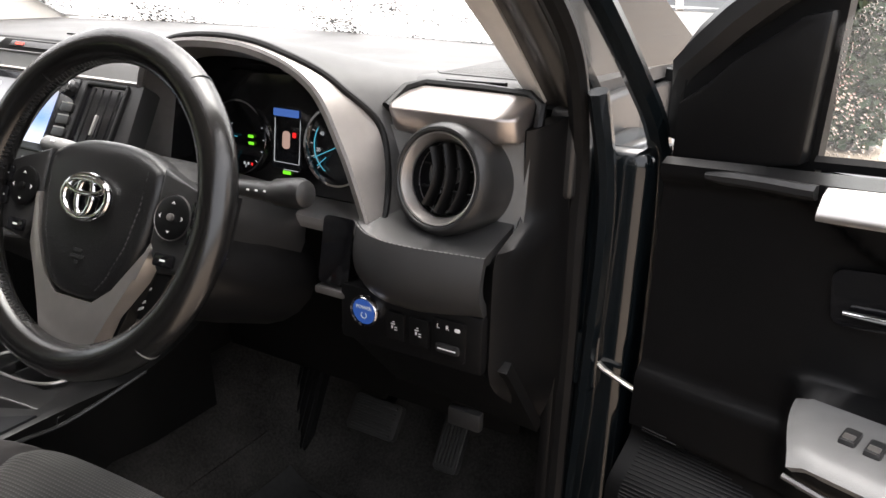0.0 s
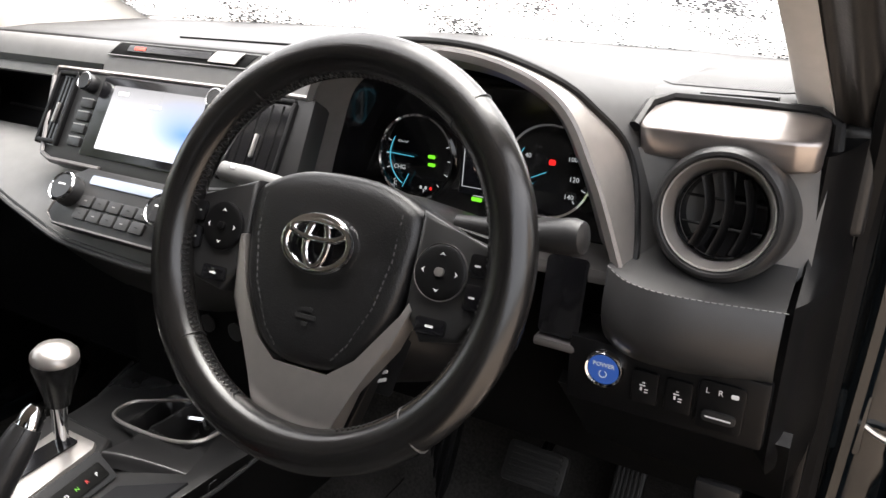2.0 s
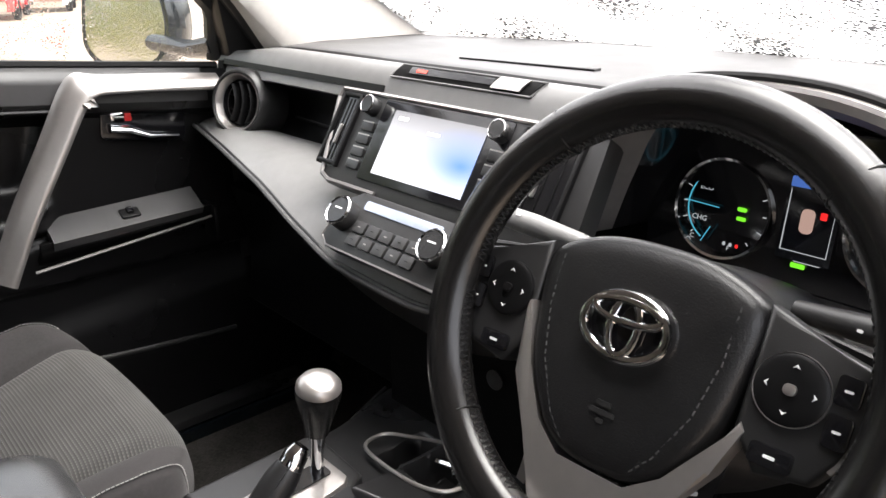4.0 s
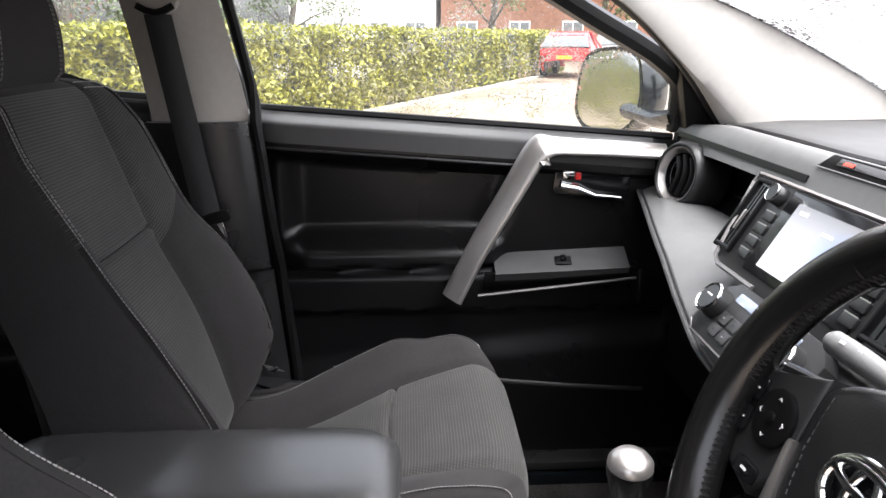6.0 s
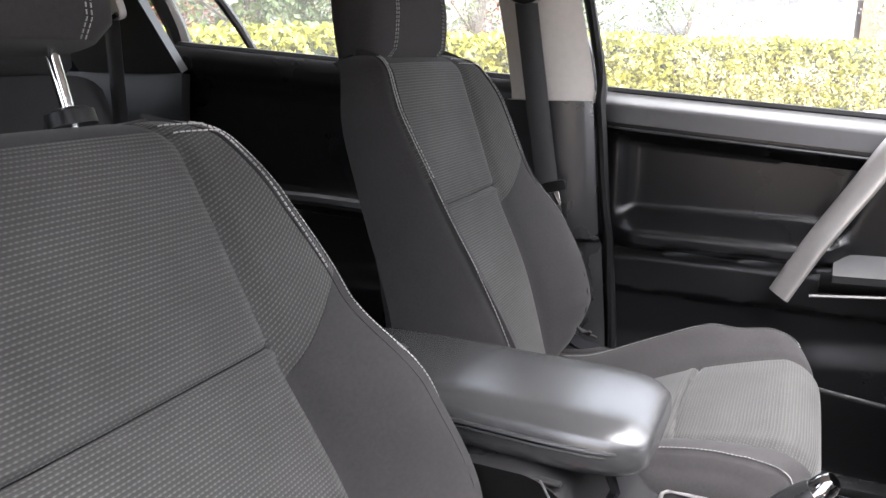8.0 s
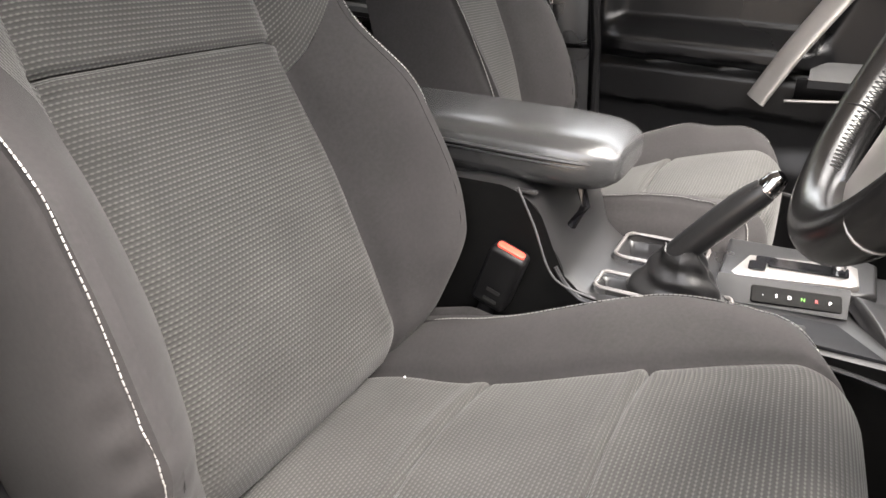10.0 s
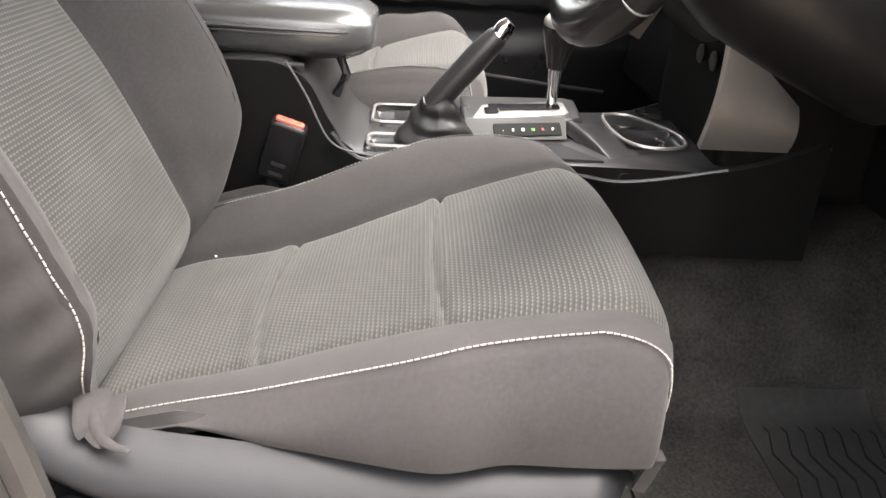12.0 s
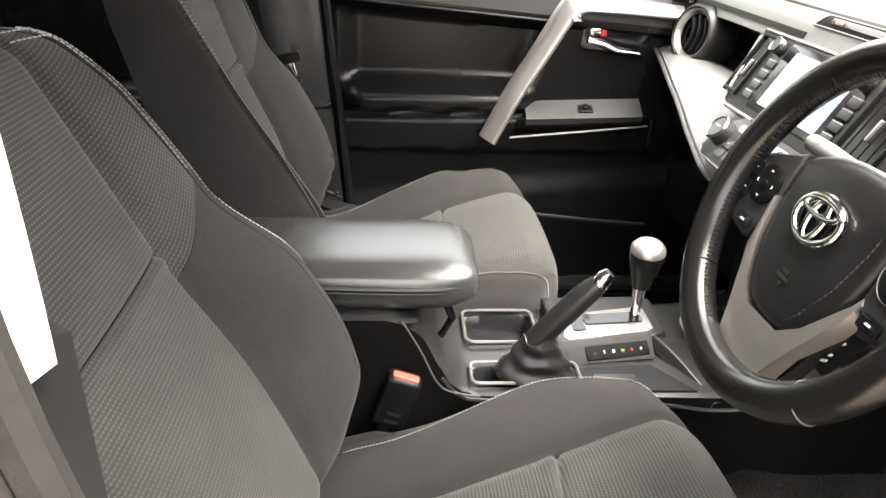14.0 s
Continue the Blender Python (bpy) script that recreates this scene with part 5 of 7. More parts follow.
slot_vent(-0.272, -0.232)
slot_vent(0.075, 0.158)
for x, side in ((-0.2, -1), (0.043, 1)):
    part("knob", bm_lathe([(0.0125, 0.0), (0.0125, 0.014), (0.011, 0.0165), (0.0, 0.0165)], 28, STACK(x, HT - 0.018, 0.002)), CONSOLE, stack, "small silver-rimmed knob")
    part("knob_rim", bm_lathe([(0.0124, 0.0145), (0.0130, 0.0165), (0.0118, 0.0172), (0.0112, 0.016)], 28, STACK(x, HT - 0.018, 0.002)), CHROME, stack, "bright knob rim")
    for k in range(4):
        part("key", bm_prism(rounded(0.026, 0.013, 0.002, 3), 0.004, STACK(x + 0.004, 0.018 + 0.0185 * k, 0.002), 0.0015), CONSOLE, stack, "satin key")
        part("key_edge", bm_prism(rounded(0.024, 0.0016, 0.0006, 2), 0.001, STACK(x + 0.004, 0.0245 + 0.0185 * k, 0.0055), 0), SILVER, stack, "bright key edge")
# climate panel
CT, CB = V((0, 0.676, 1.060)), V((0, 0.628, 1.006))
UPC = (CT - CB).normalized()
CLIM = lambda x, h, out=0.0: frame_of((x, CB.y + UPC.y * h, CB.z + UPC.z * h), (1, 0, 0), UPC) @ Matrix.Translation((0, 0, out))
HC = (CT - CB).length
climate = thing("climate_control", "climate control panel with two chrome-ringed dials and satin keys", "climate control")
part("panel", bm_prism([(-0.168, HC * 0.75), (-0.172, 0.0), (-0.155, -0.012), (0.06, -0.012), (0.078, 0.0), (0.074, HC * 0.75), (0.05, HC), (-0.14, HC)][::-1], 0.02, CLIM(0, 0, -0.017), 0.003), SOFT, climate)
part("panel_rim", bm_tube([CLIM(0, 0, 0.002) @ V((x, y, 0)) for x, y in ((-0.168, HC * 0.7), (-0.172, 0.0), (-0.155, -0.011), (0.06, -0.011), (0.078, 0.0))], 0.002, 6), DARKSILVER, climate)
part("status_window", bm_prism(rounded(0.145, 0.013, 0.003, 3), 0.002, CLIM(-0.05, HC - 0.016, 0.003), 0.0008), surface("pale_reflective_display", (0.35, 0.4, 0.5), 0.15, 0.3, 0.05, 20, 0), climate, "pale reflective status display")
for x in (-0.146, 0.034):
    k = part("dial_knob", bm_lathe([(0.021, 0.0), (0.0205, 0.016), (0.019, 0.02)], 36, CLIM(x, 0.034, 0.002)), SOFT, climate, "temperature dial with chrome ring")
    part("knob_ring", bm_lathe([(0.0206, 0.0165), (0.0212, 0.019), (0.0195, 0.0208), (0.0182, 0.019)], 36, CLIM(x, 0.034, 0.002)), CHROME, k)
    part("knob_face", bm_lathe([(0.0175, 0.016), (0.017, 0.0195), (0.0, 0.0195)], 30, CLIM(x, 0.034, 0.002)), CONSOLE, k)
    part("knob_caption", bm_prism(rounded(0.014, 0.002, 0.0006, 2), 0.0004, CLIM(x, 0.037, 0.0216), 0), WHITE, k)
for r_, h in ((0, 0.008), (1, 0.026)):
    for k in range(5):
        key = part("key", bm_prism(rounded(0.0225, 0.0155, 0.002, 3), 0.004, CLIM(-0.108 + 0.0265 * k, h, 0.003), 0.0012), DASHSOFT, climate, "satin climate key")
        part("key_symbol", bm_prism(rounded(0.005, 0.0011, 0.0004, 2), 0.0003, CLIM(-0.108 + 0.0265 * k, h, 0.0072), 0), THREAD if (k + r_) % 2 else HARD, key)

# ---- steering wheel ----
WC = V((0.373, 0.510, 1.108))
WHEEL = frame_of(WC, (1, 0.045, 0), (0, math.sin(radians(24)), math.cos(radians(24))))
RING = WHEEL @ Matrix.Translation((0.007, -0.003, -0.003))
wheel = thing("steering_wheel", "black leather steering wheel with satin silver lower spoke and chrome emblem", "steering wheel")
RW = 0.1605
rim = part("rim", bm_tube([RING @ V((RW * math.cos(a), RW * math.sin(a), 0)) for a in [2 * math.pi * k / 120 for k in range(120)]], 0.0182, 20, True, 1.0, RING.to_3x3() @ V((0, 0, 1))), RIMLEATHER, wheel, "worn black leather rim")
for a in (50, 128, 221, 313):
    c = RING @ V((RW * math.cos(radians(a)), RW * math.sin(radians(a)), 0))
    d = RING.to_3x3() @ V((-math.sin(radians(a)), math.cos(radians(a)), 0))
    x = RING.to_3x3() @ V((math.cos(radians(a)), math.sin(radians(a)), 0))
    part("rim_seam", bm_tube([c + (x * math.cos(t) + d.cross(x) * math.sin(t) * 0.92) * 0.0185 for t in [2 * math.pi * k / 20 for k in range(20)]], 0.0009, 5, True), DARKSILVER if a == 313 else HARD, rim)
for a0, a1 in ((70, 175), (185, 250), (290, 355), (5, 110)):
    bm = bmesh.new()
    pieces = []
    n = int((a1 - a0) / 1.9)
    for k in range(n):
        a = radians(a0 + (a1 - a0) * k / n)
        for e in (-1, 1):
            q = RING @ V(((RW - 0.0172) * math.cos(a), (RW - 0.0172) * math.sin(a), 0.0066))
            w = RING @ V(((RW - 0.0180) * math.cos(a + e * 0.018), (RW - 0.0180) * math.sin(a + e * 0.018), -0.001))
            pieces.append((q, w))
    for q, w in pieces:
        d = (w - q).normalized()
        ox = d.orthogonal().normalized() * 0.0007
        oy = d.cross(ox)
        lo, hi = [bm.verts.new(q + o) for o in (ox, oy, -ox, -oy)], [bm.verts.new(w + o) for o in (ox, oy, -ox, -oy)]
        for i in range(4):
            bm.faces.new((lo[i], lo[(i + 1) % 4], hi[(i + 1) % 4], hi[i]))
    part("rim_stitching", bm, LEATHER, rim)
hub_outline = [tuple(p.xy) for p in spline([(-0.072, 0.046, 0), (-0.04, 0.058, 0), (0, 0.061, 0), (0.04, 0.058, 0), (0.072, 0.046, 0), (0.083, 0.032, 0), (0.082, 0.0, 0), (0.073, -0.045, 0), (0.05, -0.085, 0), (0.028, -0.1, 0), (0, -0.103, 0), (-0.028, -0.1, 0), (-0.05, -0.085, 0), (-0.073, -0.045, 0), (-0.082, 0.0, 0), (-0.083, 0.032, 0)], 64, True)]


def domed(name, outline, base, height, material, parent, label, m, rings=9):
    """A softly domed plate over an outline."""
    bm = bmesh.new()
    cx, cy = sum(p[0] for p in outline) / len(outline), sum(p[1] for p in outline) / len(outline)
    prev = [bm.verts.new((*p, base - 0.02)) for p in outline]
    bm.faces.new(prev[::-1])
    for k in range(rings + 1):
        t = k / rings
        sc = 1 - 0.94 * t ** 1.5
        z = base + height * math.sin(math.pi / 2 * min(1, t ** 0.55))
        cur = [bm.verts.new((cx + (p[0] - cx) * sc, cy + (p[1] - cy) * sc, z)) for p in outline]
        for i in range(len(outline)):
            j = (i + 1) % len(outline)
            bm.faces.new((prev[i], prev[j], cur[j], cur[i]))
        prev = cur
    bm.faces.new(prev)
    bm.transform(m)
    return part(name, bm, material, parent, label)


hub = domed("airbag_cover", hub_outline, -0.022, 0.016, LEATHER, wheel, "grained black airbag cover with side stitching", WHEEL)
for q in (-1, 1):
    part("stitching", bm_stitches([WHEEL @ V((q * x, y, z)) for x, y, z in ((0.067, 0.036, -0.0105), (0.0665, 0.0, -0.0095), (0.058, -0.04, -0.0095), (0.041, -0.075, -0.0105), (0.03, -0.088, -0.0115))], 0.0035, 0.0025, 0.0007), PAD, hub)
for k, w in enumerate((0.012, 0.020, 0.006)):
    part("embossed_bar", bm_prism(rounded(w, 0.0035, 0.001, 2), 0.0006, WHEEL @ Matrix.Translation((0.0, -0.054 - 0.006 * k, -0.0062)), 0), SOFT, hub, "embossed safety mark")
oval = lambda a, b, cx, cy, r, z=0.0: bm_tube([WHEEL @ V((cx + a * math.cos(t), cy + b * math.sin(t), z)) for t in [2 * math.pi * k / 48 for k in range(48)]], r, 8, True, 0.7, WHEEL.to_3x3() @ V((0, 0, 1)))
emblem = part("emblem", bm_join(oval(0.0315, 0.0215, 0, 0.0, 0.0036), oval(0.0105, 0.0195, 0, 0.0, 0.0030, 0.0005), oval(0.0255, 0.0075, 0, 0.0105, 0.0030, 0.001)), CHROME, wheel, "chrome oval emblem")
domed("emblem_base", ellipse(0.0335, 0.0235), -0.010, 0.007, GLOSS, emblem, "", WHEEL)
# lower silver spoke
part("lower_spoke", bm_prism([(-0.089, -0.005), (-0.082, -0.004), (-0.073, -0.05), (-0.052, -0.087), (-0.028, -0.105), (0.028, -0.105), (0.052, -0.087), (0.079, -0.045), (0.086, -0.030), (0.09, -0.036), (0.078, -0.07), (0.05, -0.112), (0.037, -0.158), (-0.034, -0.158), (-0.05, -0.118), (-0.082, -0.06)], 0.02, WHEEL @ Matrix.Translation((0, 0, -0.032)), 0.003), SILVER, wheel, "satin silver lower spoke")
part("spoke_back", bm_prism([(-0.155, 0.03), (-0.07, 0.04), (0.07, 0.04), (0.155, 0.03), (0.155, -0.03), (0.07, -0.05), (0.045, -0.15), (-0.045, -0.15), (-0.07, -0.05), (-0.155, -0.03)][::-1], 0.015, WHEEL @ Matrix.Translation((0, 0, -0.048)), 0.003), HARD, wheel)
for q in (-1, 1):
    podo = [(q * x, y) for x, y in ((0.082, 0.044), (0.118, 0.030), (0.150, 0.022), (0.153, -0.02), (0.132, -0.052), (0.10, -0.058), (0.082, -0.035))]
    pod = part("spoke_pad", bm_prism(podo if q < 0 else podo[::-1], 0.02, WHEEL @ Matrix.Translation((0, 0, -0.034)), 0.005, 3), SOFT, wheel, "black wheel spoke with push switches")
    ring = part("control_ring", bm_lathe([(0.0215, -0.001), (0.0215, 0.003), (0.019, 0.0045), (0.008, 0.0035), (0.0, 0.0045)], 32, WHEEL @ Matrix.Translation((q * 0.108, -0.002, -0.014))), HARD, pod, "round four-way control")
    for ang in (0, 90, 180, 270):
        part("arrow", bm_prism([(0.013, 0.0022), (0.0155, 0.0), (0.013, -0.0022), (0.0138, 0.0)], 0.0006, WHEEL @ Matrix.Translation((q * 0.108, -0.002, -0.0097)) @ pose(0, 0, 0, 0, 0, ang), 0), WHITE, ring, "", False)
    if q > 0:
        part("ring_trim", bm_lathe([(0.0205, 0.0), (0.0222, 0.0025), (0.0225, 0.0), (0.0205, -0.001)], 32, WHEEL @ Matrix.Translation((q * 0.108, -0.002, -0.013))), DARKSILVER, ring, "satin ring round the control")
    part("centre_key", bm_prism(rounded(0.008, 0.007, 0.003, 3), 0.003, WHEEL @ Matrix.Translation((q * 0.108, -0.002, -0.0105)), 0.001), SILVER if q > 0 else HARD, ring)
    for y, h in ((0.008, 0.018), (-0.016, 0.02)):
        k = part("key", bm_prism(rounded(0.0145, h, 0.003, 3), 0.003, WHEEL @ Matrix.Translation((q * 0.1375, y, -0.014)), 0.001), GLOSS, pod)
        part("symbol_bar", bm_prism(rounded(0.005, 0.0016, 0.0006, 2), 0.0005, WHEEL @ Matrix.Translation((q * 0.1375, y, -0.0108)), 0), WHITE, k)
    k = part("key", bm_prism(rounded(0.026, 0.013, 0.003, 3), 0.003, WHEEL @ Matrix.Translation((q * 0.108, -0.044, -0.014)), 0.001), GLOSS, pod)
    part("symbol_bar", bm_prism(rounded(0.007, 0.0020, 0.0006, 2), 0.0005, WHEEL @ Matrix.Translation((q * 0.108, -0.044, -0.0108)), 0), WHITE, k)
    if q > 0:
        part("side_trim", bm_tube(spline([WHEEL @ V(p) for p in ((0.148, 0.018, -0.016), (0.150, -0.012, -0.016), (0.140, -0.04, -0.017))], 12), 0.003, 6), DARKSILVER, pod)
# column, stalks, label
column = thing("steering_column", "black steering column shroud with wiper and light stalks", "steering column")
part("shroud", bm_tube([WHEEL @ V((0, 0.0, z)) for z in (-0.05, -0.09, -0.17, -0.27)], [0.058, 0.072, 0.078, 0.08], 20, False, 0.85, WHEEL.to_3x3() @ V((0, 1, 0))), SOFT, column)
part("lower_shroud", bm_tube([WHEEL @ V((0, -0.05, z)) for z in (-0.075, -0.12, -0.20, -0.30)], [0.065, 0.085, 0.09, 0.09], 20, False, 0.8, WHEEL.to_3x3() @ V((0, 1, 0))), HARD, column)
rs = part("stalk", bm_tube([(0.43, 0.645, 1.098), (0.485, 0.640, 1.102), (0.508, 0.637, 1.104), (0.513, 0.637, 1.105), (0.546, 0.633, 1.110), (0.555, 0.632, 1.111), (0.558, 0.632, 1.1115)], [0.008, 0.0105, 0.0115, 0.0145, 0.0165, 0.014, 0.008], 14), SOFT, column, "black wiper stalk")
for k in range(3):
    part("symbol_bar", bm_prism(rounded(0.004, 0.0022, 0.0006, 2), 0.0006, frame_of((0.480 + 0.012 * k, 0.627, 1.105 + 0.001 * k), (1, -0.1, 0), (0, 0.35, 1)), 0), WHITE, rs)
ls = part("stalk", bm_tube([(0.30, 0.645, 1.090), (0.245, 0.622, 1.108), (0.205, 0.610, 1.116), (0.178, 0.603, 1.120), (0.173, 0.602, 1.121)], [0.007, 0.009, 0.0105, 0.010, 0.006], 14), GREYPAD, column, "grey light stalk")
for k in range(3):
    part("symbol_bar", bm_prism(rounded(0.005, 0.0025, 0.0006, 2), 0.0006, frame_of((0.195 + 0.014 * k, 0.600 + 0.006 * k, 1.1265 - 0.003 * k), (1, 0.4, -0.2), (0, 0.5, 1)), 0), WHITE, ls)
lab = part("caution_label", bm_prism(rounded(0.05, 0.05, 0.003, 2), 0.0005, frame_of((0.418, 0.528, 1.005), (1, 0.0, 0.0), (0, 0.65, 0.7)), 0), HARD, column)
for k in range(6):
    part("print_bar", bm_prism(rounded(0.034 - 0.006 * (k % 3), 0.003, 0.0008, 2), 0.0005, frame_of((0.418, 0.526, 1.005), (1, 0.0, 0.45), (0, 0.65, 0.7)) @ Matrix.Translation((0.003 * (k % 2), -0.018 + 0.007 * k, 0.001)), 0), WHITE, lab)

# ---- centre console ----
console = thing("centre_console", "black centre console with padded armrest, cup holders and silver selector plate", "console")
top_z = lambda y: curve1(y, (-0.2, 0.855), (0.12, 0.858), (0.165, 0.84), (0.215, 0.755), (0.25, 0.738), (0.36, 0.740), (0.52, 0.741), (0.60, 0.742), (0.72, 0.752), (0.86, 0.80))
half_w = lambda y: curve1(y, (-0.2, 0.112), (0.2, 0.112), (0.3, 0.115), (0.6, 0.128), (0.72, 0.15), (0.86, 0.15))


def well(x, a, b):
    """1 inside a recess, 0 outside: about a by half-width b, or from a to b."""
    lo, hi = (a - b, a + b) if b < 0.06 else (a, b)
    return smooth01((x - lo) / 0.007) * smooth01((hi - x) / 0.007)


def console_skin(u, v):
    y = -0.22 + 1.06 * v
    s = 2 * u - 1
    hw = half_w(y)
    a = abs(s)
    if a < 0.7:
        x = s / 0.7 * hw
        sunk = 0.034 * well(x, -0.046, 0.046) * well(y, 0.247, 0.352) + 0.03 * well(x, 0.080, 0.024) * well(y, 0.247, 0.395) + 0.05 * well(x, 0.017, 0.056) * well(y, 0.600, 0.676)
        return V((x, y, top_z(y) - 0.004 * (s / 0.7) ** 4 - sunk))
    k = (a - 0.7) / 0.3
    return V((math.copysign(hw + 0.006 + 0.008 * k, s), y, top_z(y) - 0.006 - (top_z(y) - 0.50 - 0.13 * smooth01((y - 0.50) / 0.15)) * k))


sheet("console_body", lambda u, v: console_skin(0.15 + 0.70 * u, v), 91, 200, CONSOLE, console, "satin black console top", 0.01)
# sides of the same skin, in a darker and duller black than the top
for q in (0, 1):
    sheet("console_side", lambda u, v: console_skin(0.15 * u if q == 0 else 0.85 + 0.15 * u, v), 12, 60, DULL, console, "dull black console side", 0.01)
for q in (-1, 1):
    rail = spline([(q * 0.124, 0.20, 0.765), (q * 0.125, 0.225, 0.738), (q * 0.126, 0.27, 0.729), (q * 0.131, 0.50, 0.724), (q * 0.139, 0.59, 0.719), (q * 0.160, 0.712, 0.748)], 30)
    part("side_line", bm_tube(rail, 0.003, 6), CONSOLE, console)

lid_prof = lambda t: curve1(t, (0, 0.8), (0.06, 0.95), (0.3, 1.0), (0.80, 1.0), (0.90, 0.965), (0.96, 0.90), (1, 0.78))
bm = bmesh.new()
rings = []
for k in range(44):
    t = min(1.0, k / 40)
    over = max(0, k - 40)
    y = -0.20 + 0.445 * t + (0.0, 0.0028, 0.0046, 0.0055)[over]
    shrink = (1.0, 0.86, 0.66, 0.40)[over]
    w, h = 0.102 * lid_prof(t) * (0.5 + 0.5 * shrink), 0.036 * curve1(t, (0, 0.6), (0.1, 0.95), (0.82, 1.0), (0.92, 0.95), (0.97, 0.82), (1, 0.60)) * shrink
    zc_ = 0.884 - 0.004 * t
    rings.append([bm.verts.new((math.copysign(abs(math.cos(a)) ** 0.5, math.cos(a)) * w, y, zc_ + math.copysign(abs(math.sin(a)) ** 0.6, math.sin(a)) * h)) for a in [2 * math.pi * i / 36 for i in range(36)]])
for A, B in zip(rings, rings[1:]):
    for i in range(36):
        bm.faces.new((A[i], A[(i + 1) % 36], B[(i + 1) % 36], B[i]))
bm.faces.new(rings[0][::-1]), bm.faces.new(rings[-1])
lid = part("armrest_lid", bm, LIDLEATHER, console, "padded black leather armrest lid")
seam = spline([(0.101, -0.18, 0.892), (0.1025, 0.0, 0.892), (0.1020, 0.15, 0.889), (0.092, 0.215, 0.887), (0.06, 0.244, 0.886), (-0.06, 0.244, 0.886), (-0.092, 0.215, 0.887), (-0.1020, 0.15, 0.889), (-0.101, -0.18, 0.892)], 90)
for drop, r in ((0.0, 0.0026), (-0.006, 0.0012)):
    part("lid_piping", bm_tube([p + V((0.0012 * (1 if p.x > 0 else -1), 0.0, drop)) for p in seam], r, 6), DASHSOFT, lid, "raised piping seam")
part("box_line", bm_box((0.108, -0.15, 0.846), (0.117, 0.165, 0.850), 0.001), SOFT, console)
part("bin_seam", bm_tube(spline([(0.1255, 0.145, 0.855), (0.1265, 0.170, 0.811), (0.127, 0.192, 0.763), (0.127, 0.213, 0.745), (0.127, 0.253, 0.737)], 24), 0.0014, 6), CAPGREY, console, "thin seam on the bin side")
part("lid_hinge", bm_tube([(0.07, 0.20, 0.80), (0.072, 0.215, 0.83), (0.07, 0.205, 0.855)], 0.006, 6), GLOSS, console)
# front storage recess and handbrake slot
part("storage_tray", bm_prism(rounded(0.088, 0.10, 0.012, 4), 0.004, frame_of((-0.046, 0.30, 0.707), (1, 0, 0), (0, 1, 0)), 0.001), GLOSS, console, "open storage tray")
part("tray_rim", bm_tube([(x, y, 0.746) for x, y in rounded(0.096, 0.112, 0.014, 4, -0.046, 0.30)], 0.0025, 6, True), DARKSILVER, console)
part("handbrake_slot", bm_prism(rounded(0.044, 0.14, 0.008, 3), 0.004, frame_of((0.080, 0.32, 0.711), (1, 0, 0), (0, 1, 0.02)), 0.001), GLOSS, console)
part("slot_rim", bm_tube([(x, y, 0.744) for x, y in rounded(0.052, 0.155, 0.01, 3, 0.080, 0.322)], 0.0025, 6, True), DARKSILVER, console)
plate = part("selector_plate", bm_prism([(-0.050, -0.045), (0.016, -0.062), (0.026, -0.055), (0.012, 0.070), (0.003, 0.080), (-0.055, 0.080), (-0.062, 0.072)], 0.013, frame_of((-0.004, 0.452, 0.753), (1, 0, 0), (0, 1, 0.06)), 0.004), SILVER, console, "satin silver selector plate")
for x0, x1, y0, y1 in ((-0.045, -0.016, 0.43, 0.52), (-0.047, -0.028, 0.415, 0.44), (-0.028, 0.000, 0.408, 0.428)):
    part("selector_gate", bm_prism(rounded(x1 - x0, y1 - y0, 0.004, 3, (x0 + x1) / 2, (y0 + y1) / 2 - 0.452), 0.002, frame_of((0, 0.452, 0.7665), (1, 0, 0), (0, 1, 0.06)), 0), GLOSS, plate)
part("selector_deck", bm_prism([(-0.112, -0.075), (0.033, -0.075), (0.012, 0.080), (0.0, 0.10), (-0.10, 0.105), (-0.112, 0.09)], 0.03, frame_of((0, 0.452, 0.732), (1, 0, 0), (0, 1, 0.02)), 0.006, 3), CONSOLE, console, "satin black deck round the selector")
sheet("display_face", lambda u, v: V((0.034 - 0.021 * u + (0.026 + 0.006 * u) * v, 0.377 + 0.145 * u, 0.7650 + 0.003 * u - 0.024 * v ** 1.1)), 12, 8, VALANCE, console, "", 0.001)
SEL = frame_of((0.0375, 0.466, 0.7515), (-0.14, 1, 0.02), (-1, -0.14, 0.80))
strip = part("position_strip", bm_prism(rounded(0.098, 0.022, 0.003, 3), 0.005, SEL, 0.001), DULL, console, "selector position display")
for k, (ch, mt) in enumerate((("-", WHITE), ("S", WHITE), ("D", WHITE), ("N", GREEN), ("R", RED), ("P", WHITE))):
    lettering(ch, 0.0065, SEL @ Matrix.Translation((-0.036 + 0.0145 * k, -0.001, 0.0054)), mt, strip)
part("shelf_panel", bm_prism([(0.066, 0.40), (0.118, 0.40), (0.122, 0.56), (0.056, 0.512)], 0.004, Matrix.Translation((0, 0, 0.7375)), 0.002), VALANCE, console, "satin grey shelf panel")
part("drive_key", bm_prism(rounded(0.06, 0.016, 0.003, 3), 0.003, frame_of((0.093, 0.45, 0.7412), (0, 1, 0.0), (-1, 0, 0.0)), 0.001), CONSOLE, console)


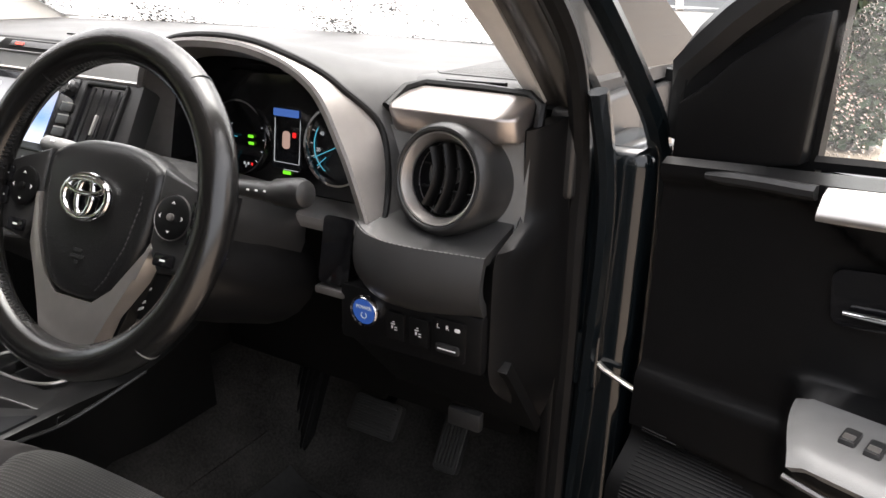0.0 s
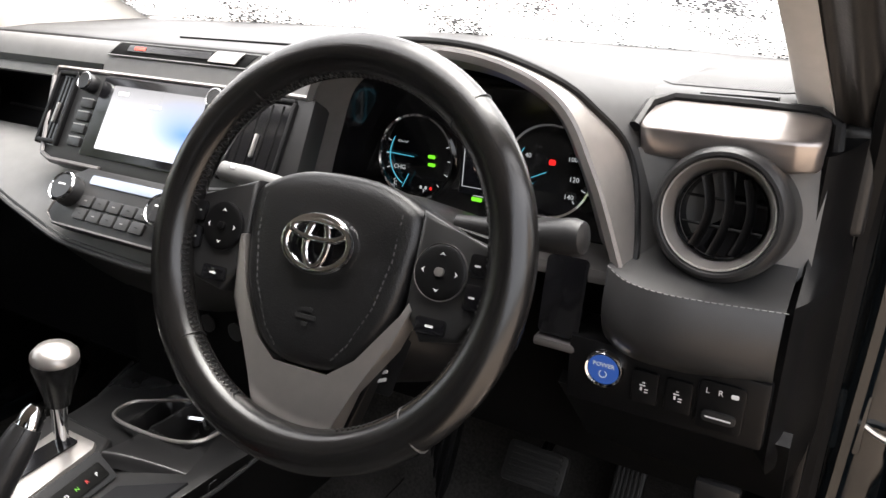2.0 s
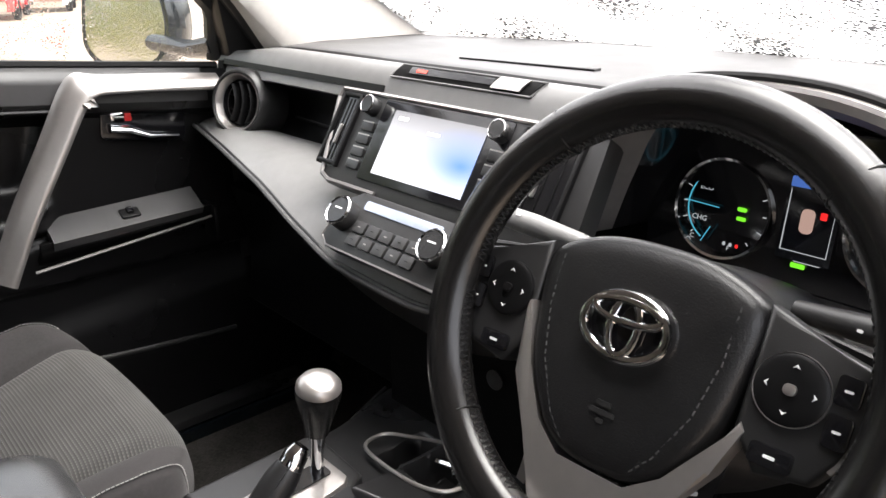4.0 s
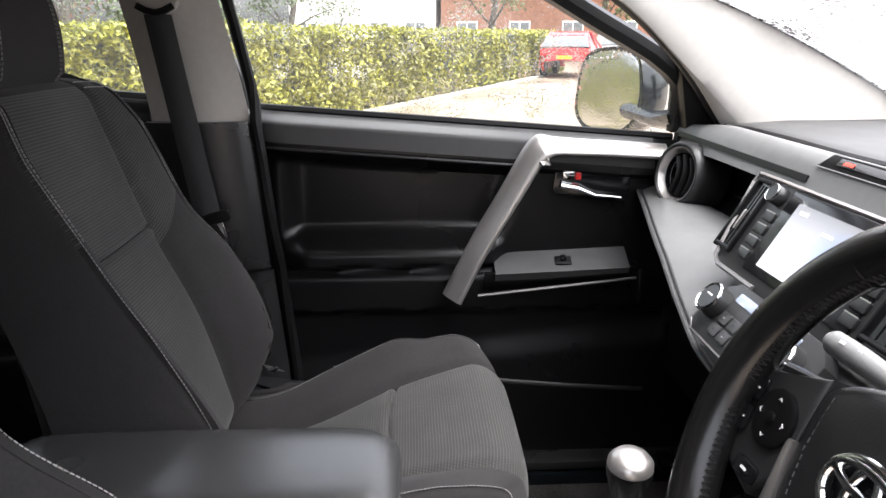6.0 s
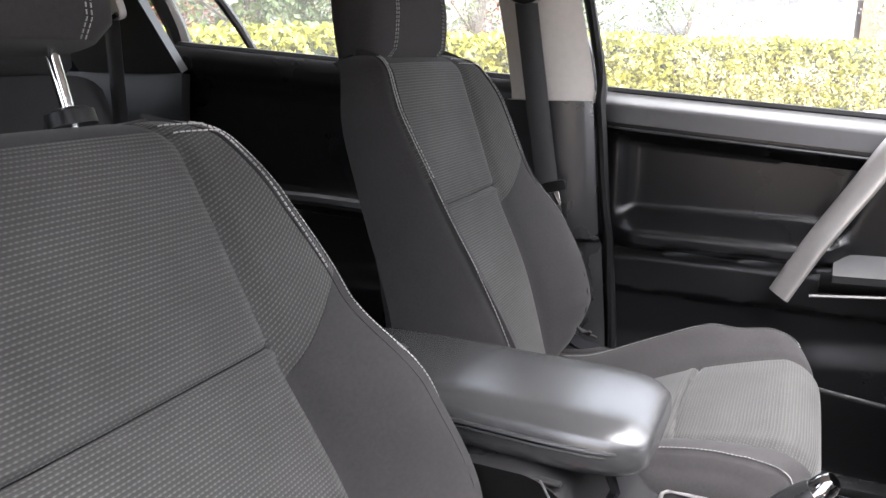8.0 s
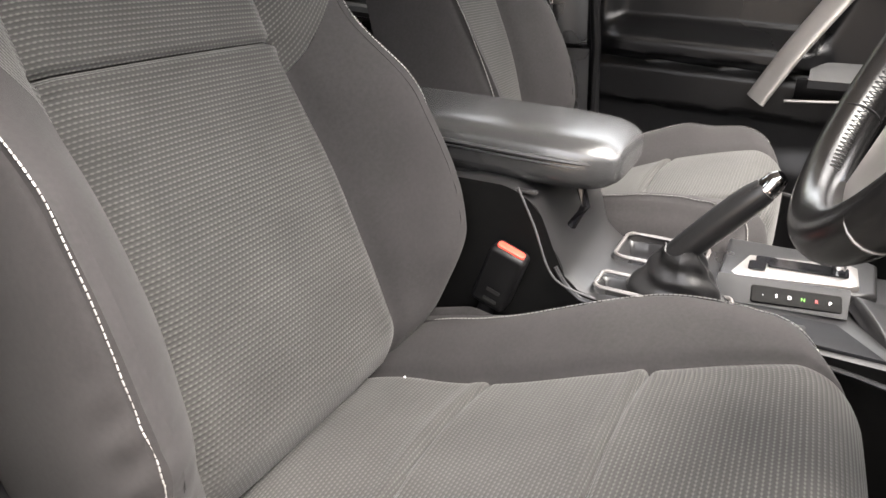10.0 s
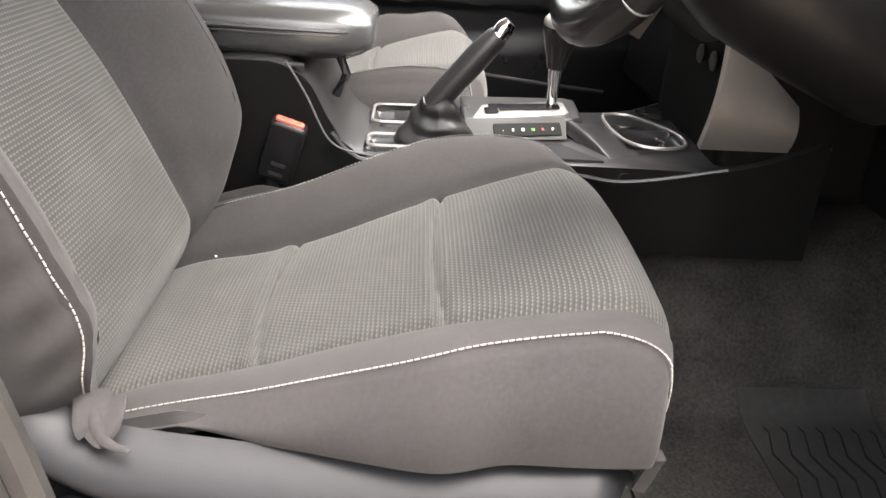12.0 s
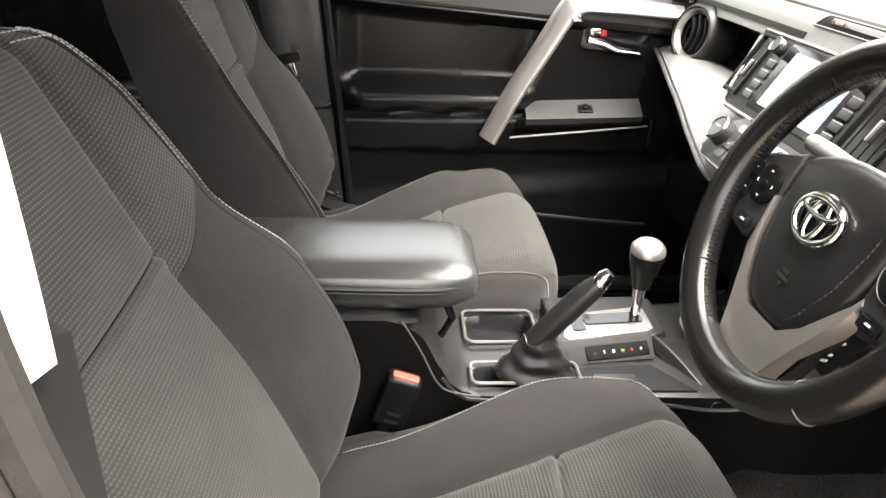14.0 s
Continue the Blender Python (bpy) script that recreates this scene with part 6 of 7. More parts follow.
def wing(u, v):
    """Sloping satin flank that climbs from the shelf to the cup holder."""
    x = 0.012 + 0.122 * u
    y0 = 0.520 + 0.055 * u
    y = y0 + (0.715 - y0) * v
    inner = curve1(v, (0, 0.763), (0.25, 0.757), (0.6, 0.752), (1, 0.752))
    outer = curve1(v, (0, 0.728), (0.5, 0.731), (1, 0.750))
    z = inner + (outer - inner) * u ** 1.6
    return V((x, y, z - 0.016 * (1 - smooth01(v / 0.05)) - 0.045 * well(x, 0.012, 0.0792) * well(y, 0.600, 0.682)))


sheet("console_wing", wing, 60, 80, CONSOLE, console, "satin black console wing", 0.006)
CUP = spline([(-0.051, 0.594, 0), (-0.058, 0.628, 0), (-0.030, 0.652, 0), (0.010, 0.676, 0), (0.045, 0.688, 0), (0.075, 0.680, 0), (0.089, 0.650, 0), (0.082, 0.614, 0), (0.050, 0.594, 0), (0.0, 0.588, 0)], 60, True)
cup = part("cup_holder", bm_prism([tuple(p.xy) for p in CUP][::-1], 0.003, Matrix.Translation((0, 0, 0.700)), 0.001), GLOSS, console, "open cup holder with a thin bright rim")
part("cup_rim", bm_tube([p + V((0, 0, 0.7555 - 0.06 * max(0, p.x - 0.02) - 0.02 * (p.y - 0.60))) for p in CUP], 0.0026, 8, True), SILVER, cup, "satin silver rim")
part("cup_clip", bm_tube([(0.020, 0.655, 0.742), (0.045, 0.660, 0.744), (0.060, 0.650, 0.743)], 0.004, 6), CHROME, cup, "bright cup clip")
sheet("console_cheek", lambda u, v: V((0.152 + 0.012 * math.sin(math.pi * v), 0.672 + 0.115 * u + 0.012 * v * (1 - u), 0.772 + 0.15 * v - 0.09 * u * v + 0.0 * u)), 12, 12, SILVER, console, "satin silver console side panel", 0.012)
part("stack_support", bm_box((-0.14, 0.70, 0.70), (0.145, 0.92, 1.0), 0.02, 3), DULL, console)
for k in range(2):
    part("socket", bm_lathe([(0.0, 0.0), (0.012, 0.0), (0.013, 0.003), (0.009, 0.005), (0.0, 0.004)], 18, frame_of((0.03 + 0.05 * k, 0.697, 0.87), (1, 0, 0), (0, 0, 1))), SOFT, console, "round power socket")

# gear lever
lever = thing("gear_lever", "black leather gear knob with a silver top on a chrome stem", "gear lever")
axis = [V((-0.031, 0.508, 0.762)), V((-0.028, 0.508, 0.80)), V((-0.024, 0.508, 0.83))]
part("stem", bm_tube(axis, [0.0075, 0.0085, 0.011], 16), CHROME, lever, "chrome stem")
KN = frame_of(axis[-1], (1, 0, 0.0), (0, 1, 0)) @ pose(0, 0, 0, 0, 9, 0)
part("knob", bm_lathe([(0.0, 0.0), (0.014, 0.0), (0.016, 0.012), (0.022, 0.035), (0.0265, 0.055), (0.026, 0.063)], 32, KN), RIMLEATHER, lever)
part("knob_top", bm_lathe([(0.026, 0.062), (0.0255, 0.069), (0.020, 0.076), (0.010, 0.0785), (0.0, 0.079)], 32, KN), SILVER, lever, "satin silver cap")
# handbrake
brake = thing("handbrake", "black leather handbrake lever with silver button and creased gaiter", "handbrake")
ax = spline([(0.076, 0.30, 0.755), (0.079, 0.335, 0.80), (0.083, 0.385, 0.862), (0.086, 0.41, 0.891)], 24)
part("grip", bm_tube(ax[6:], [0.0165 + 0.0025 * math.sin(math.pi * (k / 17) ** 1.3) - 0.003 * (k / 17) for k in range(18)], 16), LEATHER, brake, "black leather grip")
part("release_button", bm_tube([V((0.086, 0.41, 0.891)), V((0.087, 0.418, 0.902)), V((0.0875, 0.423, 0.908))], [0.013, 0.012, 0.008], 14), CHROME, brake, "bright release button")
part("stitching", bm_stitches([p + V((0.012, -0.008, 0.008)) for p in ax[7:]], 0.004, 0.002, 0.0008), SOFT, brake)


def gaiter(u, v):
    a = 2 * math.pi * u
    fold = 1 + 0.07 * math.sin(v * 15 + 2.6 * math.sin(a + 0.6)) + 0.07 * abs(math.sin(2.5 * a + 3 * v)) - 0.05 * math.sin(7 * a + 5 * v)
    c = V((0.078, 0.335 + 0.005 * v, 0.744)).lerp(ax[8], v)
    r = (0.0205 + 0.014 * (1 - v) ** 1.4) * fold
    return c + V((math.cos(a) * r * 0.95, math.sin(a) * (r + 0.025 * (1 - v)), 0.004 * math.sin(3 * a)))


sheet("gaiter", gaiter, 40, 24, LEATHER, brake, "creased black leather gaiter", 0.002)


# ---- doors ----
sill_z = lambda y: 1.222 - 0.080 * (y + 0.03)


def door_relief(y, z, deep=0.052, ahead=0.0):
    """How far the inner door panel stands into the car."""
    top = sill_z(y)
    lip = 0.085 - ahead * 0.052 * smooth01((y - 0.70) / 0.1)
    p = 0.028 * (1 - 0.6 * ahead * smooth01((y - 0.76) / 0.1)) * smooth01((z - (top - lip)) / 0.014) * (1 - 0.9 * smooth01((z - (top - 0.022 + 0.016 * ahead)) / (0.022 - 0.016 * ahead)))
    back = smooth01((y - 0.005) / 0.04) * smooth01((0.47 + 0.35 * (z - 1.0) - y) / 0.05)
    p -= 0.030 * smooth01((z - 0.955) / 0.03) * smooth01((top - 0.085 - z) / 0.015) * back
    p += 0.040 * smooth01((z - 0.895) / 0.02) * smooth01((0.965 - z) / 0.03) * smooth01((0.47 - y) / 0.06) * smooth01((y - 0.0) / 0.06)
    p += 0.012 * smooth01((0.895 - z) / 0.02) * smooth01((z - 0.80) / 0.01)
    p += deep * smooth01((0.80 - 0.10 * (0.9 - y) - z) / 0.07)
    p += ahead * 0.040 * smooth01((0.950 - z) / 0.012) * smooth01((z - 0.78) / 0.12) * smooth01((0.775 - y) / 0.03)
    p -= 0.02 * math.exp(-((y + 0.03) / 0.02) ** 2)
    return p


def build_front_door(s, m, label):
    """A front door about its closed place on side s, laid by m."""
    door = thing("door_1" if s > 0 else "door_2", label, "car door", "structure", "car doors")
    low = 0.052 if s > 0 else 0.015
    ahead = 1.0 if s > 0 else 0.0
    X = lambda y, z, out=0.0: m @ V((s * (0.765 - door_relief(y, z, low, ahead) - out), y, z))
    at = lambda x, y, z: m @ V((s * x, y, z))
    fl = s < 0

    def panel(u, v):
        y = -0.045 + (0.955 + 0.034 * ahead) * u
        return X(y, 0.455 + (sill_z(y) - 0.455) * v)
    sheet("inner_panel", panel, 80, 110, DOORBLACK if s < 0 else HARD, door, "black moulded inner panel", 0.012, not fl)
    if s < 0:
        sheet("sill_cap", lambda u, v: X(-0.03 + 0.78 * u, sill_z(-0.03 + 0.78 * u) - 0.058 * v + 0.001, 0.0025), 40, 14, CAPGREY, door, "grey upper door capping", 0.006, fl)
        part("cap_line", bm_tube([X(y, sill_z(y) - 0.068, 0.004) for y in [-0.02 + 0.5 * k / 12 for k in range(13)]], 0.003, 6), SOFT, door)
    sheet("outer_skin", lambda u, v: at(0.905 - 0.04 * (v - 0.5) ** 2 * 4, -0.06 + 1.03 * u, 0.36 + 0.78 * v), 20, 16, PAINT, door, "black painted outer skin", 0.01, fl)
    for pts in (((0.77, 0.915, 0.45), (0.77, 0.915, 1.14), (0.895, 0.965, 1.13), (0.895, 0.965, 0.40)), ((0.77, -0.05, 0.45), (0.895, -0.06, 0.40), (0.895, -0.06, 1.14), (0.77, -0.045, 1.22))):
        bm = bmesh.new()
        bm.faces.new([bm.verts.new(at(*p)) for p in pts])
        ext = bmesh.ops.extrude_face_region(bm, geom=bm.faces[:])
        bmesh.ops.translate(bm, verts=[g for g in ext["geom"] if isinstance(g, bmesh.types.BMVert)], vec=m.to_3x3() @ V((0, -0.012, 0)))
        part("door_edge", bm, PAINT, door)
    part("door_bottom", bm_tube([at(0.83, -0.05, 0.42), at(0.83, 0.93, 0.42)], 0.06, 8, False, 0.6), PAINT, door)
    # silver grab trim
    up = spline([(0, 0.347, 0.845), (0, 0.397, 0.947), (0, 0.462, 1.06), (0, 0.508, 1.138), (0, 0.535, 1.152), (0, 0.60, 1.150), (0, 0.68, 1.146), (0, 0.765, 1.140)], 50)

    def grab(u, v):
        t = u * 49
        i = min(int(t), 48)
        p = up[i].lerp(up[i + 1], t - i)
        d = (up[i + 1] - up[i]).normalized()
        nrm = V((0, -d.z, d.y))
        w = curve1(u, (0, 0.020), (0.35, 0.022), (0.5, 0.025), (0.62, 0.016), (1, 0.013))
        a = (v - 0.5) * 2
        deep = 0.766 - 0.052 - 0.007 * (1 - a ** 4) + 0.012 * a
        q = p + nrm * (w * a)
        return at(deep, q.y, q.z)
    sheet("grab_trim", grab, 60, 12, SILVER, door, "satin silver angular grab trim", 0.02, not fl)
    if s > 0:
        part("ledge_strip", bm_tube([X(y, sill_z(y) - 0.014, 0.002) for y in [0.892 - 0.115 * k / 10 for k in range(11)]], [0.004, 0.006] + [0.0075] * 9, 8), SOFT, door, "rounded black ledge strip")
    # handle recess and lever
    part("handle_recess", bm_prism([(q[0], q[1]) for q in rounded(0.155, 0.058, 0.012, 4)], 0.006, m @ frame_of((s * 0.762, 0.632 + 0.044 * ahead, 1.068 - 0.016 * ahead), (0, -s, 0.14 * s), (0, 0, 1)), 0.002), GLOSS, door, "dark handle recess")
    part("door_handle", bm_tube([at(0.748, y, z) for y, z in ((0.566, 1.072), (0.60, 1.066), (0.635 + 0.03 * ahead, 1.050 - 0.012 * ahead), (0.69 + 0.046 * ahead, 1.044 - 0.012 * ahead))], [0.013, 0.012, 0.008, 0.005], 12, False, 0.6), CHROME, door, "chrome door release lever")
    part("lock_knob", bm_box((-0.012, -0.008, 0.0), (0.012, 0.008, 0.01), 0.003), CHROME, door, "lock knob").data.transform(m @ frame_of((s * 0.757, 0.583, 1.089), (0, -s, 0), (0, 0, 1)))
    part("lock_marker", bm_box((-0.006, -0.008, 0.0), (0.006, 0.008, 0.009), 0.002), REDPLASTIC, door, "red lock marker").data.transform(m @ frame_of((s * 0.757, 0.602, 1.088), (0, -s, 0), (0, 0, 1)))
    # armrest with window switch
    lift = 0.0 if s < 0 else 0.026
    rest_in = lambda y: 0.712 if s < 0 else 0.632 - 0.06 * (0.73 - y) * (0.73 > y)

    def rest(u, v):
        if s > 0:
            y = 0.40 + (0.357 - 0.030 * v ** 1.5) * u
            bend = smooth01((v - 0.82) / 0.18)
            return at(0.732 - (0.732 - rest_in(y)) * v, y, 0.942 - 0.004 * v - 0.010 * bend ** 2 - 0.006 * smooth01((u - 0.96) / 0.04))
        y = 0.435 + 0.272 * u
        x = 0.792 - (0.792 - rest_in(y)) * v
        return at(x, y, 0.936 + lift + 0.010 * u - 0.040 * v ** 1.3)
    sheet("armrest", rest, 24, 10, CAPGREY if s < 0 else GREYPAD, door, "grey armrest top", 0.02, fl)
    sheet("armrest_side", lambda u, v: at(rest_in(0.415 + 0.32 * u) + 0.006 + 0.04 * v * v, 0.415 + (0.32 if s < 0 else 0.308) * u, (0.896 if s < 0 else 0.888) + lift + 0.010 * u - 0.05 * v), 24, 8, HARD, door, "", 0.01, fl)
    s < 0 and part("armrest_end", bm_box((-0.04, -0.012, -0.07), (0.04, 0.0, 0.0), 0.004), HARD, door).data.transform(m @ Matrix.Translation((s * (0.745 if s < 0 else 0.700), 0.735 if s < 0 else 0.722, 0.905 + lift)))
    part("armrest_line", bm_tube([at(rest_in(0.40 + 0.33 * k / 12) + 0.006, 0.40 + 0.33 * k / 12, (0.850 if s < 0 else 0.846) + lift + (0.033 if s < 0 else 0.036) * k / 12) for k in range(13)], 0.003, 6), DARKSILVER, door, "thin silver line under the armrest")
    spots = ((0.575, 0.735),) if s < 0 else ((0.694, 0.688), (0.672, 0.684), (0.636, 0.688), (0.614, 0.684))
    for y, x in spots:
        sw = part("window_switch", bm_box((-0.019, -0.010, -0.001), (0.019, 0.010, 0.004), 0.003) if s > 0 else bm_box((-0.012, -0.017, 0), (0.012, 0.017, 0.004), 0.003), HARD, door, "window switch")
        tip = pose(0, 0, 0, 0, 27 if s < 0 else 0, 0)
        sw.data.transform(m @ Matrix.Translation((s * x, y, (0.9155 if s < 0 else 0.9085) + lift)) @ tip)
        tab = part("switch_tab", bm_box((-0.013, -0.0075, 0), (0.013, 0.0075, 0.008), 0.003) if s > 0 else bm_box((-0.009, -0.006, 0), (0.006, 0.006, 0.008), 0.003), DASHSOFT if s > 0 else GLOSS, sw)
        if s > 0:
            part("switch_mark", bm_box((-0.010, -0.005, 0.0078), (-0.001, 0.005, 0.0088), 0.001), SILVER, sw, "bright switch mark").data.transform(m @ Matrix.Translation((s * x, y, 0.911 + lift)))
        tab.data.transform(m @ Matrix.Translation((s * x, y, (0.9175 if s < 0 else 0.911) + lift)) @ tip)
    # pocket and speaker
    part("pocket_lip", bm_tube(spline([at(0.70, 0.10, 0.675), at(0.69, 0.30, 0.69), at(0.69, 0.50, 0.69), at(0.71, 0.72, 0.688)] if s > 0 else [at(0.735, 0.10, 0.690), at(0.725, 0.30, 0.678), at(0.725, 0.45, 0.658), at(0.73, 0.60, 0.640), at(0.74, 0.76, 0.623)], 30), 0.007 if s > 0 else 0.005, 8), SOFT, door, "door pocket lip")
    bm = bmesh.new()
    for k in range(79 if s > 0 else 0):
        z = 0.52 + 0.0038 * k
        y1 = 0.925
        y0 = max(0.62, 0.922 - (0.821 - z) / 0.29)
        if y0 < y1 - 0.02:
            piece = bm_tube([(s * (0.765 - door_relief(y0 + (y1 - y0) * q / 5, z, low, ahead) - 0.001), y0 + (y1 - y0) * q / 5, z) for q in range(6)], 0.0012, 4)
            tmp = bpy.data.meshes.new("grille_tmp")
            piece.to_mesh(tmp)
            bm.from_mesh(tmp)
            bpy.data.meshes.remove(tmp)
            piece.free()
    bm.transform(m)
    s > 0 and part("speaker_grille", bm, HARD, door, "ribbed black speaker grille")
    # window frame, sail panel, glass
    fy = lambda v: curve1(v, (0, 0.80), (0.25, 0.795), (0.36, 0.76), (0.6, 0.60), (0.85, 0.42), (1, 0.22)) if s < 0 else curve1(v, (0, 0.806), (0.38, 0.80), (0.5, 0.735), (0.7, 0.63), (0.85, 0.52), (1, 0.38))
    ry = lambda v: -0.035 - 0.10 * v
    gx = lambda v: 0.815 - 0.15 * v ** 1.4
    gz = lambda y, v: sill_z(y) * (1 - v) + 1.515 * v
    fr_y = fy if s < 0 else lambda v: curve1(v, (0, 0.935), (0.21, 0.930), (0.31, 0.895), (0.42, 0.845), (0.7, 0.66), (0.85, 0.55), (1, 0.40))
    frame_pts = [at(gx(k / 14) + 0.01, fr_y(k / 14) + 0.02, gz(fr_y(k / 14), k / 14) + 0.012) for k in range(15)] + [at(gx(1) + 0.01, ry(1), 1.527)]
    part("window_frame", bm_tube(frame_pts, 0.022, 8), SOFT, door, "black window frame")
    part("window_frame", bm_tube([at(gx(k / 6) + 0.008, ry(k / 6) - 0.02, gz(ry(k / 6), k / 6)) for k in range(7)], 0.02, 8), SOFT, door)
    part("window_seal", bm_tube([at(0.792, y, sill_z(y) + 0.003) for y in (-0.04, 0.2, 0.5, 0.80)], 0.008, 6), RUBBER, door, "black window seal")
    sail = [(0.765, 0.806, sill_z(0.806) + 0.003), (0.768, 0.85, sill_z(0.85) - 0.004), (0.768, 0.942, sill_z(0.94) - 0.004), (0.772, 0.945, 1.20), (0.772, 0.914, 1.225), (0.768, 0.889, 1.25), (0.764, 0.827, 1.297), (0.766, 0.802, 1.304)] if s > 0 else [(0.765, 0.822, sill_z(0.785)), (0.765, 0.945, sill_z(0.91) - 0.02), (0.765, 0.94, sill_z(0.9) + 0.085), (0.75, 0.86, 1.30), (0.735, 0.80, 1.355), (0.745, 0.79, 1.30)]
    bm = bmesh.new()
    fc = bm.faces.new([bm.verts.new(at(*q)) for q in sail])
    ext = bmesh.ops.extrude_face_region(bm, geom=[fc])
    bmesh.ops.translate(bm, verts=[g for g in ext["geom"] if isinstance(g, bmesh.types.BMVert)], vec=m.to_3x3() @ V((s * 0.05, 0, 0)))
    soften(bm, 0.006)
    if s > 0:
        back = [(0.792, 0.80, 1.14), (0.792, 0.948, 1.12), (0.792, 0.948, 1.24), (0.79, 0.90, 1.285), (0.786, 0.85, 1.325), (0.784, 0.795, 1.345)]
        gus = bmesh.new()
        ext = bmesh.ops.extrude_face_region(gus, geom=[gus.faces.new([gus.verts.new(at(*q)) for q in back])])
        bmesh.ops.translate(gus, verts=[g for g in ext["geom"] if isinstance(g, bmesh.types.BMVert)], vec=m.to_3x3() @ V((0.02, 0, 0)))
        part("frame_gusset", gus, RUBBER, door)
    part("sail_panel", bm, HARD, door, "black triangular mirror panel")
    g = sheet("window_pane", lambda u, v: at(gx(v), ry(v) + (fy(v) - ry(v)) * u, gz(ry(v) + (fy(v) - ry(v)) * u, v)), 16, 12, SIDEGLASS, door, "rain-wet window pane")
    g.visible_shadow = False
    return door


HINGE = (0.85, 0.97)
OPEN = Matrix.Translation((*HINGE, 0)) @ pose(0, 0, 0, 0, 0, 76) @ Matrix.Translation((-HINGE[0], -HINGE[1], 0))
open_door = build_front_door(1, OPEN, "black front door standing wide open on its hinges")
shut_door = build_front_door(-1, Matrix(), "shut black front door with silver grab trim and rain-wet window")

# passenger side mirror
mirror = thing("door_mirror", "wet exterior door mirror reflecting the hedge", "mirror")
MM = frame_of((-1.075, 0.735, 1.228), (0.92, 0.38, 0.0), (0.0, 0.05, 1)) @ Matrix.Diagonal((1.2, 1.12, 1.1, 1))
shell = [tuple(p.xy) for p in spline([(-0.105, -0.02, 0), (-0.085, 0.065, 0), (-0.02, 0.092, 0), (0.075, 0.085, 0), (0.105, 0.03, 0), (0.10, -0.04, 0), (0.05, -0.082, 0), (-0.05, -0.085, 0), (-0.095, -0.062, 0)], 40, True)]
bm = bmesh.new()
prev = None
for sc, z in ((0.90, -0.002), (1.0, 0.0), (1.02, -0.03), (0.9, -0.075), (0.55, -0.11), (0.1, -0.12)):
    cur = [bm.verts.new((p[0] * sc, p[1] * sc, z)) for p in shell]
    if prev:
        for i in range(40):
            bm.faces.new((prev[i], prev[(i + 1) % 40], cur[(i + 1) % 40], cur[i]))
    prev = cur
bm.faces.new(prev)
bm.transform(MM)
part("housing", bm, PAINT, mirror, "black mirror housing")
MIRROR = surface("wet_mirror_glass", (0.8, 0.82, 0.82), 0.06, 1.0, 0.1, 300, 0.6, 240, 0.5, 60, 0.05)
part("mirror_glass", bm_prism([(p[0] * 0.91, p[1] * 0.91) for p in shell], 0.003, MM @ Matrix.Translation((0, 0, -0.003)), 0.001), MIRROR, mirror, "rain-wet mirror glass")
part("mirror_arm", bm_tube([(-0.82, 0.83, 1.19), (-0.90, 0.81, 1.18), (-1.0, 0.77, 1.19)], [0.04, 0.032, 0.03], 10, False, 0.6), PAINT, mirror)


def build_rear_door(s, label):
    door = thing("door_3" if s > 0 else "door_4", label, "car door", "structure", "car doors")
    at = lambda x, y, z: V((s * x, y, z))
    rz = lambda y: 1.245 - 0.08 * (y + 0.24)

    def relief(y, z):
        p = 0.02 * smooth01((z - (rz(y) - 0.09)) / 0.02) * (1 - 0.8 * smooth01((z - (rz(y) - 0.02)) / 0.02))
        p += 0.05 * smooth01((z - 0.90) / 0.02) * smooth01((0.97 - z) / 0.03) + 0.04 * smooth01((0.78 - z) / 0.05)
        return p
    sheet("inner_panel", lambda u, v: (lambda y: at(0.755 - relief(y, 0.5 + (rz(y) - 0.5) * v), y, 0.5 + (rz(y) - 0.5) * v))(-1.24 + 1.02 * u), 40, 50, DOORBLACK, door, "black moulded inner panel", 0.012, s > 0)
    sheet("outer_skin", lambda u, v: at(0.90, -1.25 + 1.18 * u, 0.36 + 0.85 * v), 8, 8, PAINT, door, "", 0.01, s < 0)
    part("grab_handle", bm_tube([at(0.70, -0.9, 0.95), at(0.69, -0.7, 0.95), at(0.70, -0.5, 0.94)], 0.016, 8), SOFT, door)
    gx = lambda v: 0.80 - 0.14 * v ** 1.3
    g = sheet("window_pane", lambda u, v: at(gx(v), -1.20 + 0.97 * u - 0.06 * u * v, rz(-1.20 + 0.97 * u) * (1 - v) + 1.525 * v), 14, 10, SIDEGLASS, door, "rain-wet window pane")
    g.visible_shadow = False
    part("window_divider", bm_tube([at(gx(k / 4) - 0.005, -0.955 - 0.085 * k / 4, rz(-0.955) + (1.53 - rz(-0.955)) * k / 4) for k in range(5)], 0.012, 8), SOFT, door, "black window divider bar")
    part("window_frame", bm_tube([at(gx(k / 4), -1.205 + 0.01 * k / 4, rz(-1.15) + (1.53 - rz(-1.15)) * k / 4) for k in range(5)] + [at(0.66, -0.25, 1.53)], 0.028, 8), SOFT, door)
    part("window_seal", bm_tube([at(0.775, -1.2, rz(-1.2) + 0.002), at(0.775, -0.2, rz(-0.2) + 0.002)], 0.009, 6), RUBBER, door)
    return door


build_rear_door(-1, "shut black rear car door with a divided rain-wet window")
build_rear_door(1, "shut black rear car door behind the driver's pillar")

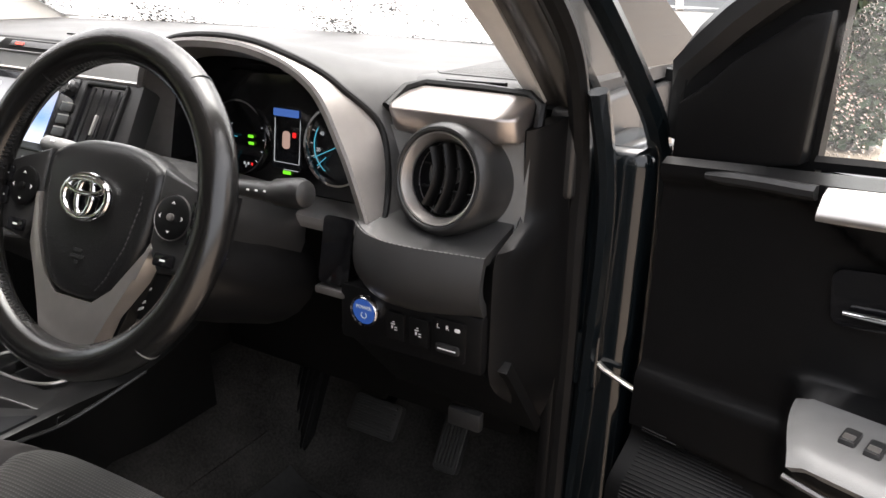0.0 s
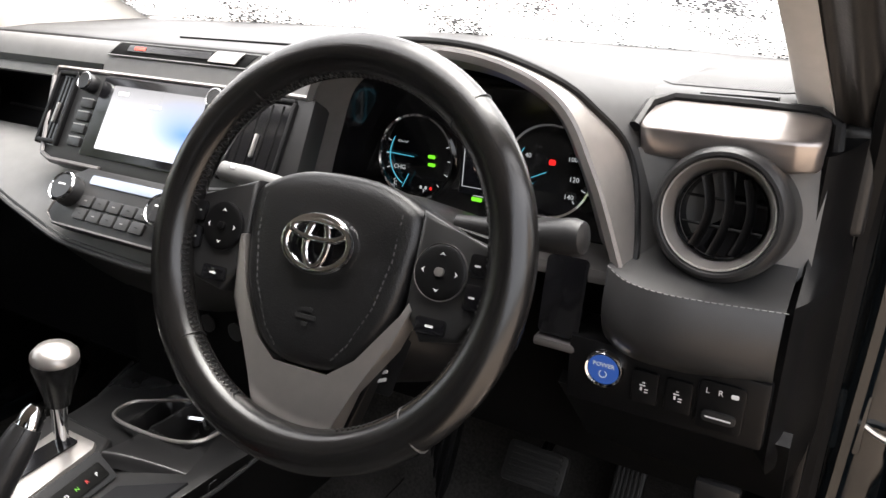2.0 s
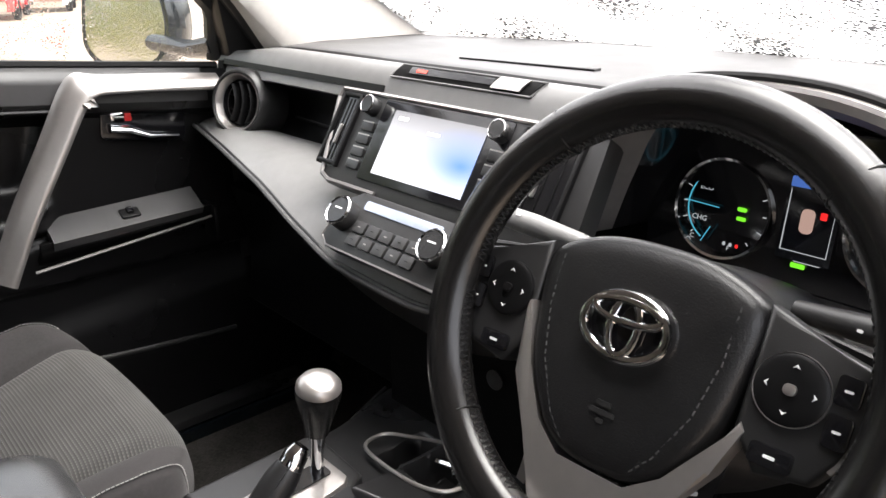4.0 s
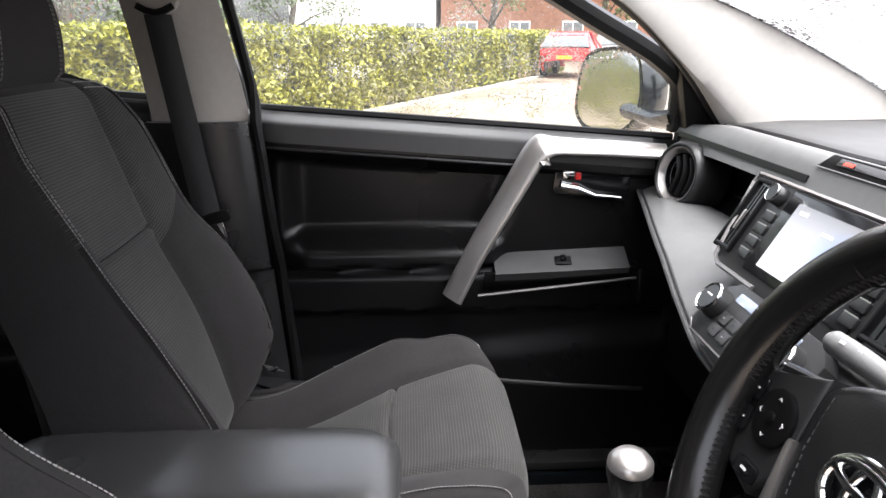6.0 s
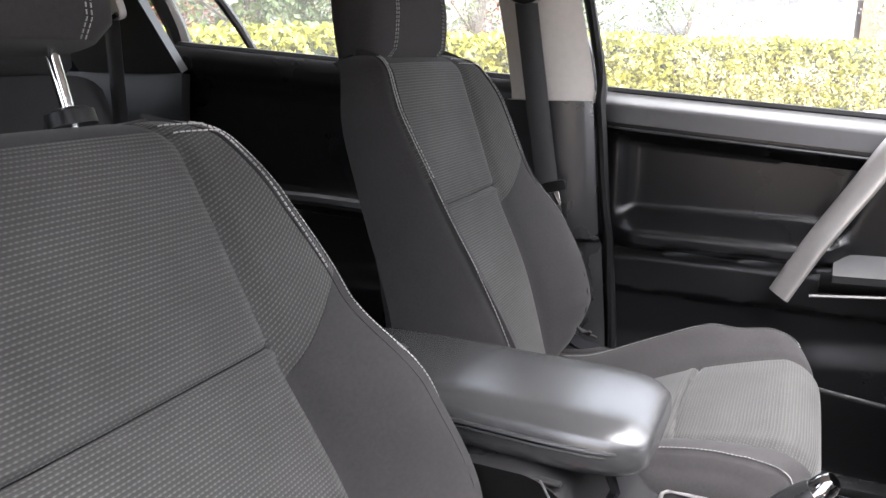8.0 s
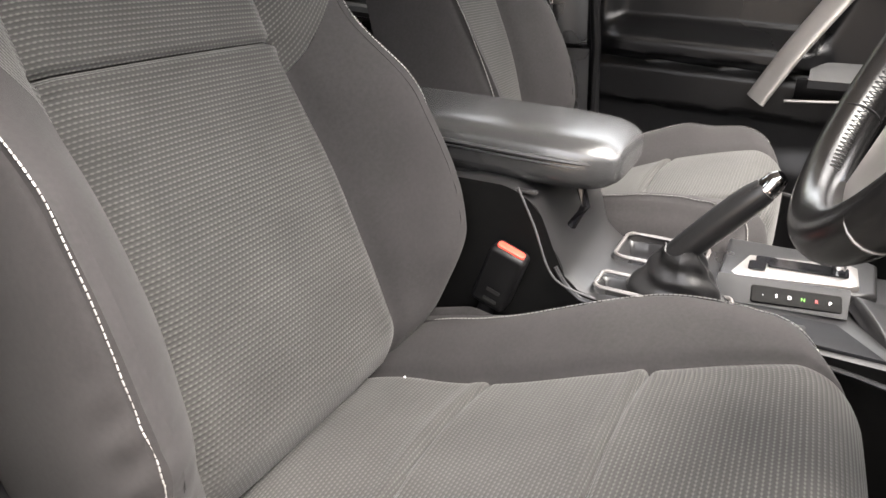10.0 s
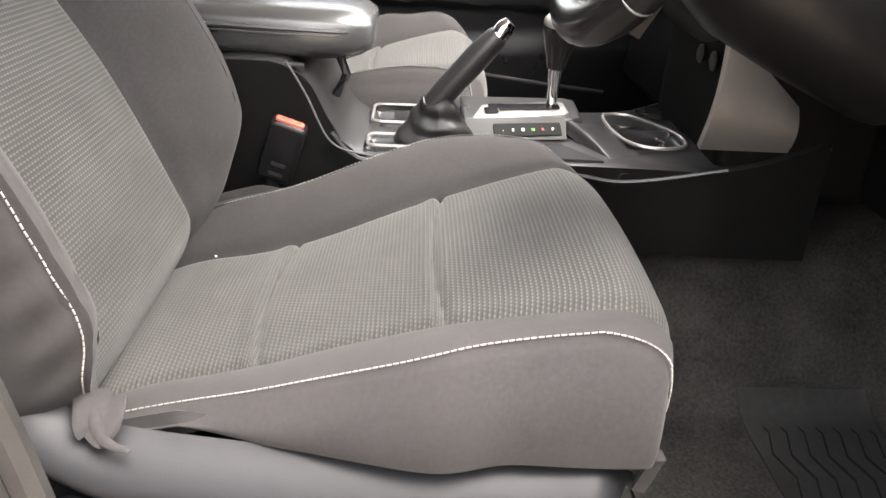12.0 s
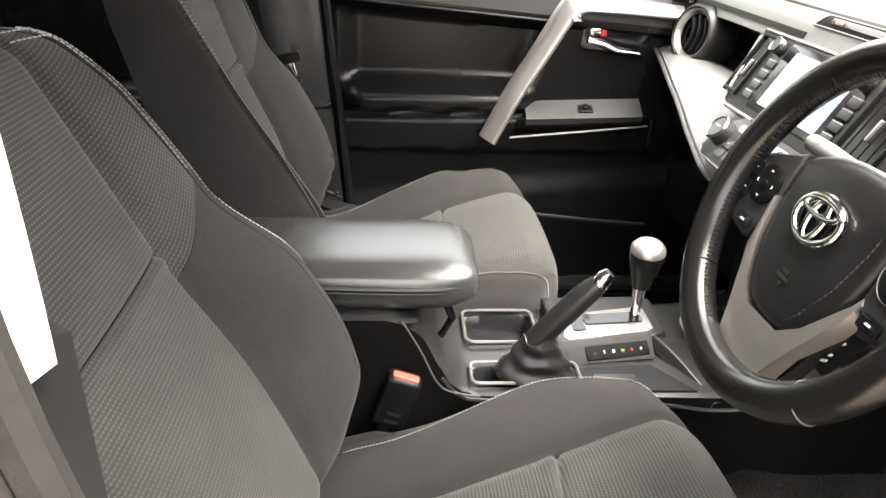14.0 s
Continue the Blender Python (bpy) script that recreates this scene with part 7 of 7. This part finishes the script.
# ---- belts ----
def belt(s, ring, foot, label, width=0.046):
    b = thing("seat_belt", label, "seat belt", "", "seat belts")
    r, f = V(ring), V(foot)
    d = (f - r)
    side = V((0.15 * s, 1, 0)).normalized()

    def strap(u, v):
        p = r + d * v + V((-s * 0.012 * math.sin(math.pi * v), 0, 0))
        return p + side * ((u - 0.5) * width) + V((-s * 0.006 * math.sin(u * math.pi), 0, 0))
    sheet("webbing", strap, 6, 24, WEBBING, b, "black woven webbing", 0.002, s < 0)
    part("belt_guide", bm_prism(rounded(0.068, 0.085, 0.022, 5), 0.022, frame_of(r + V((s * 0.012, 0, 0.045)), (0, -s, 0), (-0.35 * s * 0, 0, 1)) if s > 0 else frame_of(r + V((-0.012, 0, 0.045)), (0, 1, 0), (0.3, 0, 1)), 0.008, 3), GREYTRIM, b, "pale grey belt guide cover")
    part("guide_slot", bm_tube([r + side * q + V((-s * 0.012, 0, 0.012 - 0.01 * math.cos(q * 60))) for q in (-0.03, -0.015, 0.0, 0.015, 0.03)], 0.006, 8), HARD, b)
    return b


pb = belt(-1, (-0.655, -0.163, 1.395), (-0.672, -0.040, 0.62), "black seat belt hanging on the pillar by its guide")
part("belt_tongue", bm_prism(rounded(0.05, 0.022, 0.006, 3), 0.008, frame_of((-0.648, -0.09, 1.037), (0, 1, 0.25), (0, -0.25, 1)), 0.002), HARD, pb, "belt tongue")
part("tongue_plate", bm_prism(rounded(0.018, 0.035, 0.003, 3), 0.003, frame_of((-0.645, -0.085, 1.015), (0, 1, 0.25), (0, -0.25, 1)), 0.001), CHROME, pb, "bright tongue plate")
belt(-1, (-0.60, -1.24, 1.38), (-0.60, -1.22, 0.80), "black rear seat belt by the rear pillar")
belt(1, (0.655, -0.135, 1.435), (0.672, -0.075, 0.62), "black seat belt hanging on the pillar by its guide")

buckle = thing("belt_buckle", "black belt buckle with orange-red release button beside the console", "belt buckle")
BK = frame_of((0.142, 0.135, 0.735), (0, 0.95, -0.32), (0.1, 0.32, 0.94))
part("stalk", bm_tube([(0.146, 0.09, 0.60), (0.143, 0.112, 0.66), (0.141, 0.128, 0.715)], 0.011, 8, False, 0.5), HARD, buckle)
part("housing", bm_prism(rounded(0.046, 0.082, 0.008, 4), 0.024, BK @ Matrix.Translation((0, 0.010, -0.012)), 0.006, 3), HARD, buckle)
part("release_button", bm_prism(rounded(0.036, 0.013, 0.004, 3), 0.004, BK @ Matrix.Translation((0, 0.0495, 0)) @ pose(0, 0, 0, -90, 0, 0), 0.002), ORANGE, buckle, "orange-red release button")
for k in range(2):
    part("embossed_bar", bm_prism(rounded(0.018, 0.005, 0.001, 2), 0.0008, BK @ Matrix.Translation((0.002, -0.005 - 0.014 * k, 0.0125)), 0), SOFT, buckle)

# ---- pedals and mats ----
def pedal(name, c, w, h, tilt, ribs_along, label):
    p = thing(name, label, "pedal")
    m = frame_of(c, (1, 0.0, 0), (0, math.sin(radians(tilt)), math.cos(radians(tilt))))
    part("pad", bm_prism(rounded(w, h, 0.008, 4), 0.014, m @ Matrix.Translation((0, 0, -0.014)), 0.003), PEDAL, p)
    n = 6
    for k in range(n):
        t = (k + 0.5) / n - 0.5
        o = rounded(0.0045, h * 0.82, 0.002, 2, t * w * 0.9, 0) if ribs_along else rounded(w * 0.82, 0.005, 0.002, 2, 0, t * h * 0.9)
        part("rib", bm_prism(o, 0.004, m, 0.001), PEDAL, p)
    part("arm", bm_tube([m @ V((0, 0, -0.012)), m @ V((0, 0.05, -0.05)), m @ V((0, 0.25, -0.10))], 0.009, 8), HARD, p)
    return p


pedal("brake_pedal", (0.397, 0.972, 0.607), 0.098, 0.062, 38, False, "black rubber brake pedal with grip ribs")
pedal("accelerator_pedal", (0.530, 1.012, 0.590), 0.046, 0.12, 32, True, "long black accelerator pedal")
rest_m = frame_of((0.195, 1.005, 0.525), (1, 0, 0), (0, 0.45, 0.9))
foot = thing("foot_rest", "ribbed black rubber foot rest against the tunnel", "foot rest")
part("plate", bm_prism(rounded(0.075, 0.23, 0.012, 4), 0.02, rest_m @ Matrix.Translation((0, 0, -0.02)), 0.004), RUBBER, foot)
for k in range(5):
    part("rib", bm_prism(rounded(0.006, 0.205, 0.003, 2, -0.028 + 0.014 * k, 0), 0.004, rest_m, 0.0015), RUBBER, foot)
mat = thing("floor_mat", "black carpet floor mat with a ribbed rubber heel pad", "floor mat")
sheet("mat_carpet", lambda u, v: V((0.185 + 0.45 * u, 0.58 + 0.36 * v, floor_height(0.185 + 0.45 * u, 0.58 + 0.36 * v) + 0.008)), 30, 30, CARPET, mat, "", 0.006)
sheet("heel_pad", lambda u, v: V((0.23 + 0.38 * u, 0.76 + 0.18 * v, floor_height(0.23 + 0.38 * u, 0.76 + 0.18 * v) + 0.011)), 20, 16, PEDAL, mat, "rubber heel pad", 0.003)
for k in range(7):
    y = 0.775 + 0.024 * k
    part("pad_ridge", bm_tube([V((0.25 + 0.34 * q / 8, y + 0.012 * abs((q % 2)), floor_height(0.3, y) + 0.0125)) for q in range(9)], 0.0018, 4), RUBBER, mat)


# ---- outside ----
WETROAD = surface("wet_brown_paving", (0.21, 0.165, 0.125), 0.45, 0, 0.3, 3.0, 0.4, 60, 0.5, 0.4, 0.25)
ground = sheet("ground", lambda u, v: V(((u - 0.5) * 3000, (v - 0.5) * 3000, 0)), 3, 3, WETROAD, None, "", 0)
tagged(ground, "wet tan-brown paved yard", "ground", "", "structure")


def leafy(name, colour, vary):
    m = surface(name, colour, 0.45, 0, vary, 3.0, 0, 10, 0.5, 0.8, 0.1)
    n, l = m.node_tree.nodes, m.node_tree.links
    g, s = n.new("ShaderNodeNewGeometry"), n.new("ShaderNodeMapRange")
    s.inputs["To Min"].default_value, s.inputs["To Max"].default_value = 0.45, 1.6
    l.new(g.outputs["Random Per Island"], s.inputs["Value"])
    col = next(q for q in n if q.bl_idname == "ShaderNodeVectorMath")
    mul = n.new("ShaderNodeVectorMath")
    mul.operation = "SCALE"
    l.new(col.outputs["Vector"], mul.inputs[0]), l.new(s.outputs["Result"], mul.inputs["Scale"])
    l.new(mul.outputs["Vector"], n["Principled BSDF"].inputs["Base Color"])
    return m


HEDGE = leafy("hedge_leaves", (0.21, 0.20, 0.022), 0.3)
HEDGETOP = leafy("pale_hedge_leaves", (0.26, 0.26, 0.03), 0.2)
LEAF = leafy("tree_leaves", (0.10, 0.14, 0.055), 0.3)
REDLEAF = leafy("bronze_leaves", (0.2, 0.10, 0.06), 0.3)
DARKGREEN = leafy("evergreen_and_hedge_shade", (0.035, 0.055, 0.03), 0.3)
BARK = surface("tree_bark", (0.09, 0.075, 0.06), 0.9, 0, 0.3, 12, 0.6, 60)
BRICK = surface("red_brick_wall", (0.30, 0.15, 0.10), 0.85, 0, 0.2, 3, 0.2, 50)
RENDER = surface("white_wall_render", (0.78, 0.77, 0.74), 0.8, 0, 0.06, 2, 0.1, 60)
SLATE = surface("grey_roof_tiles", (0.16, 0.14, 0.13), 0.7, 0, 0.2, 4, 0.2, 40)
# base colour raised to grey, standing in for sky mirrored in the panes
DARKGLASS = surface("sky_toned_window_glass", (0.16, 0.17, 0.175), 0.08, 0, 0.1, 3, 0)
rng = np.random.default_rng(5)


def leaf_cloud(name, centres, size, material, parent=None, label="", up=0.3):
    """Many small folded leaves, one mesh."""
    n = len(centres)
    a = rng.normal(size=(n, 3))
    a[:, 2] *= up + 0.5
    a /= np.linalg.norm(a, axis=1, keepdims=True)
    b = np.cross(a, rng.normal(size=(n, 3)))
    b /= np.linalg.norm(b, axis=1, keepdims=True)
    s = size * rng.uniform(0.6, 1.3, size=(n, 1))
    c = np.asarray(centres)
    nrm = np.cross(a, b)
    P = np.stack([c - a * s, c - b * s * 0.55 + nrm * s * 0.15, c + a * s, c + b * s * 0.55 + nrm * s * 0.15], axis=1).reshape(-1, 3)
    me = bpy.data.meshes.new(name)
    me.from_pydata(P.tolist(), [], np.arange(4 * n).reshape(-1, 4).tolist())
    return link_mesh(name, me, material, parent, label)


HD = V((-0.92, 0.40, 0)).normalized()
HN = V((HD.y, -HD.x, 0))
H0 = V((-13.7, -0.70, 0))
hedge = thing("hedge", "long clipped yellow-green hedge beside the drive", "hedge", "stuff")
BACK = V((0.4, 0.92, 0)).normalized() * -1
n = 60000
sp = rng.uniform(-16, 18, n)
sp = np.where(rng.random(n) < 0.55, rng.uniform(-15, 4, n), sp)
kind = rng.random(n)
dep = np.where(kind < 0.7, rng.normal(0.0, 0.05, n), rng.uniform(0, 0.9, n))
hz = np.where(kind < 0.7, rng.uniform(0.03, 1.5, n), 1.47 + rng.normal(0, 0.035, n))
hz += 0.03 * np.sin(sp * 1.3) * (hz > 1.3)
dep = dep + 0.07 * np.sin(sp * 2.1) + 0.05 * np.sin(sp * 5.3 + hz * 3)
pts = np.array(H0)[None, :] + np.outer(sp, np.array(HD)) + np.outer(dep, np.array(BACK))
pts[:, 2] = hz
# leaves above 1.33 m take the paler green
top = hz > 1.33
leaf_cloud("hedge_leaves", pts[~top], 0.055, HEDGE, hedge)
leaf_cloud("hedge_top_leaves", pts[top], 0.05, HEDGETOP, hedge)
# solid box behind the leaves; its dark colour stands in for the hedge's inner shade
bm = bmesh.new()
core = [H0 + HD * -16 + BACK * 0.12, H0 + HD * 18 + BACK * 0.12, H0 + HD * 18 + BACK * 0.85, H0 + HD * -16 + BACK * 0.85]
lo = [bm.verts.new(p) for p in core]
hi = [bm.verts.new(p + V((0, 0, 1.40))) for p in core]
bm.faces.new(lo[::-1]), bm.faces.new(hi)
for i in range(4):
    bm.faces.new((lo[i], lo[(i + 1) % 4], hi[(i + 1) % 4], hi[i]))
part("hedge_shade_core", bm, DARKGREEN, hedge, "", False)
# kerb edging along the hedge
part("kerb", bm_join(*[bm_box((-0.5, -0.08, -0.05), (0.48, 0.08, 0.06), 0.015) for _ in range(1)]), surface("worn_concrete_kerb", (0.36, 0.33, 0.28), 0.8, 0, 0.2, 5, 0.2, 60), None)
kerb = bpy.data.objects["kerb"]
tagged(kerb, "pale concrete kerb edging at the hedge foot", "kerb", "", "structure")
kerb.matrix_world = Matrix.Translation(H0 + HD * 4 - BACK * 0.35) @ pose(0, 0, 0, 0, 0, math.degrees(math.atan2(HD.y, HD.x))) @ Matrix.Diagonal((22, 1, 1, 1))


def tree(x, y, h, spread, material, leaves, label, seed):
    """A tapered trunk with limbs and a broken crown of small leaves."""
    r = np.random.default_rng(seed)
    t = thing("tree", label, "tree", "", "trees behind the hedge")
    trunk = [V((x + 0.15 * math.sin(k), y + 0.12 * math.cos(1.7 * k), h * 0.72 * k / 7)) for k in range(8)]
    pieces = [bm_tube(trunk, [0.045 * h * (1 - 0.11 * k) * 0.5 for k in range(8)], 8)]
    centres = []
    for k in range(14):
        p = trunk[2 + k % 6]
        a = r.uniform(0, 6.28)
        L = spread * r.uniform(0.5, 1.0)
        e = p + V((math.cos(a) * L, math.sin(a) * L, h * r.uniform(0.10, 0.30)))
        pieces.append(bm_tube([p, p.lerp(e, 0.5) + V((0, 0, 0.1)), e], [0.012 * h * 0.5, 0.007 * h * 0.5, 0.002 * h], 5))
        for _ in range(5):
            centres.append(np.array(p.lerp(e, r.uniform(0.4, 1.05))) + r.normal(0, 0.3, 3))
    part("trunk", bm_join(*pieces), BARK, t)
    cl = np.array(centres)
    per = leaves // len(cl)
    pts = np.repeat(cl, per, axis=0) + r.normal(0, 1, (per * len(cl), 3)) * np.array([0.38, 0.38, 0.30]) * spread * 0.28
    leaf_cloud("crown", pts, 0.075, material, t)
    return t


for i, (x, y, h, sp_, mt, lab) in enumerate((
        (-7.5, -6.6, 5.0, 2.0, LEAF, "broad green tree behind the hedge"), (-10.0, -5.2, 6.0, 2.3, LEAF, "broad green tree behind the hedge"),
        (-8.0, -8.8, 5.5, 2.2, REDLEAF, "bronze-leaved tree behind the hedge"), (-13.0, -8.5, 7.0, 2.8, LEAF, "tall green tree behind the hedge"),
        (-16.5, -5.0, 6.5, 2.0, LEAF, "slim green tree behind the hedge"), (-12.0, -12.0, 7.0, 3.0, REDLEAF, "bronze-leaved tree behind the hedge"),
        (-5.5, -9.5, 6.0, 2.4, LEAF, "broad green tree behind the hedge"), (-3.0, -10.5, 6.0, 2.4, REDLEAF, "bronze-leaved tree behind the hedge"),
        (-33.0, 4.0, 8.5, 3.0, LEAF, "tall thin tree beside the house"), (-36.0, 9.5, 9.0, 3.2, LEAF, "tall thin tree beside the house"),
        (-29.0, -4.0, 7.5, 2.6, LEAF, "green tree beside the house"), (-19.0, -8.0, 8.0, 3.0, LEAF, "tall green tree behind the hedge"),
        (-24.0, -10.5, 8.0, 3.2, REDLEAF, "bronze-leaved tree behind the hedge"), (-15.5, -10.0, 7.5, 3.0, LEAF, "tall green tree behind the hedge"), (-27.0, -7.0, 8.0, 3.0, LEAF, "tall green tree behind the hedge"))):
    tree(x, y, h, sp_, mt, 5600 if i < 8 else 3600, lab, 20 + i)


def house(cx, cy, yaw, w, d, h, wall, label):
    """A plain two-storey house: walls with real window openings set in, roof, door."""
    ob = thing("house", label, "house", "", "houses beyond the hedge")
    m = Matrix.Translation((cx, cy, 0)) @ pose(0, 0, 0, 0, 0, yaw)
    bm = bm_box((-w / 2, -d / 2, 0), (w / 2, d / 2, h), 0.0)
    bm.transform(m)
    part("wall", bm, wall, ob, "", False)
    bm = bmesh.new()
    q = [(-w / 2 - 0.3, -d / 2 - 0.3, h), (w / 2 + 0.3, -d / 2 - 0.3, h), (w / 2 + 0.3, d / 2 + 0.3, h), (-w / 2 - 0.3, d / 2 + 0.3, h), (-w / 2 - 0.3, 0, h + d * 0.4), (w / 2 + 0.3, 0, h + d * 0.4)]
    vs = [bm.verts.new(p) for p in q]
    for f in ((0, 1, 5, 4), (2, 3, 4, 5), (0, 4, 3), (1, 2, 5), (3, 2, 1, 0)):
        bm.faces.new([vs[i] for i in f])
    bm.transform(m)
    part("roof", bm, SLATE, ob, "", False)
    for k in range(4):
        for z in (0.9, 3.3):
            x = -w / 2 + w * (k + 0.5) / 4
            win = part("window", bm_box((x - 0.55, d / 2 - 0.02, z), (x + 0.55, d / 2 + 0.06, z + 1.2), 0.02), RENDER, ob, "white window frame")
            win.data.transform(m)
            for e in (-1, 1):
                pn = part("pane", bm_box((x + e * 0.26 - 0.22, d / 2 + 0.05, z + 0.08), (x + e * 0.26 + 0.22, d / 2 + 0.07, z + 1.12), 0.005), DARKGLASS, win)
                pn.data.transform(m)
    return ob


house(-44.0, -1.6, -97, 7.5, 8, 5.4, RENDER, "white rendered house beyond the hedge")
house(-44.0, 8.0, -97, 11, 8, 5.4, BRICK, "red brick house with white windows")


def build_car(m, paint, label):
    """A parked hatchback: body with arches, cabin glass, wheels, lamps. Local y is forward."""
    car = thing("parked_car", label, "car", "", "parked cars")
    prof = lambda y: curve1(y, (-2.1, 0.55), (-2.0, 0.95), (-1.2, 1.0), (0.7, 0.97), (1.3, 0.88), (1.95, 0.72), (2.1, 0.5))
    wid = lambda y: curve1(y, (-2.1, 0.68), (-1.8, 0.84), (0, 0.88), (1.5, 0.84), (2.1, 0.62))

    def skin(u, v):
        y = -2.1 + 4.2 * v
        a = (2 * u - 1)
        z0, z1 = 0.24, prof(y)
        if abs(a) < 0.4:
            return m @ V((a / 0.4 * wid(y) * 0.93, y, z1 + 0.03 * (1 - (a / 0.4) ** 2)))
        k = (abs(a) - 0.4) / 0.6
        return m @ V((math.copysign(wid(y) * (0.93 + 0.09 * math.sin(math.pi * min(1, k * 0.9))), a), y, z1 - (z1 - z0) * k))
    sheet("body", skin, 31, 40, paint, car, "", 0.02)
    roof = lambda y: curve1(y, (-2.0, 0.98), (-1.75, 1.30), (-1.2, 1.46), (-0.3, 1.50), (0.3, 1.40), (1.15, 0.95))

    def cabin(u, v):
        y = -1.98 + 3.1 * v
        a = (2 * u - 1)
        w = 0.80 - 0.20 * max(0.0, (roof(y) - 0.98)) / 0.52
        if abs(a) < 0.5:
            return m @ V((a / 0.5 * w * 0.95, y, roof(y)))
        k = (abs(a) - 0.5) / 0.5
        return m @ V((math.copysign(w + (0.84 - w) * k ** 1.3, a), y, roof(y) - (roof(y) - 0.94) * k))
    sheet("cabin", cabin, 29, 30, DARKGLASS, car, "dark cabin glass", 0.02)
    sheet("roof", lambda u, v: m @ V(((2 * u - 1) * 0.58, -1.65 + 1.85 * v, roof(-1.65 + 1.85 * v) + 0.012)), 12, 16, paint, car, "", 0.02)
    for sx in (-1, 1):
        for pts in (((0.84, 1.1, 0.95), (0.62, 0.25, 1.42), (0.60, -1.2, 1.47), (0.80, -1.95, 0.98)), ((0.84, -0.25, 0.95), (0.62, -0.35, 1.48))):
            part("pillar", bm_tube([m @ V((sx * p[0], p[1], p[2])) for p in pts], 0.045, 6), paint, car)
        for y in (-1.3, 1.3):
            wm = m @ frame_of((sx * 0.80, y, 0.33), (0, -sx, 0), (0, 0, 1))
            wheel_ = part("wheel", bm_lathe([(0.2, -0.12), (0.30, -0.11), (0.33, -0.08), (0.33, 0.06), (0.30, 0.085), (0.215, 0.08)], 32, wm), RUBBER, car, "black tyre")
            spokes = [bm_lathe([(0.22, 0.03), (0.222, 0.078), (0.205, 0.082), (0.20, 0.03)], 32, wm), bm_lathe([(0, 0.07), (0.04, 0.072), (0.045, 0.05)], 16, wm)]
            for k in range(5):
                for o in (-0.09, 0.09):
                    a = 2 * math.pi * k / 5 + o
                    spokes.append(bm_tube([wm @ V((0.03 * math.cos(a), 0.03 * math.sin(a), 0.065)), wm @ V((0.21 * math.cos(a), 0.21 * math.sin(a), 0.06))], 0.014, 5))
            part("rim", bm_join(*spokes), SILVER, wheel_, "alloy rim")
            part("hub_shadow", bm_lathe([(0.2, 0.02), (0.0, 0.02)], 24, wm), RUBBER, wheel_)
            part("arch", bm_tube([m @ V((sx * 0.885, y + 0.38 * math.cos(a), 0.33 + 0.38 * math.sin(a))) for a in [math.pi * k / 12 for k in range(13)]], 0.03, 6), paint, car)
        part("tail_lamp", bm_box((sx * 0.66 - 0.14, -2.12, 0.72), (sx * 0.66 + 0.14, -2.02, 0.92), 0.02), REDPLASTIC, car).data.transform(m)
    part("rear_window", bm_prism([(-0.55, 0), (0.55, 0), (0.48, 0.3), (-0.48, 0.3)], 0.02, m @ frame_of((0, -1.99, 1.02), (-1, 0, 0), (0, 0.6, 0.8)) @ pose(0, 0, 0, 0, 0, 0), 0.004), DARKGLASS, car)
    part("number_plate", bm_box((-0.26, -2.135, 0.62), (0.26, -2.11, 0.73), 0.004), surface("yellow_plate", (0.7, 0.5, 0.03), 0.5, 0, 0.05, 5, 0), car, "yellow plate").data.transform(m)
    return car


REDPAINT = surface("red_car_paint", (0.50, 0.02, 0.02), 0.2, 0, 0.08, 3, 0, 10, 0.5, 1, 0.05, 0.7)
WHITEPAINT = surface("white_car_paint", (0.78, 0.79, 0.80), 0.22, 0, 0.03, 3, 0, 10, 0.5, 1, 0.05, 0.7)
build_car(Matrix.Translation((-26.5, 6.1, 0)) @ pose(0, 0, 0, 0, 0, 70), REDPAINT, "red hatchback parked by the far end of the hedge")
build_car(Matrix.Translation((-30.5, 8.8, 0)) @ pose(0, 0, 0, 0, 0, 70), WHITEPAINT, "pale silver car parked beyond the red one")
build_car(Matrix.Translation((-0.9, 10.0, 0)) @ pose(0, 0, 0, 0, 0, -86), WHITEPAINT, "white car parked across the yard")
build_car(Matrix.Translation((0.6, 14.5, 0)) @ pose(0, 0, 0, 0, 0, -80), REDPAINT, "red car parked behind the white one")

# dark evergreen by the open door
ever = thing("evergreen_hedge", "dark wet clipped evergreen beyond the open door", "hedge", "stuff")
m_ = 7000
q = np.stack([rng.uniform(0.26, 1.14, m_), 7.0 + np.abs(rng.normal(0, 0.25, m_)), rng.uniform(0.05, 3.2, m_)], axis=1)
q[:, 1] += 0.15 * np.sin(q[:, 0] * 5) + 0.1 * np.sin(q[:, 2] * 4)
leaf_cloud("evergreen_leaves", q, 0.06, DARKGREEN, ever)
part("evergreen_core", bm_box((0.34, 7.22, 0), (1.06, 7.9, 3.1), 0.1), DARKGREEN, ever)

# brick gate pier ahead of the bonnet
pier = thing("gate_pier", "brick gate pier beyond the bonnet", "pier")
part("pier_shaft", bm_box((-3.0, 11.6, 0), (-2.3, 12.3, 1.75), 0.01), BRICK, pier)
part("pier_cap", bm_box((-3.06, 11.54, 1.75), (-2.24, 12.36, 1.83), 0.02), RENDER, pier)
